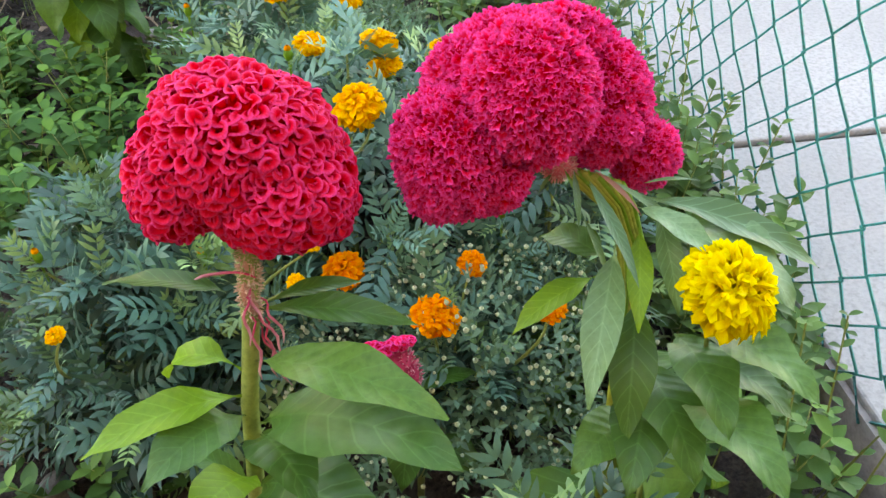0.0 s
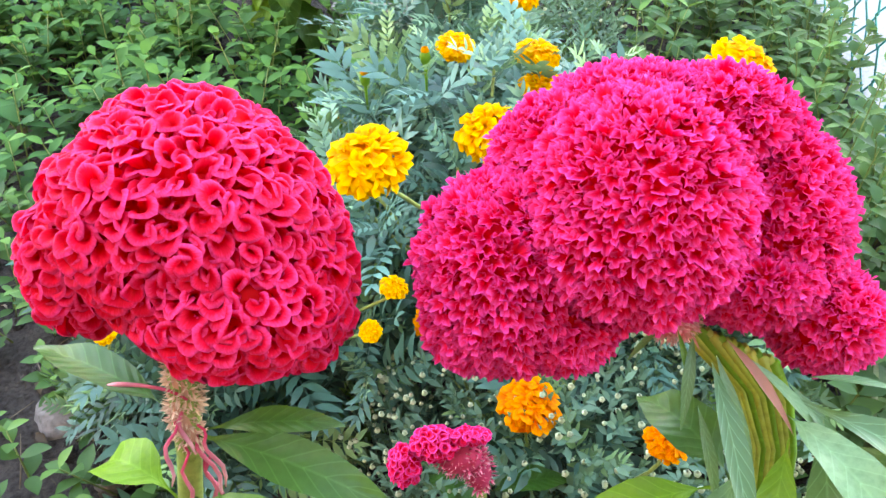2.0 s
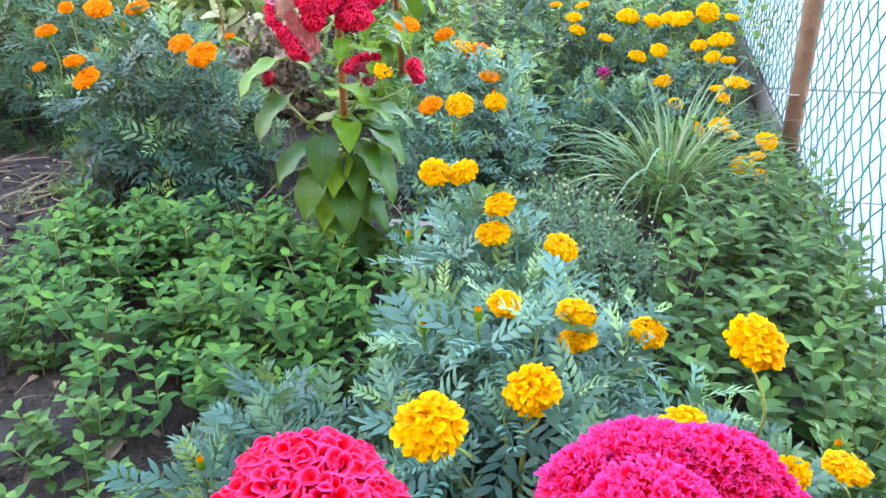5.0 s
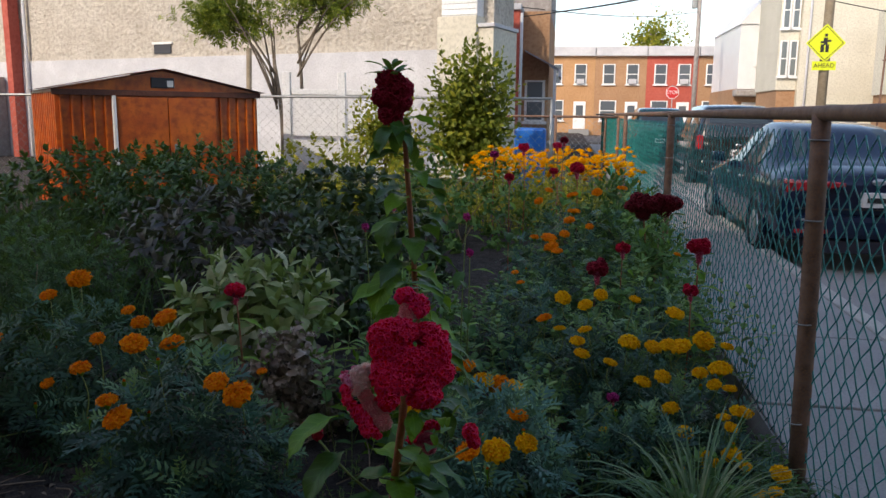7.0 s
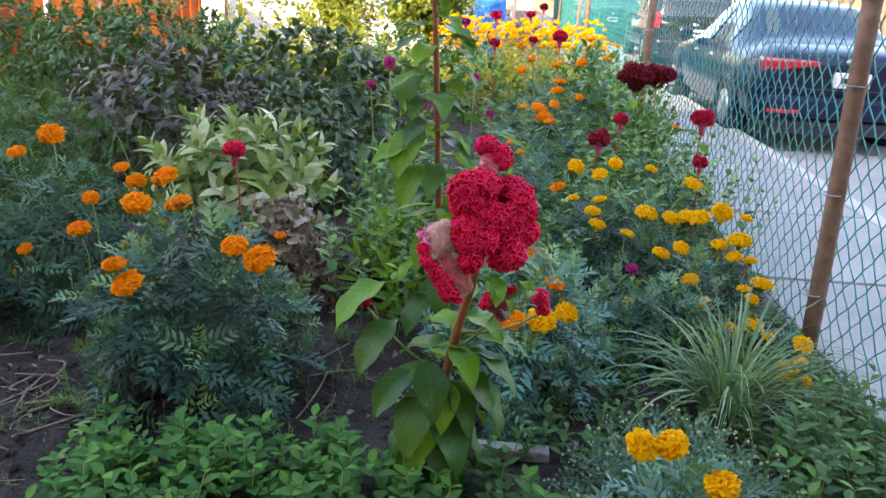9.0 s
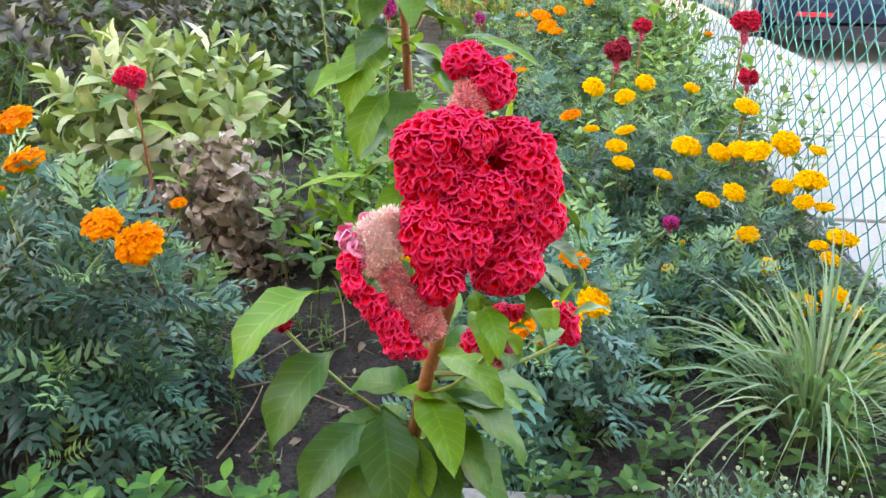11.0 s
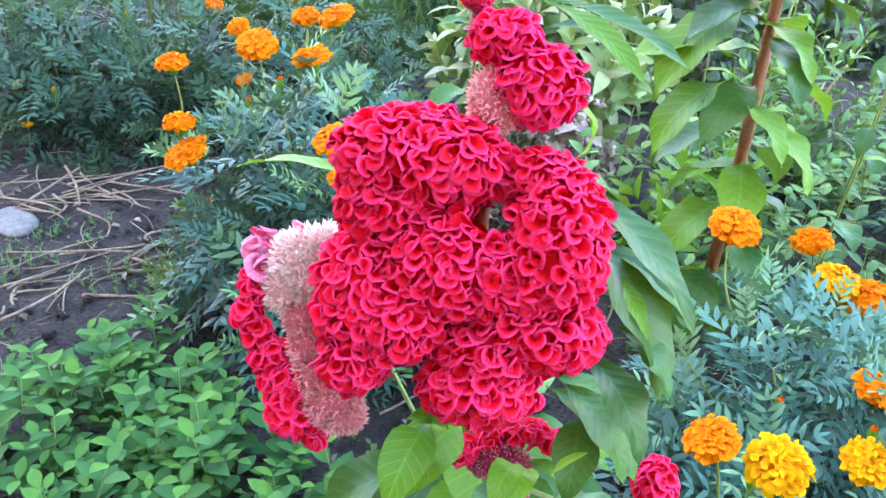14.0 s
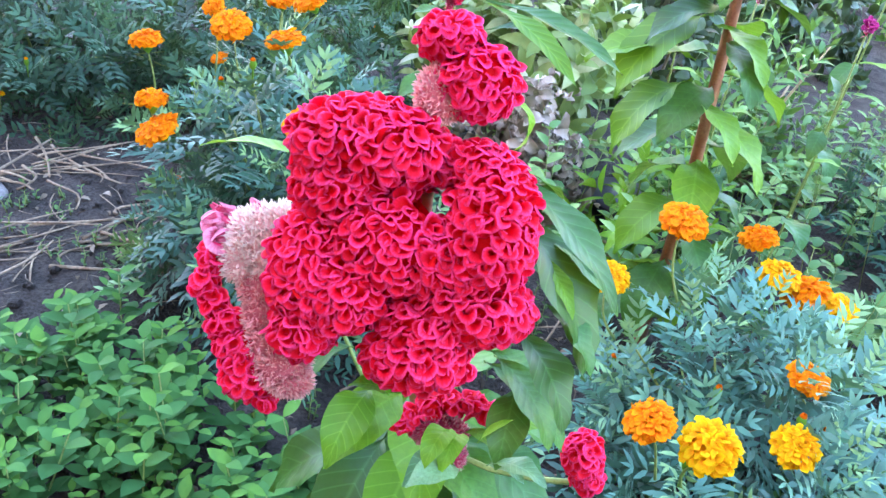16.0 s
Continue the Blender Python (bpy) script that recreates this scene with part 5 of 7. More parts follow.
# ---- near bed: two big cockscombs ----
HEAD_TURN = turned(11, -41)
left = thing("cockscomb", "crimson cockscomb with a round brain-like crest", "cockscomb", "cockscombs", at=(-0.12, 0.44, 0.03))
LEFT_LOBES = [(-0.054, 0.522, 0.8478, 0.0711, 0.0684, 0.056),
    (-0.0278, 0.4964, 0.8183, 0.0514, 0.0522, 0.038),
    (-0.1064, 0.5059, 0.8345, 0.029, 0.0456, 0.0408),
    (-0.0026, 0.5201, 0.8212, 0.029, 0.0456, 0.0503),
    (-0.0671, 0.5553, 0.8687, 0.0496, 0.0503, 0.0294)]
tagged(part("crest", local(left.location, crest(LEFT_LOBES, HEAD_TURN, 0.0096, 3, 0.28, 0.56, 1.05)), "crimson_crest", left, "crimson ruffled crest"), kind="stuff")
STEM_L = [(-0.12, 0.44, 0.02), (-0.11, 0.445, 0.30), (-0.096, 0.45, 0.52), (-0.082, 0.46, 0.637), (-0.067, 0.47, 0.72), (-0.058, 0.480, 0.79)]
part("stem", local(left.location, tube(STEM_L, [0.010, 0.009, 0.0082, 0.0075, 0.007, 0.009], 10)), "green_stem", left)
tagged(part("neck", local(left.location, fuzz([(-0.059, 0.476, 0.774, 0.0068, 0.0068, 0.022), (-0.063, 0.471, 0.746, 0.0062, 0.0062, 0.024)], np.eye(3), 0.0046, 4, 0.16)), "tan_fuzz", left, "tan and pink bristly neck"), kind="stuff")
for k in range(8):
    a0 = np.array([-0.060 + 0.006 * math.cos(2.1 * k), 0.468 + 0.005 * math.sin(2.1 * k), 0.772 - 0.007 * k])
    a1 = a0 + (np.array([-0.045, 0.0, 0.004]) if k == 0 else np.array([0.008 + 0.012 * math.cos(k * 1.7), -0.010 - 0.004 * (k % 3), -0.022 - 0.006 * k]))
    part("tassel", local(left.location, tube(bend(a0, a1, 0.006, 9) + 0.0022 * np.sin(np.linspace(0, 7 + k, 9))[:, None] * np.array([1, 0.3, 0]), np.array([0.7, 0.8, 0.9, 1.0, 1.1, 1.25, 1.3, 1.0, 0.4]) * 0.00105, 5)), "pink_fuzz", left, "pink hanging tassel")


def leaf_on(plant, stem, z, az, rise, ln, kind, mat="celosia_leaf", roll=0):
    s = np.array(stem)
    p = [np.interp(z, s[:, 2], s[:, i]) for i in range(2)]
    return celosia_leaf(plant, (p[0], p[1], z), az, rise, ln, kind, mat, roll=roll)


LEAVES_L = (
    ((-0.052, 0.473, 0.741), (0.022, 0.488, 0.738), 2, 0),
    ((-0.059, 0.471, 0.737), (0.062, 0.446, 0.725), 2, 0),
    ((-0.071, 0.463, 0.688), (0.075, 0.378, 0.694), 0, 0),
    ((-0.075, 0.453, 0.622), (0.082, 0.353, 0.665), 3, 0),
    ((-0.074, 0.477, 0.750), (-0.182, 0.515, 0.741), 2, 0),
    ((-0.081, 0.464, 0.679), (-0.148, 0.488, 0.653), 4, 1),
    ((-0.081, 0.460, 0.652), (-0.206, 0.415, 0.652), 0, 1),
    ((-0.083, 0.456, 0.631), (-0.155, 0.381, 0.650), 3, 0),
    ((-0.095, 0.447, 0.534), (-0.160, 0.477, 0.576), 0, 0),
    ((-0.078, 0.454, 0.606), (-0.028, 0.356, 0.638), 1, 0),
    ((-0.092, 0.448, 0.551), (-0.131, 0.367, 0.606), 3, 1),
    ((-0.093, 0.450, 0.538), (0.027, 0.353, 0.580), 3, 0),
)
for foot, tip, kind, lime in LEAVES_L:
    leaf_between(left, foot, tip, kind, "lime_leaf" if lime else "deep_celosia_leaf")
for z, az, rise, ln, kind in ((0.45, 150, -20, 0.2, 3), (0.40, 20, -15, 0.18, 1), (0.36, 260, -20, 0.2, 3), (0.30, 100, -20, 0.18, 1)):
    leaf_on(left, STEM_L, z, az, rise, ln, kind)

right = thing("cockscomb", "magenta cockscomb with a wide arching crest of several lobes", "cockscomb", "cockscombs", at=(0.27, 0.55, 0.03))
RIGHT_LOBES = [(0.162, 0.534, 0.868, 0.052, 0.050, 0.056),
    (0.101, 0.534, 0.821, 0.046, 0.053, 0.053),
    (0.091, 0.516, 0.803, 0.029, 0.038, 0.029),
    (0.124, 0.586, 0.848, 0.038, 0.046, 0.043),
    (0.158, 0.623, 0.865, 0.048, 0.048, 0.027),
    (0.202, 0.615, 0.859, 0.048, 0.048, 0.038),
    (0.239, 0.591, 0.824, 0.039, 0.048, 0.057),
    (0.229, 0.558, 0.805, 0.033, 0.043, 0.024),
    (0.270, 0.560, 0.784, 0.029, 0.038, 0.031),
    (0.131, 0.523, 0.801, 0.033, 0.038, 0.029)]
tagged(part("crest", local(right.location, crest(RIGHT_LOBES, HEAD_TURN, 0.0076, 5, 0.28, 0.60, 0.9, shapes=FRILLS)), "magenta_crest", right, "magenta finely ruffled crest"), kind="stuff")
STEM_R = [(0.28, 0.55, 0.02), (0.275, 0.52, 0.30), (0.27, 0.50, 0.55), (0.255, 0.508, 0.70), (0.225, 0.525, 0.76), (0.195, 0.535, 0.80)]
FAN = (((0.272, 0.54, 0.02), (0.290, 0.545, 0.02)), ((0.262, 0.51, 0.35), (0.282, 0.515, 0.35)), ((0.249, 0.506, 0.671), (0.268, 0.506, 0.675)), ((0.243, 0.518, 0.723), (0.263, 0.516, 0.724)), ((0.227, 0.527, 0.759), (0.254, 0.524, 0.757)), ((0.189, 0.533, 0.799), (0.242, 0.530, 0.778)))
for k in range(17):
    f = k / 16
    rib = [np.array(p) * (1 - f) + np.array(q) * f + np.array([0, 0.0014 * (k % 2), 0]) for p, q in FAN]
    part("stem_rib", local(right.location, tube(rib, [0.003, 0.003, 0.0022, 0.0022, 0.0024, 0.0034], 6)), "lime_leaf" if k % 3 == 1 else "olive_stem", right, "flattened ribbed olive-green stem")
NARROW = (((0.197, 0.520, 0.803), (0.193, 0.481, 0.776), "sheen_celosia_leaf"),
    ((0.209, 0.515, 0.795), (0.229, 0.456, 0.748), "sheen_celosia_leaf"),
    ((0.213, 0.521, 0.801), (0.245, 0.485, 0.777), "bract"),
    ((0.225, 0.517, 0.793), (0.265, 0.482, 0.769), "sheen_celosia_leaf"),
    ((0.189, 0.520, 0.805), (0.196, 0.499, 0.788), "lime_leaf"),
    ((0.183, 0.527, 0.799), (0.166, 0.509, 0.790), "sheen_celosia_leaf"),
    ((0.253, 0.512, 0.789), (0.298, 0.507, 0.790), "sheen_celosia_leaf"),
    ((0.245, 0.512, 0.784), (0.279, 0.463, 0.760), "sheen_celosia_leaf"),
    ((0.205, 0.507, 0.764), (0.217, 0.466, 0.732), "sheen_celosia_leaf"),
    ((0.194, 0.517, 0.807), (0.199, 0.508, 0.804), "bract"))
for foot, tip, mat in NARROW:
    leaf_between(right, foot, tip, 5, mat)
tagged(part("neck", local(right.location, fuzz([(0.188, 0.531, 0.801, 0.012, 0.009, 0.011)], np.eye(3), 0.0046, 6, 0.14)), "rose_fuzz", right, "pale bristly neck"), kind="stuff")
LEAVES_R = (
    ((0.248, 0.501, 0.784), (0.382, 0.446, 0.738), 2, 0),
    ((0.241, 0.497, 0.779), (0.289, 0.428, 0.767), 0, 0),
    ((0.270, 0.495, 0.765), (0.349, 0.413, 0.726), 3, 0),
    ((0.205, 0.505, 0.800), (0.222, 0.419, 0.765), 5, 0),
    ((0.231, 0.495, 0.744), (0.179, 0.375, 0.689), 2, 0),
    ((0.223, 0.501, 0.704), (0.142, 0.472, 0.674), 0, 1),
    ((0.249, 0.480, 0.698), (0.215, 0.378, 0.636), 0, 0),
    ((0.285, 0.441, 0.688), (0.339, 0.342, 0.703), 3, 0),
    ((0.275, 0.421, 0.632), (0.309, 0.301, 0.651), 3, 0),
    ((0.284, 0.444, 0.661), (0.349, 0.371, 0.646), 1, 0),
    ((0.242, 0.425, 0.602), (0.170, 0.368, 0.618), 1, 0),
    ((0.230, 0.498, 0.717), (0.182, 0.552, 0.711), 3, 0),
    ((0.251, 0.501, 0.754), (0.228, 0.419, 0.717), 2, 1),
    ((0.256, 0.439, 0.620), (0.207, 0.340, 0.621), 3, 0),
    ((0.259, 0.496, 0.780), (0.260, 0.423, 0.726), 2, 0),
    ((0.276, 0.455, 0.672), (0.280, 0.346, 0.669), 3, 0),
    ((0.252, 0.456, 0.639), (0.259, 0.339, 0.627), 3, 0),
)
# upper leaves take the colour with painted sheen, lower ones the plain deep green
for foot, tip, kind, lime in LEAVES_R:
    leaf_between(right, foot, tip, kind, "lime_leaf" if lime else "sheen_celosia_leaf" if foot[2] > 0.74 else "deep_celosia_leaf")
for z, az, rise, ln, kind in ((0.55, 40, -20, 0.2, 3), (0.52, 150, -45, 0.2, 3), (0.46, 90, -25, 0.2, 3), (0.40, 250, -20, 0.2, 3), (0.35, 130, -25, 0.22, 3), (0.35, 20, -25, 0.2, 3)):
    leaf_on(right, STEM_R, z, az, rise, ln, kind)

# small side cockscomb behind the two
small_c = thing("cockscomb", "small pink cockscomb with a pale bristly neck", "cockscomb", "cockscombs", at=(0.07, 0.74, 0.04))
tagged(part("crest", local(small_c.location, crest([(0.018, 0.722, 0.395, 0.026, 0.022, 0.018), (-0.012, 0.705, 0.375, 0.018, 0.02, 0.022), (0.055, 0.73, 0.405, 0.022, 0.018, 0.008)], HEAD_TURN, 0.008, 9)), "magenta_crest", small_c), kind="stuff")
tagged(part("neck", local(small_c.location, fuzz([(0.045, 0.722, 0.375, 0.026, 0.016, 0.018), (0.065, 0.725, 0.350, 0.014, 0.012, 0.022)], HEAD_TURN, 0.008, 10)), "pink_fuzz", small_c, "pale pink bristles"), kind="stuff")
part("stem", local(small_c.location, tube([(0.07, 0.74, 0.03), (0.075, 0.73, 0.2), (0.065, 0.725, 0.345)], [0.006, 0.006, 0.006], 8)), "green_stem", small_c)
for z, az, rise, ln, kind in ((0.30, 60, -10, 0.12, 0), (0.28, 200, -20, 0.13, 1), (0.25, 310, -10, 0.12, 0), (0.2, 120, -10, 0.13, 1)):
    celosia_leaf(small_c, (0.073, 0.73, z), az, rise, ln, kind)

# ---- near bed: marigolds ----
lemon = thing("marigold_plant", "bright yellow marigold beside the magenta cockscomb", "marigold", "marigold plants", at=(0.30, 0.42, 0.03))
marigold_head(lemon, (0.290, 0.414, 0.757), 0.068, "lemon_petal", (0.27, 0.44, 0.55), (0.25, -0.5, 1.0))
part("stem", local(lemon.location, tube([(0.30, 0.42, 0.03), (0.28, 0.44, 0.3), (0.27, 0.44, 0.55)], [0.005, 0.004, 0.003], 6)), "green_stem", lemon)
f_, t_ = dome_bush((0.20, 0.40, 0.42), (0.16, 0.10, 0.14), 5, 7, PINNATE, 0.02, 1.0)
part("foliage", local(lemon.location, f_), "marigold_leaf", lemon)

marigold_plant((0.0, 1.15, 0.06), (0.02, 1.22, 0.59), (0.36, 0.42, 0.43),
               [(-0.066, 0.867, 0.648, 0.078), (-0.031, 1.223, 0.599, 0.05), (0.08, 1.233, 0.590, 0.058), (0.085, 1.21, 0.555, 0.055), (0.194, 1.265, 0.545, 0.055),
                (0.035, 1.043, 0.58, 0.070)], "amber_petal", "orange marigold with feathery grey-green leaves behind the cockscombs", leaf="pale_marigold_leaf", n=105, leaves=7, size=1.1, buds=8)
marigold_plant((-0.10, 1.52, 0.08), (-0.12, 1.54, 0.63), (0.20, 0.20, 0.40),
               [(0.033, 1.503, 0.559, 0.06), (-0.092, 1.478, 0.590, 0.06), (-0.084, 1.50, 0.640, 0.055), (-0.216, 1.537, 0.681, 0.055), (-0.163, 1.549, 0.68, 0.055)],
               "amber_petal", "amber marigold with feathery grey-green leaves beside the aster mound", leaf="pale_marigold_leaf", n=60, leaves=8, size=1.1, buds=3)
marigold_plant((0.34, 1.05, 0.05), (0.36, 1.08, 0.55), (0.16, 0.16, 0.3), [(0.326, 1.128, 0.636, 0.075), (0.438, 1.021, 0.532, 0.055), (0.234, 1.02, 0.575, 0.055), (0.366, 0.985, 0.545, 0.04)],
               "amber_petal", "orange marigold by the fence", n=24, leaves=8)
marigold_plant((0.15, 0.86, 0.04), (0.14, 0.84, 0.34), (0.10, 0.10, 0.16), [(0.112, 0.808, 0.366, 0.066), (0.179, 0.896, 0.38, 0.040), (-0.014, 0.938, 0.357, 0.062), (0.250, 0.72, 0.45, 0.04)],
               "orange_petal", "deep orange marigold among white-budded asters", n=14, leaves=7, buds=0)
marigold_plant((-0.36, 1.06, 0.05), (-0.36, 1.06, 0.46), (0.26, 0.28, 0.36), [(-0.052, 0.869, 0.474, 0.03), (-0.074, 0.833, 0.437, 0.025), (-0.39, 0.80, 0.42, 0.025)], "amber_petal",
               "feathery marigold foliage with few small flowers", n=100, leaves=8, size=1.15, buds=3)


# ---- white-budded asters ----
def aster(base, top, radii, n, label, buds=300):
    """A dense aster: tiny narrow leaves over a mound, dotted with small white buds."""
    base = np.asarray(base, float)
    th = thing("aster_bush", label, "aster", "aster bushes", at=base)
    c = np.array(top) - np.array([0, 0, radii[2]])
    tp = [leaf_tpl(0.026, 0.010, 0.6, 0.2, 3, 3), leaf_tpl(0.022, 0.009, 0.2, 0.2, 3, 3)]
    fol, tips = dome_bush(c, radii, n, 12, tp, 0.007, 1.0, -0.3, 0.3)
    tagged(part("foliage", local(base, fol), "aster_leaf", th), kind="stuff")
    d = dome_dirs(buds, -0.1)
    P = c + d * np.array(radii) * rng.uniform(0.92, 1.08, (buds, 1))
    b = ball((0, 0, 0), (0.0038, 0.0038, 0.0036), 6, 5)
    M = np.tile(np.eye(3), (buds, 1, 1)) * rng.uniform(0.6, 1.25, (buds, 1, 1))
    tagged(part("bud_cover", local(base, scatter(b, M, P)), "white_bud", th, "small white buds"), kind="stuff")
    for i in range(6):
        part("stem", local(base, tube([base, base + (tips[i * n // 6] - base) * 0.6, tips[i * n // 6]], [0.004, 0.003, 0.001], 5)), "green_stem", th)
    return th


aster((0.17, 0.88, 0.04), (0.17, 0.86, 0.40), (0.32, 0.24, 0.33), 520, "dark aster bush dotted with tiny white buds", 900)
aster((-0.04, 1.98, 0.10), (-0.02, 1.98, 0.47), (0.33, 0.30, 0.37), 800, "rounded grey-green aster mound dotted with tiny white buds", 350)


# ---- main cockscomb ----
MAIN_TURN = turned(39, -30)
main = thing("cockscomb", "tall crimson cockscomb with a large folded crest and side heads", "cockscomb", "cockscombs", at=(-0.62, 2.15, 0.13))
MAIN_LOBES = [(-0.544, 1.861, 1.040, 0.060, 0.042, 0.034),
              (-0.556, 1.844, 1.010, 0.036, 0.036, 0.030),
              (-0.455, 1.897, 1.002, 0.036, 0.040, 0.055),
              (-0.479, 1.910, 1.036, 0.028, 0.032, 0.020),
              (-0.512, 1.901, 1.029, 0.030, 0.030, 0.022),
              (-0.505, 1.855, 0.981, 0.048, 0.038, 0.040),
              (-0.477, 1.874, 0.975, 0.040, 0.036, 0.035),
              (-0.550, 1.819, 0.951, 0.034, 0.034, 0.050),
              (-0.522, 1.828, 0.943, 0.034, 0.034, 0.036),
              (-0.542, 1.806, 0.905, 0.026, 0.030, 0.026),
              (-0.448, 1.887, 0.942, 0.045, 0.040, 0.030),
              (-0.468, 1.865, 0.924, 0.040, 0.034, 0.030),
              (-0.468, 1.853, 0.898, 0.042, 0.036, 0.026)]
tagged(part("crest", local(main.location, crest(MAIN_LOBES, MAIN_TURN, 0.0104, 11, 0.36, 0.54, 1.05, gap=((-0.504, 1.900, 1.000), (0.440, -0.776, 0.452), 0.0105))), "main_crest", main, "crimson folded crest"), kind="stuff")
SIDE_FRILL = [(-0.639, 1.801, 0.954, 0.008, 0.010, 0.010),
    (-0.632, 1.798, 0.942, 0.010, 0.012, 0.012),
    (-0.633, 1.789, 0.927, 0.011, 0.013, 0.014),
    (-0.630, 1.781, 0.908, 0.011, 0.014, 0.016),
    (-0.618, 1.781, 0.894, 0.011, 0.014, 0.012),
    (-0.607, 1.782, 0.880, 0.014, 0.016, 0.015),
    (-0.595, 1.783, 0.865, 0.017, 0.018, 0.016),
    (-0.587, 1.783, 0.851, 0.018, 0.018, 0.016),
    (-0.579, 1.781, 0.837, 0.018, 0.018, 0.013),
    (-0.563, 1.791, 0.824, 0.010, 0.012, 0.008),
    (-0.619, 1.825, 0.960, 0.010, 0.010, 0.007)]
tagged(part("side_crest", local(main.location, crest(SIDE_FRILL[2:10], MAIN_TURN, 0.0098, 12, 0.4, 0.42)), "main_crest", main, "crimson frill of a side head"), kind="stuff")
tagged(part("side_petals", local(main.location, crest(SIDE_FRILL[:2] + SIDE_FRILL[10:], MAIN_TURN, 0.016, 22, 0.5, 0.42)), "pink_crest", main, "pale pink folds of a side head"), kind="stuff")
tagged(part("side_neck", local(main.location, fuzz([(-0.600, 1.830, 0.964, 0.012, 0.010, 0.009),
    (-0.606, 1.821, 0.955, 0.016, 0.011, 0.015),
    (-0.613, 1.811, 0.945, 0.018, 0.011, 0.022),
    (-0.614, 1.803, 0.932, 0.014, 0.011, 0.020),
    (-0.600, 1.815, 0.940, 0.016, 0.011, 0.018)], MAIN_TURN, 0.0066, 13, 0.08)), "pale_fuzz", main, "cream and pink bristly flank of a side head"), kind="stuff")
tagged(part("side_neck", local(main.location, fuzz([(-0.595, 1.805, 0.910, 0.014, 0.012, 0.013),
    (-0.586, 1.803, 0.894, 0.014, 0.013, 0.020),
    (-0.574, 1.802, 0.875, 0.018, 0.014, 0.022),
    (-0.560, 1.803, 0.858, 0.021, 0.015, 0.022),
    (-0.552, 1.804, 0.846, 0.017, 0.014, 0.013)], MAIN_TURN, 0.0050, 23, 0.11)), "rose_fuzz", main, "dusky pink bristly flank of a side head"), kind="stuff")
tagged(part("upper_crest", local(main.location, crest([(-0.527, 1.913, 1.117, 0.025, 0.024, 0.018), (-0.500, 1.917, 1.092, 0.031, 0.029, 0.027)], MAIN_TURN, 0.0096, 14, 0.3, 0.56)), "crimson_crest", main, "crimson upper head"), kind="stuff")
tagged(part("upper_neck", local(main.location, fuzz([(-0.517, 1.900, 1.082, 0.018, 0.014, 0.020), (-0.530, 1.905, 1.06, 0.010, 0.010, 0.020)], MAIN_TURN, 0.0050, 15, 0.11)), "rose_fuzz", main, "cream bristly neck"), kind="stuff")
tagged(part("lower_crest", local(main.location, crest([(-0.509, 1.903, 0.770, 0.012, 0.014, 0.010), (-0.505, 1.913, 0.777, 0.012, 0.014, 0.010), (-0.498, 1.927, 0.785, 0.014, 0.014, 0.011), (-0.485, 1.941, 0.788, 0.014, 0.014, 0.011),
    (-0.470, 1.953, 0.790, 0.014, 0.014, 0.011), (-0.454, 1.960, 0.788, 0.013, 0.014, 0.010)], MAIN_TURN, 0.0102, 16, 0.35, 0.6)), "main_crest", main, "small crimson lower head"), kind="stuff")
tagged(part("lower_neck", local(main.location, fuzz([(-0.484, 1.926, 0.764, 0.026, 0.014, 0.014), (-0.470, 1.926, 0.746, 0.016, 0.012, 0.018)], MAIN_TURN, 0.0045, 17, 0.11)), "pink_fuzz", main, "pink bristly flank"), kind="stuff")
tagged(part("small_crest", local(main.location, crest([(-0.383, 2.024, 0.748, 0.020, 0.020, 0.022), (-0.375, 2.03, 0.722, 0.016, 0.016, 0.018)], MAIN_TURN, 0.010, 18, 0.35)), "main_crest", main, "small crimson side head"), kind="stuff")
tagged(part("bud_crest", local(main.location, crest([(-0.80, 2.08, 0.69, 0.014, 0.014, 0.018)], MAIN_TURN, 0.009, 19, 0.35)), "dark_crest", main, "small dark red side head"), kind="stuff")
STEM_M = [(-0.64, 2.18, 0.10), (-0.62, 2.13, 0.35), (-0.58, 2.04, 0.60), (-0.54, 1.95, 0.80), (-0.52, 1.90, 0.95), (-0.525, 1.905, 1.06)]
part("stem", local(main.location, tube(STEM_M, [0.013, 0.012, 0.011, 0.010, 0.009, 0.006], 10)), "red_stem", main, "reddish ribbed stem")
for a, b in (((-0.54, 1.93, 0.88), (-0.572, 1.835, 0.885)), ((-0.58, 2.04, 0.60), (-0.482, 1.93, 0.745)), ((-0.56, 2.0, 0.66), (-0.378, 2.028, 0.71)), ((-0.6, 2.08, 0.5), (-0.80, 2.08, 0.675)), ((-0.53, 1.92, 0.9), (-0.47, 1.88, 0.9))):
    part("branch", local(main.location, tube(bend(a, b, -0.02, 5), [0.004, 0.0036, 0.0033, 0.003, 0.003], 6)), "green_stem", main)
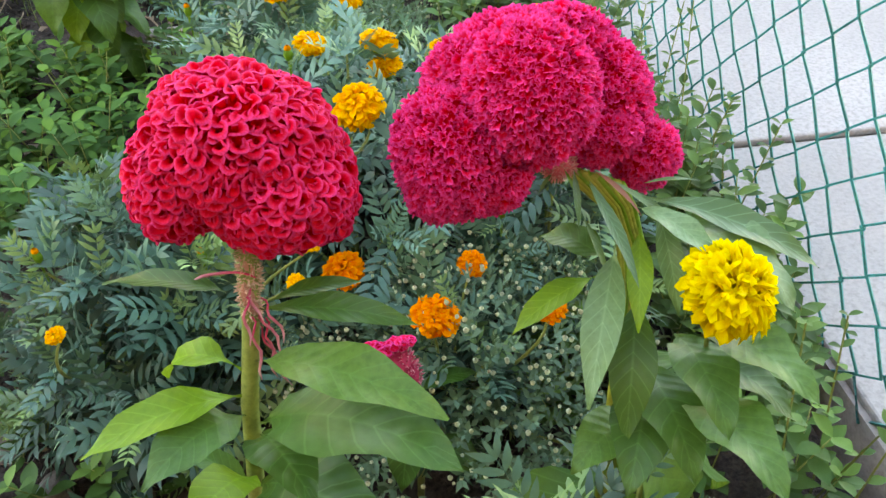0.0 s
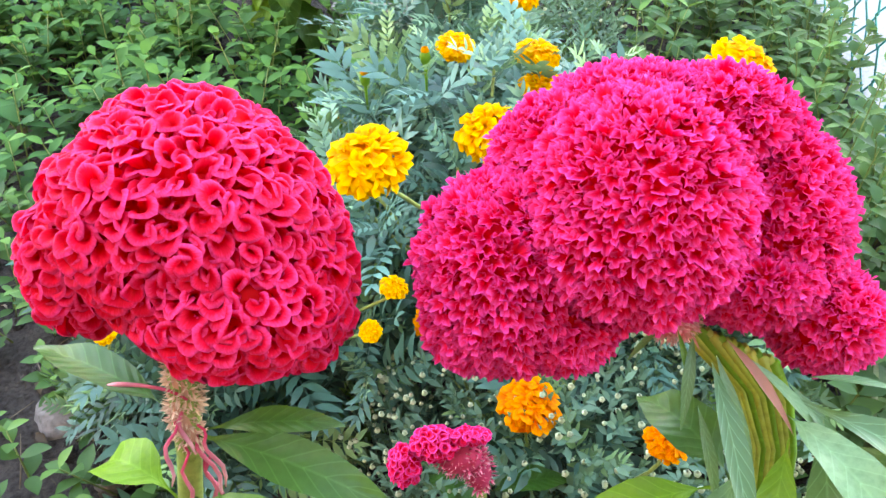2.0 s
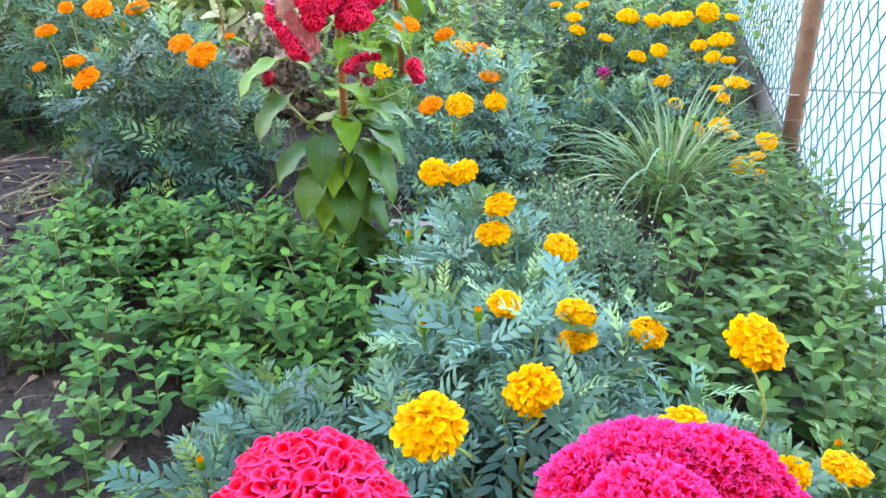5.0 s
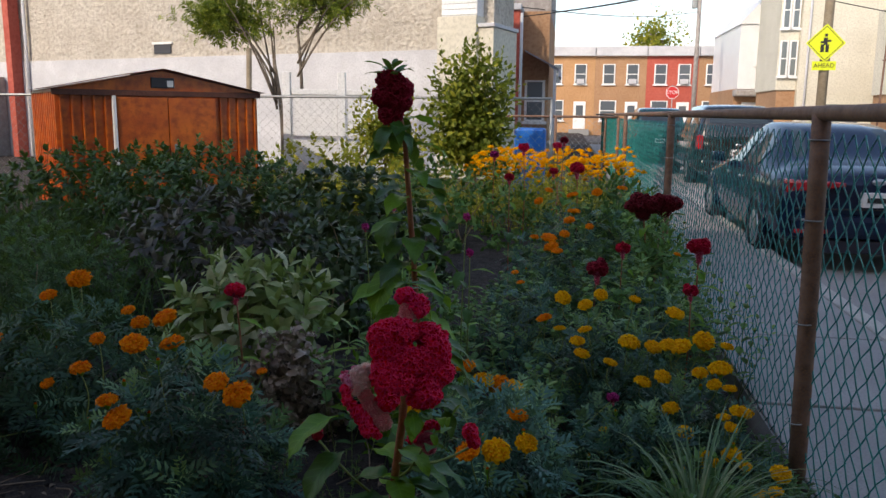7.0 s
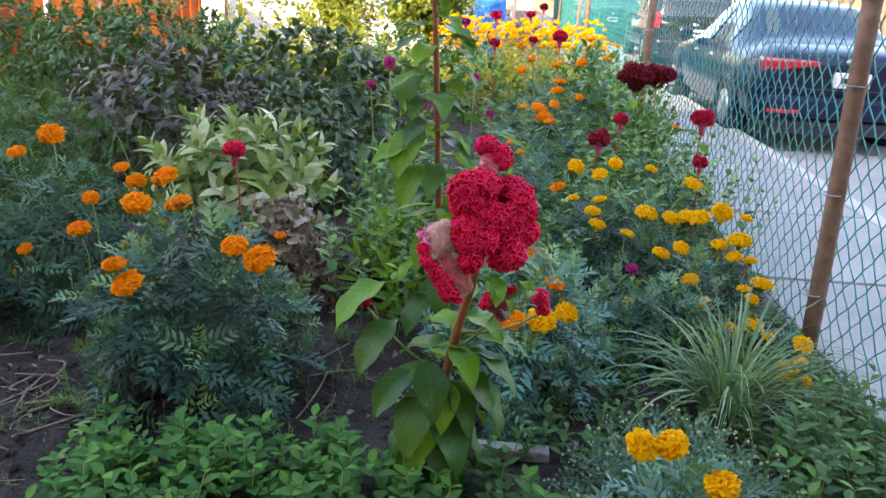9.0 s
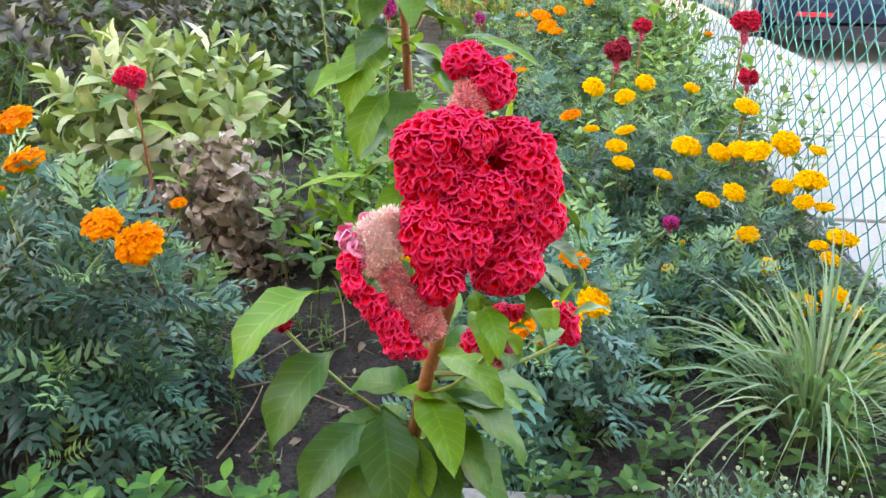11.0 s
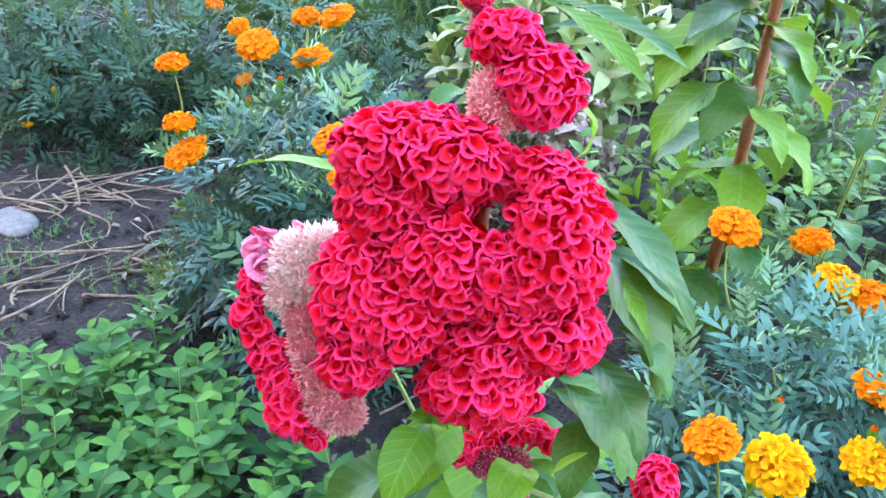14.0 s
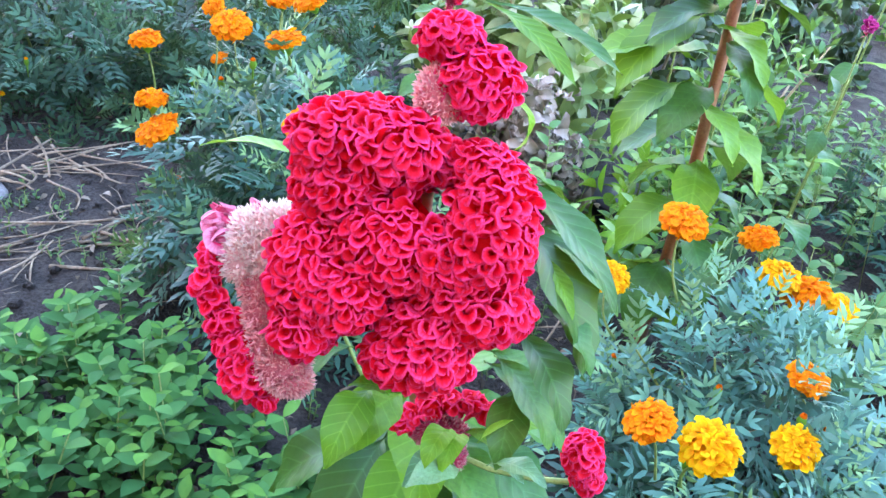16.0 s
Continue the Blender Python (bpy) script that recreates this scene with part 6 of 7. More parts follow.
LEAVES_M = (
    ((-0.494, 1.840, 0.859), (-0.474, 1.774, 0.829), 3, 1),
    ((-0.482, 1.845, 0.854), (-0.498, 1.815, 0.870), 3, 1),
    ((-0.441, 1.943, 0.900), (-0.369, 1.929, 0.843), 3, 0),
    ((-0.452, 1.939, 0.866), (-0.377, 1.932, 0.816), 3, 0),
    ((-0.491, 1.981, 1.004), (-0.450, 2.000, 0.986), 3, 0),
    ((-0.464, 1.978, 0.971), (-0.380, 1.995, 0.923), 0, 0),
    ((-0.443, 1.959, 0.963), (-0.395, 1.946, 0.933), 0, 1),
    ((-0.423, 1.951, 0.930), (-0.368, 1.949, 0.890), 1, 0),
    ((-0.427, 1.874, 0.832), (-0.411, 1.829, 0.834), 4, 1),
    ((-0.408, 1.868, 0.844), (-0.388, 1.879, 0.876), 2, 1),
    ((-0.435, 1.869, 0.834), (-0.421, 1.821, 0.836), 4, 1),
    ((-0.408, 1.854, 0.825), (-0.421, 1.804, 0.832), 3, 2),
    ((-0.392, 1.872, 0.832), (-0.345, 1.873, 0.843), 3, 2),
    ((-0.443, 1.974, 0.823), (-0.416, 1.924, 0.769), 3, 0),
    ((-0.507, 1.907, 0.845), (-0.496, 1.861, 0.810), 3, 1),
    ((-0.491, 1.958, 1.014), (-0.373, 1.970, 0.942), 0, 0),
    ((-0.482, 1.970, 0.980), (-0.376, 1.953, 0.882), 1, 0),
    ((-0.492, 1.959, 1.016), (-0.453, 2.000, 0.988), 1, 0),
    ((-0.492, 1.880, 0.830), (-0.484, 1.784, 0.814), 3, 1),
    ((-0.533, 1.957, 1.136), (-0.440, 1.948, 1.104), 2, 1),
    ((-0.547, 1.973, 1.133), (-0.447, 2.028, 1.098), 2, 0),
    ((-0.537, 1.966, 1.114), (-0.507, 2.018, 1.111), 2, 0),
    ((-0.493, 1.947, 1.080), (-0.483, 1.953, 1.038), 4, 1),
    ((-0.472, 1.959, 0.836), (-0.381, 1.968, 0.789), 3, 0),
    ((-0.465, 1.921, 0.778), (-0.448, 1.891, 0.758), 4, 1),
    ((-0.462, 1.934, 0.772), (-0.434, 1.940, 0.770), 4, 1),
    ((-0.460, 1.925, 0.738), (-0.461, 1.854, 0.763), 3, 2),
    ((-0.438, 1.946, 0.742), (-0.393, 1.937, 0.762), 3, 2),
    ((-0.467, 1.950, 0.857), (-0.397, 1.976, 0.817), 3, 0),
    ((-0.617, 1.872, 0.996), (-0.718, 1.836, 0.977), 2, 1),
    ((-0.446, 1.946, 0.770), (-0.411, 1.993, 0.775), 4, 1),
    ((-0.725, 2.079, 0.746), (-0.860, 2.008, 0.625), 3, 1),
    ((-0.697, 2.053, 0.667), (-0.793, 1.959, 0.535), 3, 0),
    ((-0.621, 2.034, 0.600), (-0.523, 2.014, 0.590), 3, 1),
    ((-0.562, 2.064, 0.616), (-0.394, 2.058, 0.575), 3, 0),
    ((-0.560, 2.074, 0.584), (-0.420, 2.024, 0.481), 3, 0),
    ((-0.646, 2.060, 0.558), (-0.610, 1.918, 0.451), 3, 0),
    ((-0.594, 2.065, 0.503), (-0.526, 1.968, 0.397), 3, 0),
    ((-0.644, 2.071, 0.468), (-0.672, 1.921, 0.347), 3, 0),
    ((-0.618, 2.082, 0.434), (-0.545, 1.917, 0.317), 3, 0),
    ((-0.658, 2.069, 0.525), (-0.757, 1.965, 0.424), 1, 0),
    ((-0.570, 2.075, 0.527), (-0.450, 2.007, 0.376), 1, 0),
)
for foot, tip, kind, lime in LEAVES_M:
    leaf_between(main, foot, tip, kind, ("celosia_leaf", "lime_leaf", "sheen_celosia_leaf")[lime])
for k in [k for k in range(44) if k not in (2, 4, 7, 12)]:
    leaf_on(main, STEM_M, 0.71 - 0.0125 * k, 137.5 * k, 16 - 1.5 * k, 0.155 + 0.0012 * k, 3 if k % 3 else 1, "lime_leaf" if k % 4 == 1 else "celosia_leaf")

# ---- left and right marigold bushes ----
marigold_plant((-1.45, 2.55, 0.12), (-1.45, 2.54, 0.72), (0.37, 0.30, 0.46),
               [(-1.491, 2.257, 0.613, 0.080), (-1.53, 2.27, 0.66, 0.059), (-1.661, 2.34, 0.732, 0.062), (-1.162, 2.39, 0.661, 0.085), (-1.24, 2.41, 0.69, 0.073), (-1.55, 2.47, 0.78, 0.078),
                (-1.45, 2.53, 0.77, 0.075), (-1.56, 2.69, 0.81, 0.080), (-1.65, 2.68, 0.79, 0.06), (-1.70, 2.69, 0.83, 0.045), (-1.74, 2.56, 0.76, 0.048), (-1.15, 2.56, 0.68, 0.035)],
               "orange_petal", "large bushy orange marigold with feathery blue-green leaves", n=100, leaves=8, size=1.22, tpls=PINNATE_MID, buds=10)
marigold_plant((-0.38, 2.75, 0.12), (-0.40, 2.70, 0.60), (0.31, 0.32, 0.45),
               [(-0.432, 2.378, 0.536, 0.068), (-0.349, 2.403, 0.534, 0.078), (-0.574, 2.668, 0.707, 0.075), (-0.265, 2.55, 0.50, 0.065), (-0.30, 2.66, 0.55, 0.065), (-0.44, 2.87, 0.59, 0.075), (-0.39, 2.89, 0.57, 0.075),
                (-0.33, 2.92, 0.56, 0.06), (-0.51, 2.92, 0.62, 0.065), (-0.66, 2.64, 0.56, 0.065)],
               ("orange_petal", "amber_petal"), "bushy orange marigold with blue-green leaves beside the cockscomb", leaf="pale_marigold_leaf", n=100, leaves=8, size=1.15, tpls=PINNATE_MID, buds=8)
marigold_plant((-2.35, 3.2, 0.12), (-2.35, 3.2, 0.70), (0.5, 0.5, 0.5), [(-2.22, 3.18, 0.82, 0.09), (-2.35, 3.15, 0.75, 0.065), (-2.5, 3.0, 0.60, 0.06), (-2.2, 2.9, 0.45, 0.05)],
               "orange_petal", "dark leafy marigold with a few orange flowers", leaf="deep_leaf", n=110, leaves=8, size=1.4, far=True)

marigold_plant((-3.1, 2.75, 0.12), (-3.0, 2.75, 0.62), (0.6, 0.45, 0.45), [(-2.9, 2.5, 0.30, 0.04), (-2.75, 2.45, 0.22, 0.035)], "amber_petal", "dark overgrown marigold with hardly any flowers", leaf="deep_leaf", n=110, leaves=8, size=1.5, far=True)

# ---- yellow marigolds by the fence ----
Y1 = [(0.12, 3.53, 0.57, 0.085), (0.04, 3.45, 0.50, 0.058), (0.22, 3.51, 0.56, 0.07), (0.28, 3.52, 0.57, 0.065), (0.33, 3.51, 0.57, 0.09), (0.43, 3.54, 0.59, 0.084), (0.48, 3.42, 0.51, 0.09),
      (0.40, 3.41, 0.49, 0.06), (0.17, 3.37, 0.45, 0.068), (0.25, 3.39, 0.47, 0.064), (0.27, 3.27, 0.38, 0.066), (0.32, 3.18, 0.32, 0.06), (0.45, 3.36, 0.46, 0.054), (0.51, 3.35, 0.45, 0.054), (0.52, 3.51, 0.58, 0.051)]
Y2 = [(0.54, 3.25, 0.39, 0.079), (0.47, 3.24, 0.37, 0.052), (0.49, 3.19, 0.35, 0.052), (0.39, 3.07, 0.26, 0.075), (0.48, 3.09, 0.28, 0.071), (0.52, 3.04, 0.26, 0.046), (0.64, 3.02, 0.25, 0.07), (0.55, 2.90, 0.20, 0.075), (0.61, 2.88, 0.17, 0.056), (0.60, 2.92, 0.23, 0.048)]
Y3 = [(-0.17, 3.71, 0.71, 0.069), (-0.07, 3.68, 0.69, 0.063), (0.00, 3.72, 0.73, 0.059), (-0.10, 3.54, 0.56, 0.062), (-0.08, 3.49, 0.52, 0.066), (-0.07, 3.59, 0.60, 0.057), (0.15, 3.70, 0.72, 0.049), (0.32, 3.64, 0.68, 0.072), (-0.18, 3.59, 0.60, 0.048)]
marigold_plant((0.28, 3.5, 0.12), (0.28, 3.48, 0.48), (0.32, 0.30, 0.38), Y1, "yellow_petal", "spreading yellow marigold with many flowers by the fence", n=120, leaves=6, size=1.25, far=True)
marigold_plant((0.45, 3.15, 0.12), (0.45, 3.18, 0.29), (0.25, 0.24, 0.2), Y2, "yellow_petal", "low yellow marigold at the foot of the fence post", n=60, leaves=6, size=1.2, far=True)
marigold_plant((0.0, 3.75, 0.12), (0.02, 3.75, 0.62), (0.35, 0.30, 0.45), Y3, "yellow_petal", "tall yellow marigold behind the others", n=100, leaves=6, size=1.25, far=True)
marigold_plant((0.1, 3.1, 0.12), (0.1, 3.12, 0.40), (0.30, 0.28, 0.30), [(0.0, 3.05, 0.36, 0.03)], "yellow_petal", "dark leafy marigold with hardly any flowers", n=100, leaves=7, size=1.25, buds=3, far=True)

# ---- far orange marigolds ----
O1 = [(-0.40, 4.33, 0.64, 0.041), (-0.45, 4.60, 0.64, 0.043), (-0.25, 3.60, 0.64, 0.062), (-0.22, 5.08, 0.69, 0.068), (-0.26, 5.18, 0.70, 0.09), (-0.28, 5.42, 0.72, 0.10), (-0.18, 5.48, 0.74, 0.066), (-0.38, 5.42, 0.72, 0.058)]
O2 = [(-0.13, 6.44, 0.91, 0.085), (-0.12, 6.03, 0.83, 0.088), (-0.15, 5.82, 0.79, 0.078), (-0.01, 5.66, 0.77, 0.053), (0.26, 6.57, 0.96, 0.078), (-0.32, 6.57, 0.93, 0.061), (0.06, 6.50, 0.93, 0.077), (-0.39, 6.30, 0.87, 0.067), (0.49, 4.94, 0.72, 0.039)]
marigold_plant((-0.3, 4.5, 0.13), (-0.30, 4.5, 0.56), (0.35, 0.5, 0.42), O1[:3], "orange_petal", "orange marigold in the middle of the bed", n=80, leaves=6, size=1.4, far=True)
marigold_plant((-0.25, 5.3, 0.13), (-0.22, 5.3, 0.66), (0.45, 0.5, 0.5), O1[3:], "orange_petal", "orange marigold in the middle of the bed", n=80, leaves=6, size=1.4, far=True)
marigold_plant((-0.05, 6.2, 0.13), (-0.05, 6.2, 0.84), (0.6, 0.6, 0.6), O2, "orange_petal", "tall orange marigold towards the far bed", n=110, leaves=6, far=True, size=1.5)
marigold_plant((0.35, 4.6, 0.13), (0.32, 4.5, 0.62), (0.32, 0.5, 0.48), [], "orange_petal", "leafy marigold beside the fence", n=80, leaves=6, size=1.4, far=True, buds=3)


# ---- other cockscombs ----
def cockscomb(base, head, diam, mat, label, seed, pale=True, leaves=12, leaf=0.17, flat=1.15, ruffle_size=None):
    """A single-headed cockscomb with its stem, bristly neck and leaves."""
    b, h = np.asarray(base, float), np.asarray(head, float)
    g = np.random.default_rng(seed)
    th = thing("cockscomb", label, "cockscomb", "cockscombs", at=b)
    r = diam / 2
    T = turned(10, -20)
    lob = [(*(h + g.uniform(-0.5, 0.5, 3) * r * np.array([1, 0.6, 0.7])), r * g.uniform(0.3, 0.5), r * 0.4, r * g.uniform(0.25, 0.5) * flat) for _ in range(4)]
    lob += [(*h, r * 0.7, r * 0.5, r * 0.45 * flat), (*(h + np.array([-0.45 * r, 0, -0.1 * r])), r * 0.5, r * 0.5, r * 0.5 * flat), (*(h + np.array([0.45 * r, 0.02 * r, -0.15 * r])), r * 0.5, r * 0.5, r * 0.55 * flat)]
    tagged(part("crest", local(b, crest(lob, T, ruffle_size or max(0.010, diam * 0.13), seed, 0.6)), mat, th), kind="stuff")
    tagged(part("neck", local(b, fuzz([(*(h - np.array([0, 0, 0.45 * r])), r * 0.42, r * 0.34, r * 0.5)] + ([(*(h - np.array([0, 0, 1.0 * r])), r * 0.24, r * 0.2, r * 0.7)] if flat > 1 else []), T, 0.009, seed)), "pink_fuzz" if pale else mat, th), kind="stuff")
    st = bend(b, h - np.array([0, 0, 0.5 * r]), 0.02, 6, (g.uniform(-1, 1), g.uniform(-1, 1), 0))
    thick = min(0.008, 0.0025 + 0.035 * diam)
    part("stem", local(b, tube(st, np.linspace(thick, thick * 0.55, 6), 7)), "red_stem" if diam > 0.06 else "green_stem", th)
    for k in range(leaves):
        s = 0.35 + 0.55 * k / max(1, leaves - 1)
        p = b + (h - b) * s
        celosia_leaf(th, p, k * 137.5 + g.uniform(-20, 20), g.uniform(-25, 15), leaf * g.uniform(0.8, 1.2) * (1.1 - 0.4 * s), (0, 1, 2)[k % 3], "lime_leaf" if k % 3 == 0 else "celosia_leaf")
    return th


cockscomb((-1.46, 3.08, 0.13), (-1.463, 3.072, 0.835), 0.082, "main_crest", "small crimson cockscomb before the peony", 31, leaves=8)
cockscomb((0.56, 4.66, 0.13), (0.565, 4.64, 0.83), 0.13, "dark_crest", "dark red cockscomb by the fence", 32)
cockscomb((0.17, 4.95, 0.13), (0.17, 4.90, 0.76), 0.09, "dark_crest", "small dark red cockscomb among marigolds", 33)
cockscomb((0.02, 4.55, 0.13), (0.01, 4.50, 0.71), 0.12, "maroon_crest", "dark maroon cockscomb among marigolds", 34)
cockscomb((0.45, 4.15, 0.13), (0.45, 4.10, 0.69), 0.075, "dark_crest", "small dark red cockscomb leaning on the fence", 35)
cockscomb((0.40, 5.7, 0.13), (0.34, 5.60, 0.95), 0.25, "dried_crest", "large drying maroon cockscomb beside the fence", 36, ruffle_size=0.022, leaves=16, leaf=0.22, flat=0.7, pale=False)
cockscomb((0.50, 5.75, 0.13), (0.48, 5.62, 0.97), 0.24, "dried_crest", "large drying maroon cockscomb beside the fence", 37, ruffle_size=0.022, leaves=16, leaf=0.22, flat=0.7, pale=False)
cockscomb((-0.60, 6.05, 0.13), (-0.60, 6.0, 1.08), 0.079, "dark_crest", "small red cockscomb in the far bed", 38)
cockscomb((-0.10, 6.85, 0.13), (-0.10, 6.80, 1.11), 0.125, "dark_crest", "dark red cockscomb in the far bed", 39)
cockscomb((-0.22, 7.55, 0.13), (-0.22, 7.50, 1.31), 0.08, "maroon_crest", "tall dark cockscomb in the far bed", 40)
cockscomb((-0.07, 6.85, 0.13), (-0.30, 7.2, 1.05), 0.08, "dark_crest", "red cockscomb in the far bed", 41)
for k, (x, y, z, dmt) in enumerate(((-0.82, 3.40, 0.99, 0.05), (-1.04, 3.50, 1.04, 0.032), (-1.07, 4.20, 1.07, 0.06), (-0.63, 3.80, 1.06, 0.034), (-0.55, 3.30, 0.98, 0.03))):
    cockscomb((x * 0.9 - 0.09, y + 0.05, 0.13), (x, y, z), dmt, "purple_crest", "purple plume cockscomb with thin stem", 50 + k, leaves=7, leaf=0.14, flat=1.6, ruffle_size=0.009)
cockscomb((-0.25, 3.2, 0.13), (0.045, 3.28, 0.41), 0.05, "purple_crest", "fallen purple cockscomb on a long bent stem", 58, leaves=3, leaf=0.09, flat=1.2, ruffle_size=0.009)

# tall cockscomb with a dark head
tall = thing("cockscomb", "very tall cockscomb with a dark red head and large leaves", "cockscomb", "cockscombs", at=(-0.70, 3.02, 0.13))
STEM_T = [(-0.70, 3.02, 0.12), (-0.70, 3.01, 0.60), (-0.722, 2.99, 1.0), (-0.743, 2.926, 1.45), (-0.76, 2.89, 1.567)]
part("stem", local(tall.location, tube(STEM_T, [0.014, 0.013, 0.011, 0.009, 0.007], 9)), "red_stem", tall, "reddish stem")
tagged(part("crest", local(tall.location, crest([(-0.787, 2.890, 1.646, 0.048, 0.040, 0.035), (-0.743, 2.890, 1.615, 0.040, 0.040, 0.035), (-0.804, 2.882, 1.593, 0.044, 0.044, 0.040), (-0.747, 2.882, 1.571, 0.040, 0.040, 0.031), (-0.782, 2.882, 1.531, 0.044, 0.035, 0.040)], turned(10, -5), 0.0125, 21, 0.6)), "maroon_crest", tall, "dark red head"), kind="stuff")
LEAVES_T = (
    ((-0.766, 3.058, 1.177), (-0.834, 2.950, 1.011), 3, 0),
    ((-0.741, 3.066, 1.194), (-0.602, 2.976, 1.180), 3, 0),
    ((-0.756, 3.048, 1.143), (-0.702, 2.968, 1.040), 0, 0),
    ((-0.771, 3.022, 1.074), (-0.801, 2.899, 0.993), 1, 0),
    ((-0.756, 2.988, 0.972), (-0.835, 2.831, 0.803), 3, 1),
    ((-0.761, 3.083, 1.245), (-0.879, 3.015, 1.202), 3, 0),
    ((-0.735, 3.025, 1.075), (-0.630, 2.996, 0.976), 1, 0),
    ((-0.751, 2.958, 0.887), (-0.924, 2.842, 0.849), 1, 1),
    ((-0.755, 3.101, 1.296), (-0.612, 2.983, 1.204), 3, 0),
    ((-0.746, 2.982, 0.955), (-0.597, 2.918, 0.883), 1, 1),
    ((-0.741, 2.947, 0.854), (-0.817, 2.839, 0.692), 3, 1),
    ((-0.721, 2.936, 0.819), (-0.590, 2.872, 0.749), 1, 1),
)
for foot, tip, kind, lime in LEAVES_T:
    leaf_between(tall, foot, tip, kind, "lime_leaf" if lime else "celosia_leaf")
for k in range(40):
    leaf_on(tall, STEM_T, 1.50 - 0.030 * k, 137.5 * k + 40, 12 - 1.1 * k, 0.165 + 0.0016 * k, (3, 1, 3)[k % 3], "lime_leaf" if k % 3 == 0 else "celosia_leaf")
for k in range(9):
    celosia_leaf(tall, (-0.769, 2.89, 1.523 - 0.007 * k), 137.5 * k + 20, -30 - 4 * (k % 3), 0.13 + 0.018 * (k % 3), (3, 0)[k % 2])
for k in range(11):
    celosia_leaf(tall, (-0.778, 2.89, 1.68 - 0.004 * k), 137.5 * k, 30 - 5 * (k % 4), 0.09 + 0.013 * (k % 3), (2, 0)[k % 2])


# ---- shrubs ----
def shrub(base, top, radii, n, per, tpls, mat, label, step, size, name="shrub", low=-0.3, category="shrub", stems=6, lift=0.5):
    base = np.asarray(base, float)
    th = thing(name, label, category, at=base)
    fol, tips = dome_bush(np.array(top) - np.array([0, 0, radii[2]]), radii, n, per, tpls, step, size, low, lift=lift)
    tagged(part("foliage", local(base, fol), mat, th), kind="stuff")
    for i in range(stems):
        t = tips[i * n // stems]
        part("stem", local(base, tube([base, base + (t - base) * np.array([0.4, 0.4, 0.6]), t], [0.009, 0.006, 0.003], 5)), "tan_stem", th)
    return th


LONG_LEAF = [leaf_tpl(0.11, 0.034, 0.7, 0.2, 6, 3), leaf_tpl(0.10, 0.03, 0.3, 0.25, 6, 3), leaf_tpl(0.12, 0.036, 1.1, 0.2, 6, 3)]
OVATE = [leaf_tpl(0.07, 0.042, 0.7, 0.2, 5, 3), leaf_tpl(0.06, 0.036, 0.2, 0.3, 5, 3), leaf_tpl(0.075, 0.04, 1.0, 0.2, 5, 3)]
CURLED = [leaf_tpl(0.07, 0.035, 2.4, 0.7, 6, 3, 0.1), leaf_tpl(0.06, 0.03, 1.8, 0.9, 6, 3, 0.15, twist=1.0), leaf_tpl(0.08, 0.035, 2.8, 0.5, 6, 3, 0.1, twist=-0.8)]
PEONY = [leaf_tpl(0.11, 0.044, 0.9, 0.15, 6, 3), leaf_tpl(0.10, 0.038, 0.5, 0.2, 6, 3), leaf_tpl(0.12, 0.046, 1.2, 0.15, 6, 3)]
shrub((-1.72, 3.85, 0.13), (-1.72, 3.82, 0.86), (0.46, 0.36, 0.42), 85, 8, PEONY, "peony_leaf", "pale yellow-green peony bush fading in autumn", 0.02, 1.25, "peony_bush", -0.2, "peony")
shrub((-1.36, 3.42, 0.13), (-1.36, 3.38, 0.60), (0.27, 0.22, 0.42), 150, 8, CURLED, "dead_leaf", "withered brown plant with curled dry leaves", 0.02, 0.95, "dried_plant", -0.8, "dried plant", lift=-0.5)
shrub((-1.65, 4.9, 0.13), (-1.65, 4.8, 0.92), (0.42, 0.40, 0.65), 120, 9, OVATE, "dark_leaf", "dense dark green shrub with broad leaves", 0.012, 1.2, lift=0.15)
shrub((-2.8, 5.6, 0.13), (-2.8, 5.6, 0.98), (0.95, 0.8, 0.8), 230, 9, OVATE, "purple_leaf", "wide dark purple-brown shrub", 0.012, 1.5, lift=0.15)
shrub((-2.0, 6.6, 0.13), (-2.0, 6.6, 1.08), (0.85, 0.6, 0.85), 200, 9, OVATE, "dark_leaf", "dark green shrub in the far bed", 0.012, 1.7, lift=0.15)
shrub((-3.8, 7.6, 0.13), (-3.8, 7.6, 1.19), (1.5, 0.9, 0.98), 560, 9, OVATE, "hedge_leaf", "long dark hedge-like shrub before the shed", 0.014, 1.25, lift=0.15)
shrub((-5.6, 8.6, 0.13), (-5.6, 8.6, 1.16), (1.7, 1.0, 0.98), 440, 9, OVATE, "rough_leaf", "overgrown green shrub before the shed", 0.014, 1.5, lift=0.15)
shrub((-4.9, 9.7, 0.13), (-4.9, 9.7, 1.22), (1.7, 0.5, 1.0), 260, 9, LEAFLET, "rough_leaf", "ragged green weeds along the shed front", 0.014, 1.9, lift=0.15)
shrub((-1.3, 8.6, 0.13), (-1.4, 8.6, 1.05), (1.1, 0.8, 0.8), 200, 9, LEAFLET, "far_leaf", "leafy green shrub in the sunlit far bed", 0.016, 2.0, lift=0.15)
shrub((-3.2, 10.2, 0.13), (-3.2, 10.2, 1.25), (1.4, 0.8, 0.9), 200, 9, LEAFLET, "tree_leaf", "sunlit yellow-green bushes before the gate", 0.016, 2.2, lift=0.15)
shrub((-1.0, 4.4, 0.13), (-1.0, 4.3, 0.78), (0.30, 0.4, 0.55), 80, 9, LONG_LEAF, "far_leaf", "leafy green weed clump behind the tall cockscomb", 0.02, 0.8)
shrub((-0.92, 3.35, 0.13), (-0.92, 3.4, 0.62), (0.24, 0.24, 0.46), 40, 8, LONG_LEAF, "lime_leaf", "light green leafy clump at the tall cockscomb", 0.02, 0.9)


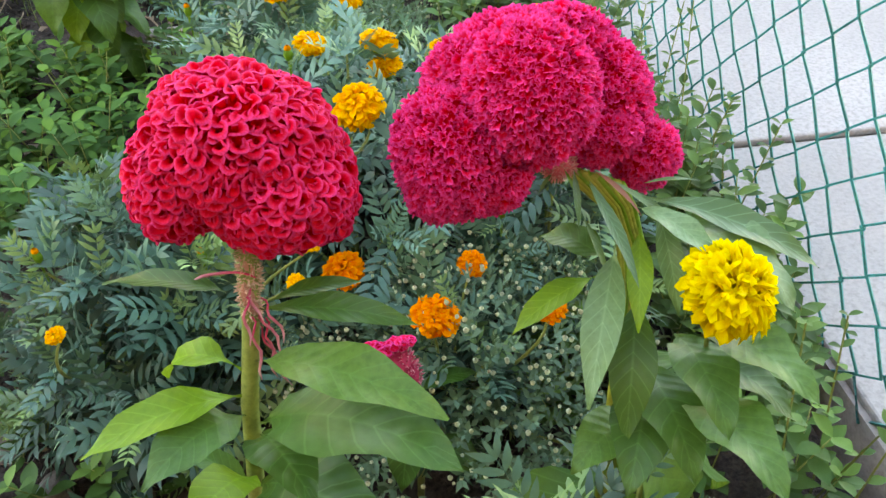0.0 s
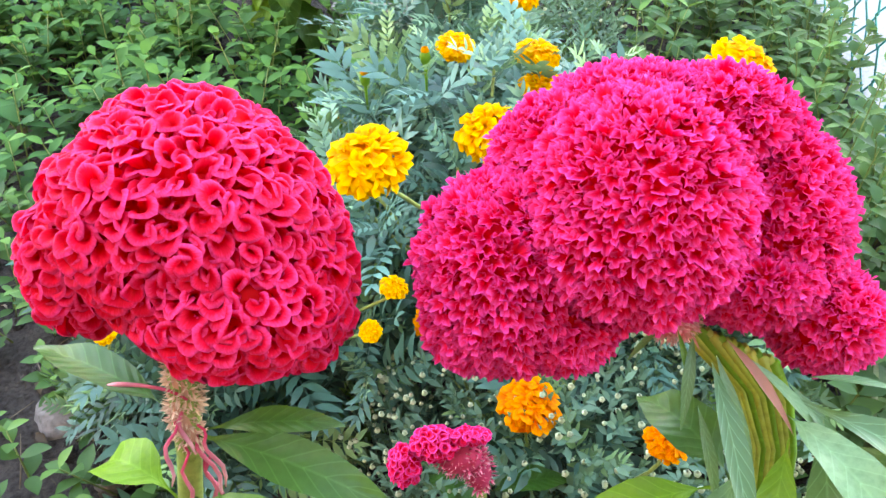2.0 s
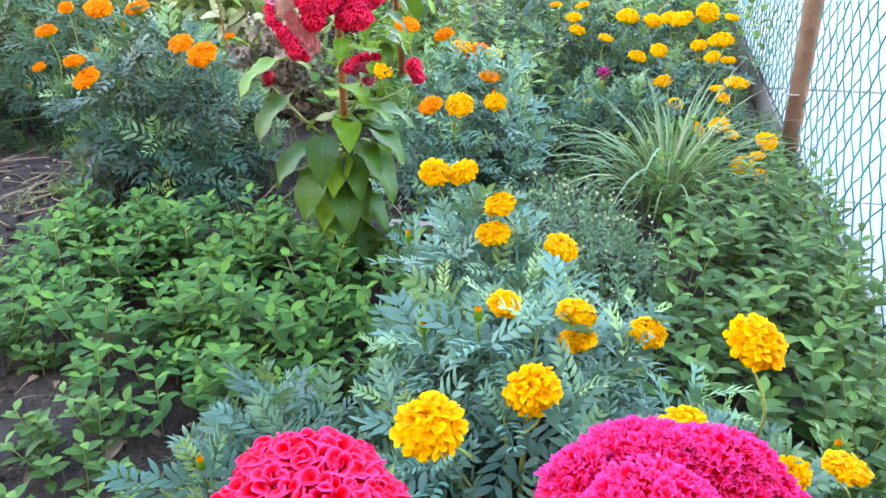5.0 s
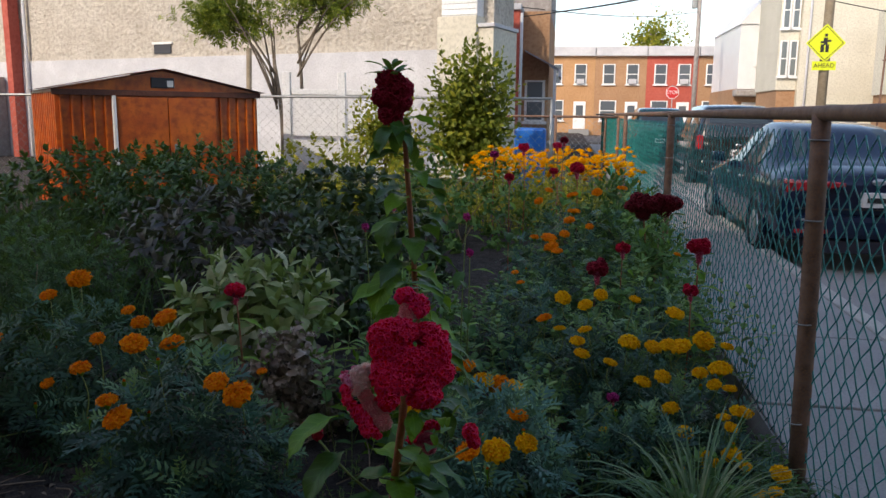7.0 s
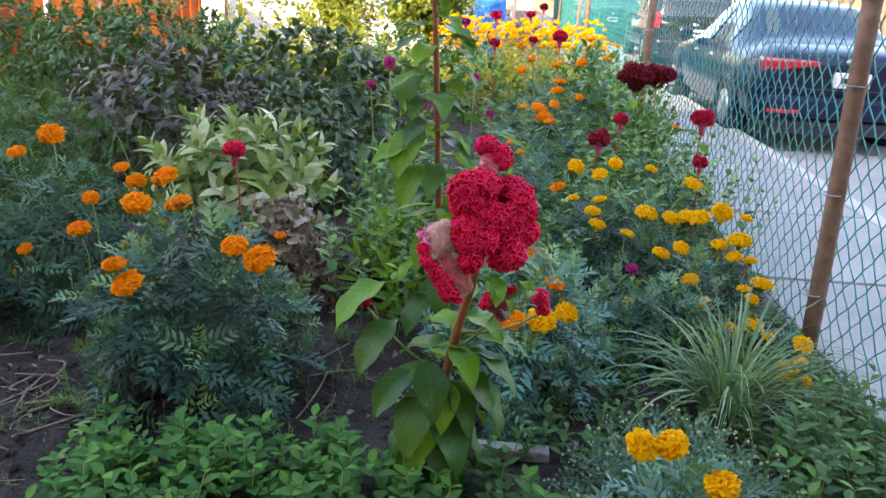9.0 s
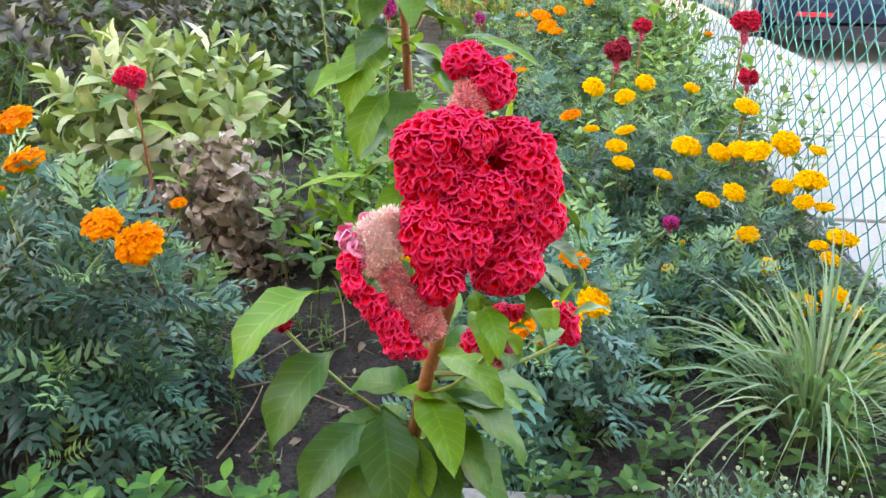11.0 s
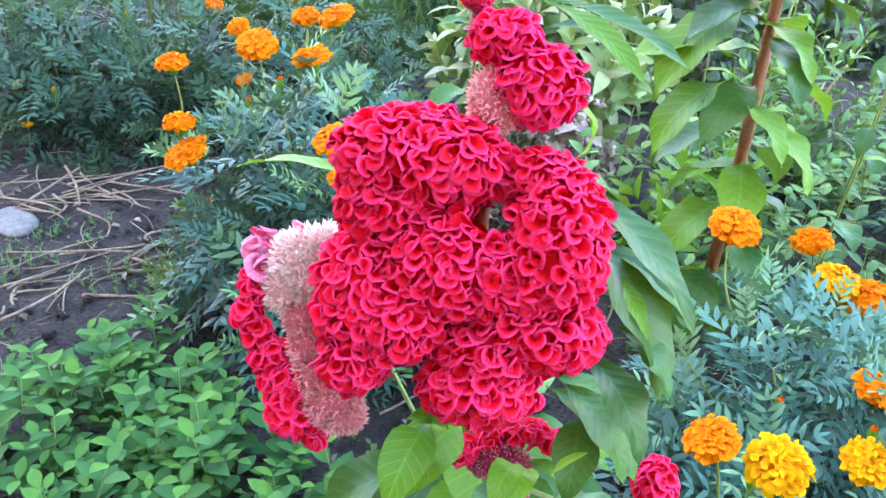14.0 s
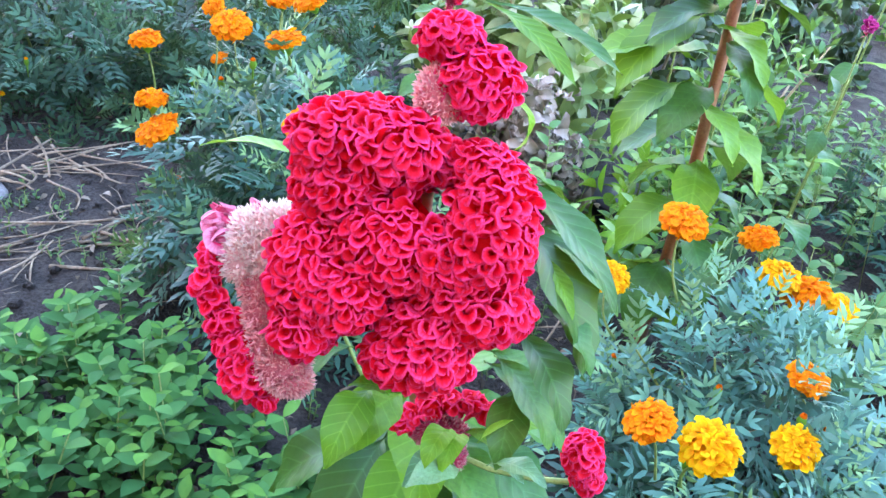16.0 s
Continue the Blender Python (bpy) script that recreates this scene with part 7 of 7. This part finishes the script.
shrub((0.42, 5.5, 0.13), (0.42, 5.5, 0.88), (0.28, 0.36, 0.62), 120, 8, LONG_LEAF, "far_leaf", "leafy stems under the drying cockscombs", 0.02, 0.85)
shrub((0.36, 6.5, 0.13), (0.36, 6.5, 1.00), (0.34, 0.5, 0.72), 120, 8, LONG_LEAF, "far_leaf", "tall leafy green stems beside the fence", 0.02, 0.9)
shrub((0.30, 7.9, 0.13), (0.30, 7.9, 1.08), (0.40, 0.7, 0.80), 120, 8, LONG_LEAF, "weed_leaf", "tall leafy weeds before the yellow flowers", 0.02, 1.1)
shrub((0.25, 3.0, 0.13), (0.22, 2.95, 0.34), (0.30, 0.30, 0.24), 70, 8, LONG_LEAF, "far_leaf", "low green weeds before the yellow marigolds", 0.014, 0.6)

# ---- lemon grass ----
def grass_clump(base, n, length, spread_, mat, label, name="grass_clump", width=0.009, seed=0, kind=""):
    g = np.random.default_rng(seed)
    base = np.asarray(base, float)
    th = thing(name, label, "grass", at=base, kind=kind)
    tp = [leaf_tpl(1, width / length, 1.9, 0.5, 9, 3, power=0.45), leaf_tpl(1, width / length, 2.5, 0.5, 9, 3, power=0.45, twist=0.6), leaf_tpl(1, width / length, 1.3, 0.5, 9, 3, power=0.45)]
    a, e = g.uniform(0, 6.3, n), g.uniform(0.75, 1.45, n)
    d = np.stack([np.cos(a) * np.cos(e), np.sin(a) * np.cos(e), np.sin(e)], 1)
    P = np.stack([np.cos(a), np.sin(a), 0 * a], 1) * (g.uniform(0, spread_, n))[:, None]
    shapes = [tri_mesh("blade", t, mat) for t in tp]
    R = frames(d, np.tile([[0, 0, 1.0]], (n, 1)))
    for i in range(n):
        ob = new("blade", shapes[i % 3])
        ob.parent = th
        ob.matrix_local = Matrix.LocRotScale(Vector(P[i]), Matrix(R[i].tolist()).to_quaternion(), (length * g.uniform(0.5, 1.2),) * 3)
    return th


grass_clump((0.29, 2.66, 0.11), 210, 0.56, 0.09, "grass_blade", "arching clump of lemon grass with drying tips", seed=2)
grass_clump((0.58, 0.95, 0.05), 14, 0.35, 0.03, "grass_blade", "few long grass blades by the fence", seed=3)


# ---- mint, weeds, grass cover ----
def cover(points, heights, pairs, leaf, tpls, mat, name, label, category, r=rng):
    Ms, Ps, soups = [], [], []
    for (x, y), h in zip(points, heights):
        z = float(ground_z(x, y))
        M, P = upright_spray((x, y, z), h, pairs, None, leaf * r.uniform(0.75, 1.2), r)
        lean = np.array([r.normal(0, 0.18), r.normal(0, 0.18), 0])
        P = P + lean * (P[:, 2:] - z)
        Ms.append(M), Ps.append(P)
        soups.append(tube([(x, y, z - 0.01), (x + lean[0] * h, y + lean[1] * h, z + h)], [0.002, 0.0012], 3))
    fol = spread(tpls, np.concatenate(Ms), np.concatenate(Ps))
    th = thing(name, label, category, kind="stuff")
    tagged(part("foliage", fol, mat, th), kind="stuff")
    tagged(part("stems", join(*soups), "green_stem", th), kind="stuff")
    return th


MINT = [leaf_tpl(1, 0.54, 0.35, 0.26, 6, 3, power=0.95), leaf_tpl(1, 0.50, 0.6, 0.24, 6, 3, power=0.95), leaf_tpl(1, 0.57, 0.15, 0.30, 6, 3, power=0.9)]


def patch(n, x0, x1, y0, y1, r, keep=None):
    out = []
    while len(out) < n:
        p = (r.uniform(x0, x1), r.uniform(y0, y1))
        if keep is None or keep(*p):
            out.append(p)
    return out


g1 = np.random.default_rng(21)


def in_mint(x, y):
    v = noise.noise(Vector((x * 1.7, y * 1.7, 3)))
    return ((x + 0.90) / 0.65) ** 2 + ((y - 1.76) / 0.42) ** 2 < 1 and v > -0.28


def tone_pairs(tpls, M, P, pairs, g):
    """Paired leaves whose tone goes from darker below to lighter at the top."""
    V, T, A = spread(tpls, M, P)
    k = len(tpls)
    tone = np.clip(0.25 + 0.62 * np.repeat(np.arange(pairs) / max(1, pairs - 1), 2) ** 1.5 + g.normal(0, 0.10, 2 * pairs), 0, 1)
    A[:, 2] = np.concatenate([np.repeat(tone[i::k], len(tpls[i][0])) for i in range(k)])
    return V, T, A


def mint_model(seed, h, pairs, leaf):
    """One mint shoot at the origin: a stem and its leaves in crossed pairs."""
    g = np.random.default_rng(seed)
    th = thing("mint_plant", "bright green mint shoot with paired leaves on dark soil", "mint", "mint shoots")
    M, P = upright_spray((0, 0, 0), h, pairs, None, leaf, g)
    lean = np.array([g.normal(0, 0.15), g.normal(0, 0.15), 0])
    P = P + lean * P[:, 2:]
    part("stem", tube([(0, 0, -0.02), tuple(lean * h + np.array([0, 0, h]))], [0.0022, 0.0012], 4), "green_stem", th)
    tagged(part("foliage", tone_pairs(MINT, M, P, pairs, g), "mint_leaf", th), kind="stuff")
    for k in range(3):
        q = g.uniform(0.2, 0.5) * h
        a_ = g.uniform(0, 6.3)
        tip = np.array([0.04 * math.cos(a_), 0.04 * math.sin(a_), q + 0.05])
        M2, P2 = upright_spray((tip[0], tip[1], tip[2] - 0.04), 0.05, 2, None, leaf * 0.7, g)
        tagged(part("side_shoot", tone_pairs(MINT[:2], M2, P2, 2, g), "mint_leaf", th), kind="stuff")
    return th


SHORT = [mint_model(200 + k, 0.07 + 0.034 * k, 4, 0.050 + 0.004 * k) for k in range(5)]
TALL_MINT = [mint_model(220 + k, 0.11 + 0.022 * k, 5, 0.064) for k in range(4)]


def plant_mint(models, points, r):
    for i, (x, y) in enumerate(points):
        src = models[i % len(models)]
        m = Matrix.LocRotScale((x, y, float(ground_z(x, y))), Euler((r.normal(0, 0.1), r.normal(0, 0.1), r.uniform(0, 6.3))), None)
        if i < len(models):
            src.matrix_basis = m
        else:
            copy_thing(src, m)


plant_mint(SHORT, patch(165, -1.65, -0.25, 1.3, 2.35, g1, in_mint), g1)
plant_mint(TALL_MINT, patch(30, -1.56, -0.80, 1.90, 2.18, g1), g1)


def weed_model(seed, h, pairs, leaf):
    """One low weed at the origin: a stem and its leaves in crossed pairs."""
    g = np.random.default_rng(seed)
    th = thing("weed_plant", "low green weed with paired leaves on dark soil", "weed", "weeds in the near bed")
    M, P = upright_spray((0, 0, 0), h, pairs, None, leaf, g)
    lean = np.array([g.normal(0, 0.2), g.normal(0, 0.2), 0])
    part("stem", tube([(0, 0, -0.02), tuple(lean * h + np.array([0, 0, h]))], [0.002, 0.001], 4), "green_stem", th)
    tagged(part("foliage", tone_pairs(MINT, M, P + lean * P[:, 2:], pairs, g), "weed_tone_leaf", th), kind="stuff")
    return th


WEEDS = [weed_model(240 + k, (0.05, 0.08, 0.12, 0.07, 0.10)[k], 4, (0.040, 0.046, 0.05, 0.034, 0.055)[k]) for k in range(5)]
TALL_WEEDS = [weed_model(250 + k, (0.10, 0.14, 0.19, 0.24)[k], 5, (0.05, 0.06, 0.065, 0.06)[k]) for k in range(4)]
plant_mint(WEEDS, patch(195, -1.40, -0.15, 0.55, 1.58, g1, lambda x, y: noise.noise(Vector((x * 2.6, y * 2.6, 7))) > -0.25), g1)
plant_mint(TALL_WEEDS, patch(100, 0.20, 0.74, 0.10, 2.9, g1), g1)
pts = patch(110, 0.60, 0.775, 0.8, 2.6, g1)
cover(pts, g1.uniform(0.14, 0.30, len(pts)), 6, 0.055, MINT, "weed_leaf", "weed_patch", "tall green weeds against the wire", "weeds", g1)
pts = patch(90, 0.56, 0.775, 2.5, 3.6, g1)
cover(pts, g1.uniform(0.07, 0.17, len(pts)), 5, 0.045, MINT, "weed_leaf", "weed_patch", "low green weeds round the fence post", "weeds", g1)
pts = patch(130, 0.30, 0.66, 0.7, 2.5, g1)
cover(pts, g1.uniform(0.10, 0.22, len(pts)), 5, 0.058, MINT, "weed_leaf", "weed_patch", "tall green weeds at the foot of the fence", "weeds", g1)
pts = patch(170, -1.7, -0.9, 2.3, 3.1, g1)
cover(pts, g1.uniform(0.03, 0.08, len(pts)), 3, 0.018, MINT, "weed_leaf", "weed_patch", "tiny sprouts on the bare soil", "weeds", g1)
pts = patch(260, -3.0, -1.6, 1.4, 2.4, g1, lambda x, y: noise.noise(Vector((x * 3, y * 3, 0))) > 0.1)
cover(pts, g1.uniform(0.02, 0.05, len(pts)), 2, 0.018, MINT, "weed_leaf", "weed_patch", "sparse sprouts on the bare soil", "weeds", g1)
pts = patch(160, -0.35, 0.75, 4.0, 8.5, g1)
cover(pts, g1.uniform(0.3, 0.65, len(pts)), 8, 0.07, MINT, "far_leaf", "weed_patch", "tall green stems among the far flowers", "weeds", g1)


pts = patch(150, -1.15, -0.15, 3.0, 5.0, g1)
cover(pts, g1.uniform(0.15, 0.45, len(pts)), 6, 0.065, MINT, "far_leaf", "weed_patch", "green weeds between the tall cockscombs", "weeds", g1)
pts = patch(120, -0.55, 0.2, 1.6, 2.9, g1)
cover(pts, g1.uniform(0.05, 0.14, len(pts)), 4, 0.045, MINT, "weed_leaf", "weed_patch", "low weeds round the aster mound", "weeds", g1)
pts = patch(14, 0.58, 0.73, 0.4, 1.7, g1)
cover(pts, g1.uniform(0.2, 0.5, len(pts)), 9, 0.032, MINT, "weed_leaf", "vine_tangle", "thin leafy vines climbing the fence", "vine", g1)
gc = np.random.default_rng(91)
nc = 1700
cx_, cy_ = gc.uniform(-2.7, -0.35, nc), gc.uniform(0.7, 2.9, nc)
clod_shape = [ball((0, 0, 0), (1, 0.8, 0.6), 6, 5), ball((0, 0, 0), (0.8, 1, 0.7), 6, 5)]
tagged(part("soil_clods", spread(clod_shape, np.tile(np.eye(3), (nc, 1, 1)) * (gc.gamma(2.0, 0.0030, nc) + 0.0015)[:, None, None], np.stack([cx_, cy_, ground_z(cx_, cy_) + 0.002], 1)), "soil", smooth=False), "loose dark clods of soil", "soil", kind="stuff")


def litter(n, x0, x1, y0, y1, seed, label):
    """Small dry leaves and twig ends on the soil."""
    g = np.random.default_rng(seed)
    bits = [leaf_tpl(0.034, 0.016, 1.5, 0.5, 4, 3, 0.1), leaf_tpl(0.026, 0.012, 0.8, 0.7, 4, 3, twist=0.8), tube([(0, 0, 0.002), (0.003, 0.02, 0.004), (0, 0.05, 0.002)], [0.0013, 0.0011, 0.0007], 4),
            tube([(0, 0, 0.002), (0.006, 0.035, 0.008), (0.002, 0.075, 0.003)], [0.0012, 0.001, 0.0006], 4)]
    x, y, a = g.uniform(x0, x1, n), g.uniform(y0, y1, n), g.uniform(0, 6.3, n)
    d = np.stack([np.cos(a), np.sin(a), g.normal(0, 0.12, n)], 1)
    up = np.stack([g.normal(0, 0.3, n), g.normal(0, 0.3, n), np.ones(n)], 1)
    ob = part("leaf_litter", spread(bits, frames(d, up, g.uniform(0.5, 1.3, n)), np.stack([x, y, ground_z(x, y) + 0.008], 1)), "litter")
    return tagged(ob, label, "litter", kind="stuff")


gf = np.random.default_rng(97)
for k in range(9):
    x, y = gf.uniform(-1.25, -0.55), gf.uniform(1.25, 1.75)
    leaf_ob = part("fallen_leaf", scatter(CURLED[k % 3], frames([[math.cos(k * 2.4), math.sin(k * 2.4), 0.1]], [[0, 0, 1.0]], gf.uniform(1.0, 1.7)), np.zeros((1, 3))), "dead_leaf")
    leaf_ob.location = (x, y, float(ground_z(x, y)) + 0.02)
    tagged(leaf_ob, "curled dry brown leaf lying on the soil", "leaf", "fallen leaves")
litter(1300, -2.8, -0.3, 0.5, 3.0, 95, "small dry leaves and twig ends on the soil")


def meadow(n, x0, x1, y0, y1, h, mat, label, seed, width=0.012):
    g = np.random.default_rng(seed)
    tp = [leaf_tpl(1, width / h, 1.4, 0.5, 6, 3, power=0.45), leaf_tpl(1, width / h, 0.8, 0.5, 6, 3, power=0.45, twist=0.5)]
    x, y = g.uniform(x0, x1, n), g.uniform(y0, y1, n)
    a, e = g.uniform(0, 6.3, n), g.uniform(0.8, 1.5, n)
    d = np.stack([np.cos(a) * np.cos(e), np.sin(a) * np.cos(e), np.sin(e)], 1)
    P = np.stack([x, y, ground_z(x, y)], 1)
    ob = part("tall_grass", spread(tp, frames(d, np.tile([[0, 0, 1.0]], (n, 1)), h * g.uniform(0.5, 1.2, n)), P), mat)
    return tagged(ob, label, "grass", kind="stuff")


meadow(1500, -4.6, -2.6, 3.4, 6.8, 0.62, "rough_leaf", "tall green grass and weeds at the side of the garden", 61)
meadow(1800, -9.5, -4.0, 5.0, 9.5, 0.7, "rough_leaf", "tall rough grass before the shed", 62)
meadow(1600, -4.0, 0.5, 9.5, 12.5, 0.7, "tree_leaf", "sunlit rough grass in the far bed", 63)
shrub((-3.3, 4.3, 0.13), (-3.3, 4.4, 0.85), (0.7, 0.7, 0.7), 160, 9, PINNATE_FAR, "rough_leaf", "feathery green plant beside the dark shrub", 0.03, 1.3)
shrub((-4.6, 5.6, 0.13), (-4.6, 5.6, 1.0), (0.9, 0.9, 0.8), 160, 9, LONG_LEAF, "rough_leaf", "tall leafy green weeds", 0.03, 1.0)

# ---- yellow flowers in the sun ----
gy = np.random.default_rng(71)
nf = 360
P = np.stack([gy.uniform(-1.35, 0.62, nf), gy.uniform(8.8, 11.0, nf), 0 * np.arange(nf)], 1)
P[:, 2] = 0.80 + 0.20 * gy.random(nf) + 0.06 * (P[:, 1] - 8.8)
mum = thing("yellow_chrysanthemums", "mass of bright yellow chrysanthemums in the sun", "chrysanthemum", kind="stuff")
tagged(part("flowers", spread([pompon(12, 0.5, 1), pompon(12, 0.5, 2)], np.tile(np.eye(3), (nf, 1, 1)) * gy.uniform(0.06, 0.11, (nf, 1, 1)), P), "yellow_petal", mum), kind="stuff")
fol, _ = dome_bush((-0.35, 9.9, 0.25), (1.15, 1.2, 0.8), 260, 9, LEAFLET, 0.03, 1.5)
tagged(part("foliage", fol, "tree_leaf", mum), kind="stuff")
cockscomb((-0.65, 8.6, 0.13), (-0.65, 8.6, 1.20), 0.12, "crimson_crest", "sunlit red cockscomb before the yellow flowers", 72)
cockscomb((-0.30, 8.7, 0.13), (-0.30, 8.7, 1.22), 0.10, "crimson_crest", "sunlit red cockscomb before the yellow flowers", 73)
cockscomb((-0.95, 8.5, 0.13), (-0.95, 8.5, 1.12), 0.10, "purple_crest", "purple cockscomb before the yellow flowers", 74)


# ---- litter on the soil ----
def straw_piece(a, b, r, sag, label):
    a, b = np.array(a, float), np.array(b, float)
    pts_ = bend(a, b, sag, 7, (0.6, 0.5, 0.12)) + 0.10 * abs(sag) * np.sin(np.linspace(0, 9, 7))[:, None] * np.array([0.5, -0.6, 0.1])
    pts_[:, 2] = np.maximum(pts_[:, 2], ground_z(pts_[:, 0], pts_[:, 1]) + r)
    return tagged(part("dry_stalk", tube(pts_, np.linspace(r, r * 0.6, 7), 6), "straw"), label, "dry stalk", "dry stalks")


gs = np.random.default_rng(81)
# a loose heap along three lines on the bare soil
HEAPS = (((-1.80, 1.87), (-1.92, 2.42)), ((-2.46, 2.40), (-1.88, 2.36)), ((-2.44, 2.19), (-2.31, 2.42)), ((-2.02, 1.90), (-1.95, 2.16)))
for k in range(64):
    p, q = HEAPS[k % 4]
    f = gs.uniform(-0.1, 1.1)
    x, y = p[0] + (q[0] - p[0]) * f + gs.normal(0, 0.05), p[1] + (q[1] - p[1]) * f + gs.normal(0, 0.05)
    a = math.atan2(q[1] - p[1], q[0] - p[0]) + gs.normal(0, 0.45)
    ln = gs.uniform(0.08, 0.36)
    straw_piece((x, y, 0.145 + gs.uniform(0, 0.02)), (x + ln * math.cos(a), y + ln * math.sin(a), 0.145 + gs.uniform(0, 0.03)), gs.uniform(0.0016, 0.0052), gs.uniform(-0.07, 0.07), "dry straw-coloured stalk lying on the soil")
for k in range(14):
    x, y = gs.uniform(-1.2, -0.4), gs.uniform(2.3, 2.9)
    a, ln = gs.uniform(0, 3.1), gs.uniform(0.12, 0.3)
    straw_piece((x, y, 0.15), (x + ln * math.cos(a), y + ln * math.sin(a), 0.15 + gs.uniform(0, 0.1)), 0.003, 0.02, "dry straw-coloured stalk lying on the soil")


def rock(c, r, seed, label, mat="stone"):
    b = bmesh.new()
    bmesh.ops.create_icosphere(b, subdivisions=3, radius=1)
    for v in b.verts:
        k = 1 + 0.22 * noise.noise(v.co * 1.3 + Vector((seed, 0, 0))) + 0.08 * noise.noise(v.co * 4 + Vector((seed, 2, 0)))
        v.co = Vector((v.co.x * r[0], v.co.y * r[1], v.co.z * r[2])) * k
    for f in b.faces:
        f.smooth = True
    ob = part("stone", b, mat)
    ob.location = c
    return tagged(ob, label, "stone", "garden stones")


rock((-0.655, 0.93, 0.045), (0.055, 0.045, 0.04), 1, "pinkish grey stone half sunk in soil")
rock((-0.53, 0.84, 0.03), (0.03, 0.03, 0.025), 2, "small grey stone on the soil")
rock((-2.30, 2.20, 0.137), (0.085, 0.06, 0.016), 3, "flat pale stone on bare soil")
rock((-0.42, 0.75, 0.03), (0.025, 0.02, 0.02), 4, "small grey stone on the soil")
wood = tagged(part("wood_offcut", boxed(-0.56, -0.30, 2.28, 2.33, 0.14, 0.175, 0.006), "weathered_wood"), "grey weathered wood offcut on the soil", "wood")
tub = tagged(part("planter_tub", tube([(-1.10, 3.62, 0.10), (-1.10, 3.62, 0.24), (-1.10, 3.62, 0.25), (-1.10, 3.62, 0.25)], [0.10, 0.13, 0.135, 0.115], 20), "black_plastic"), "black plastic planter tub in the shade", "planter")
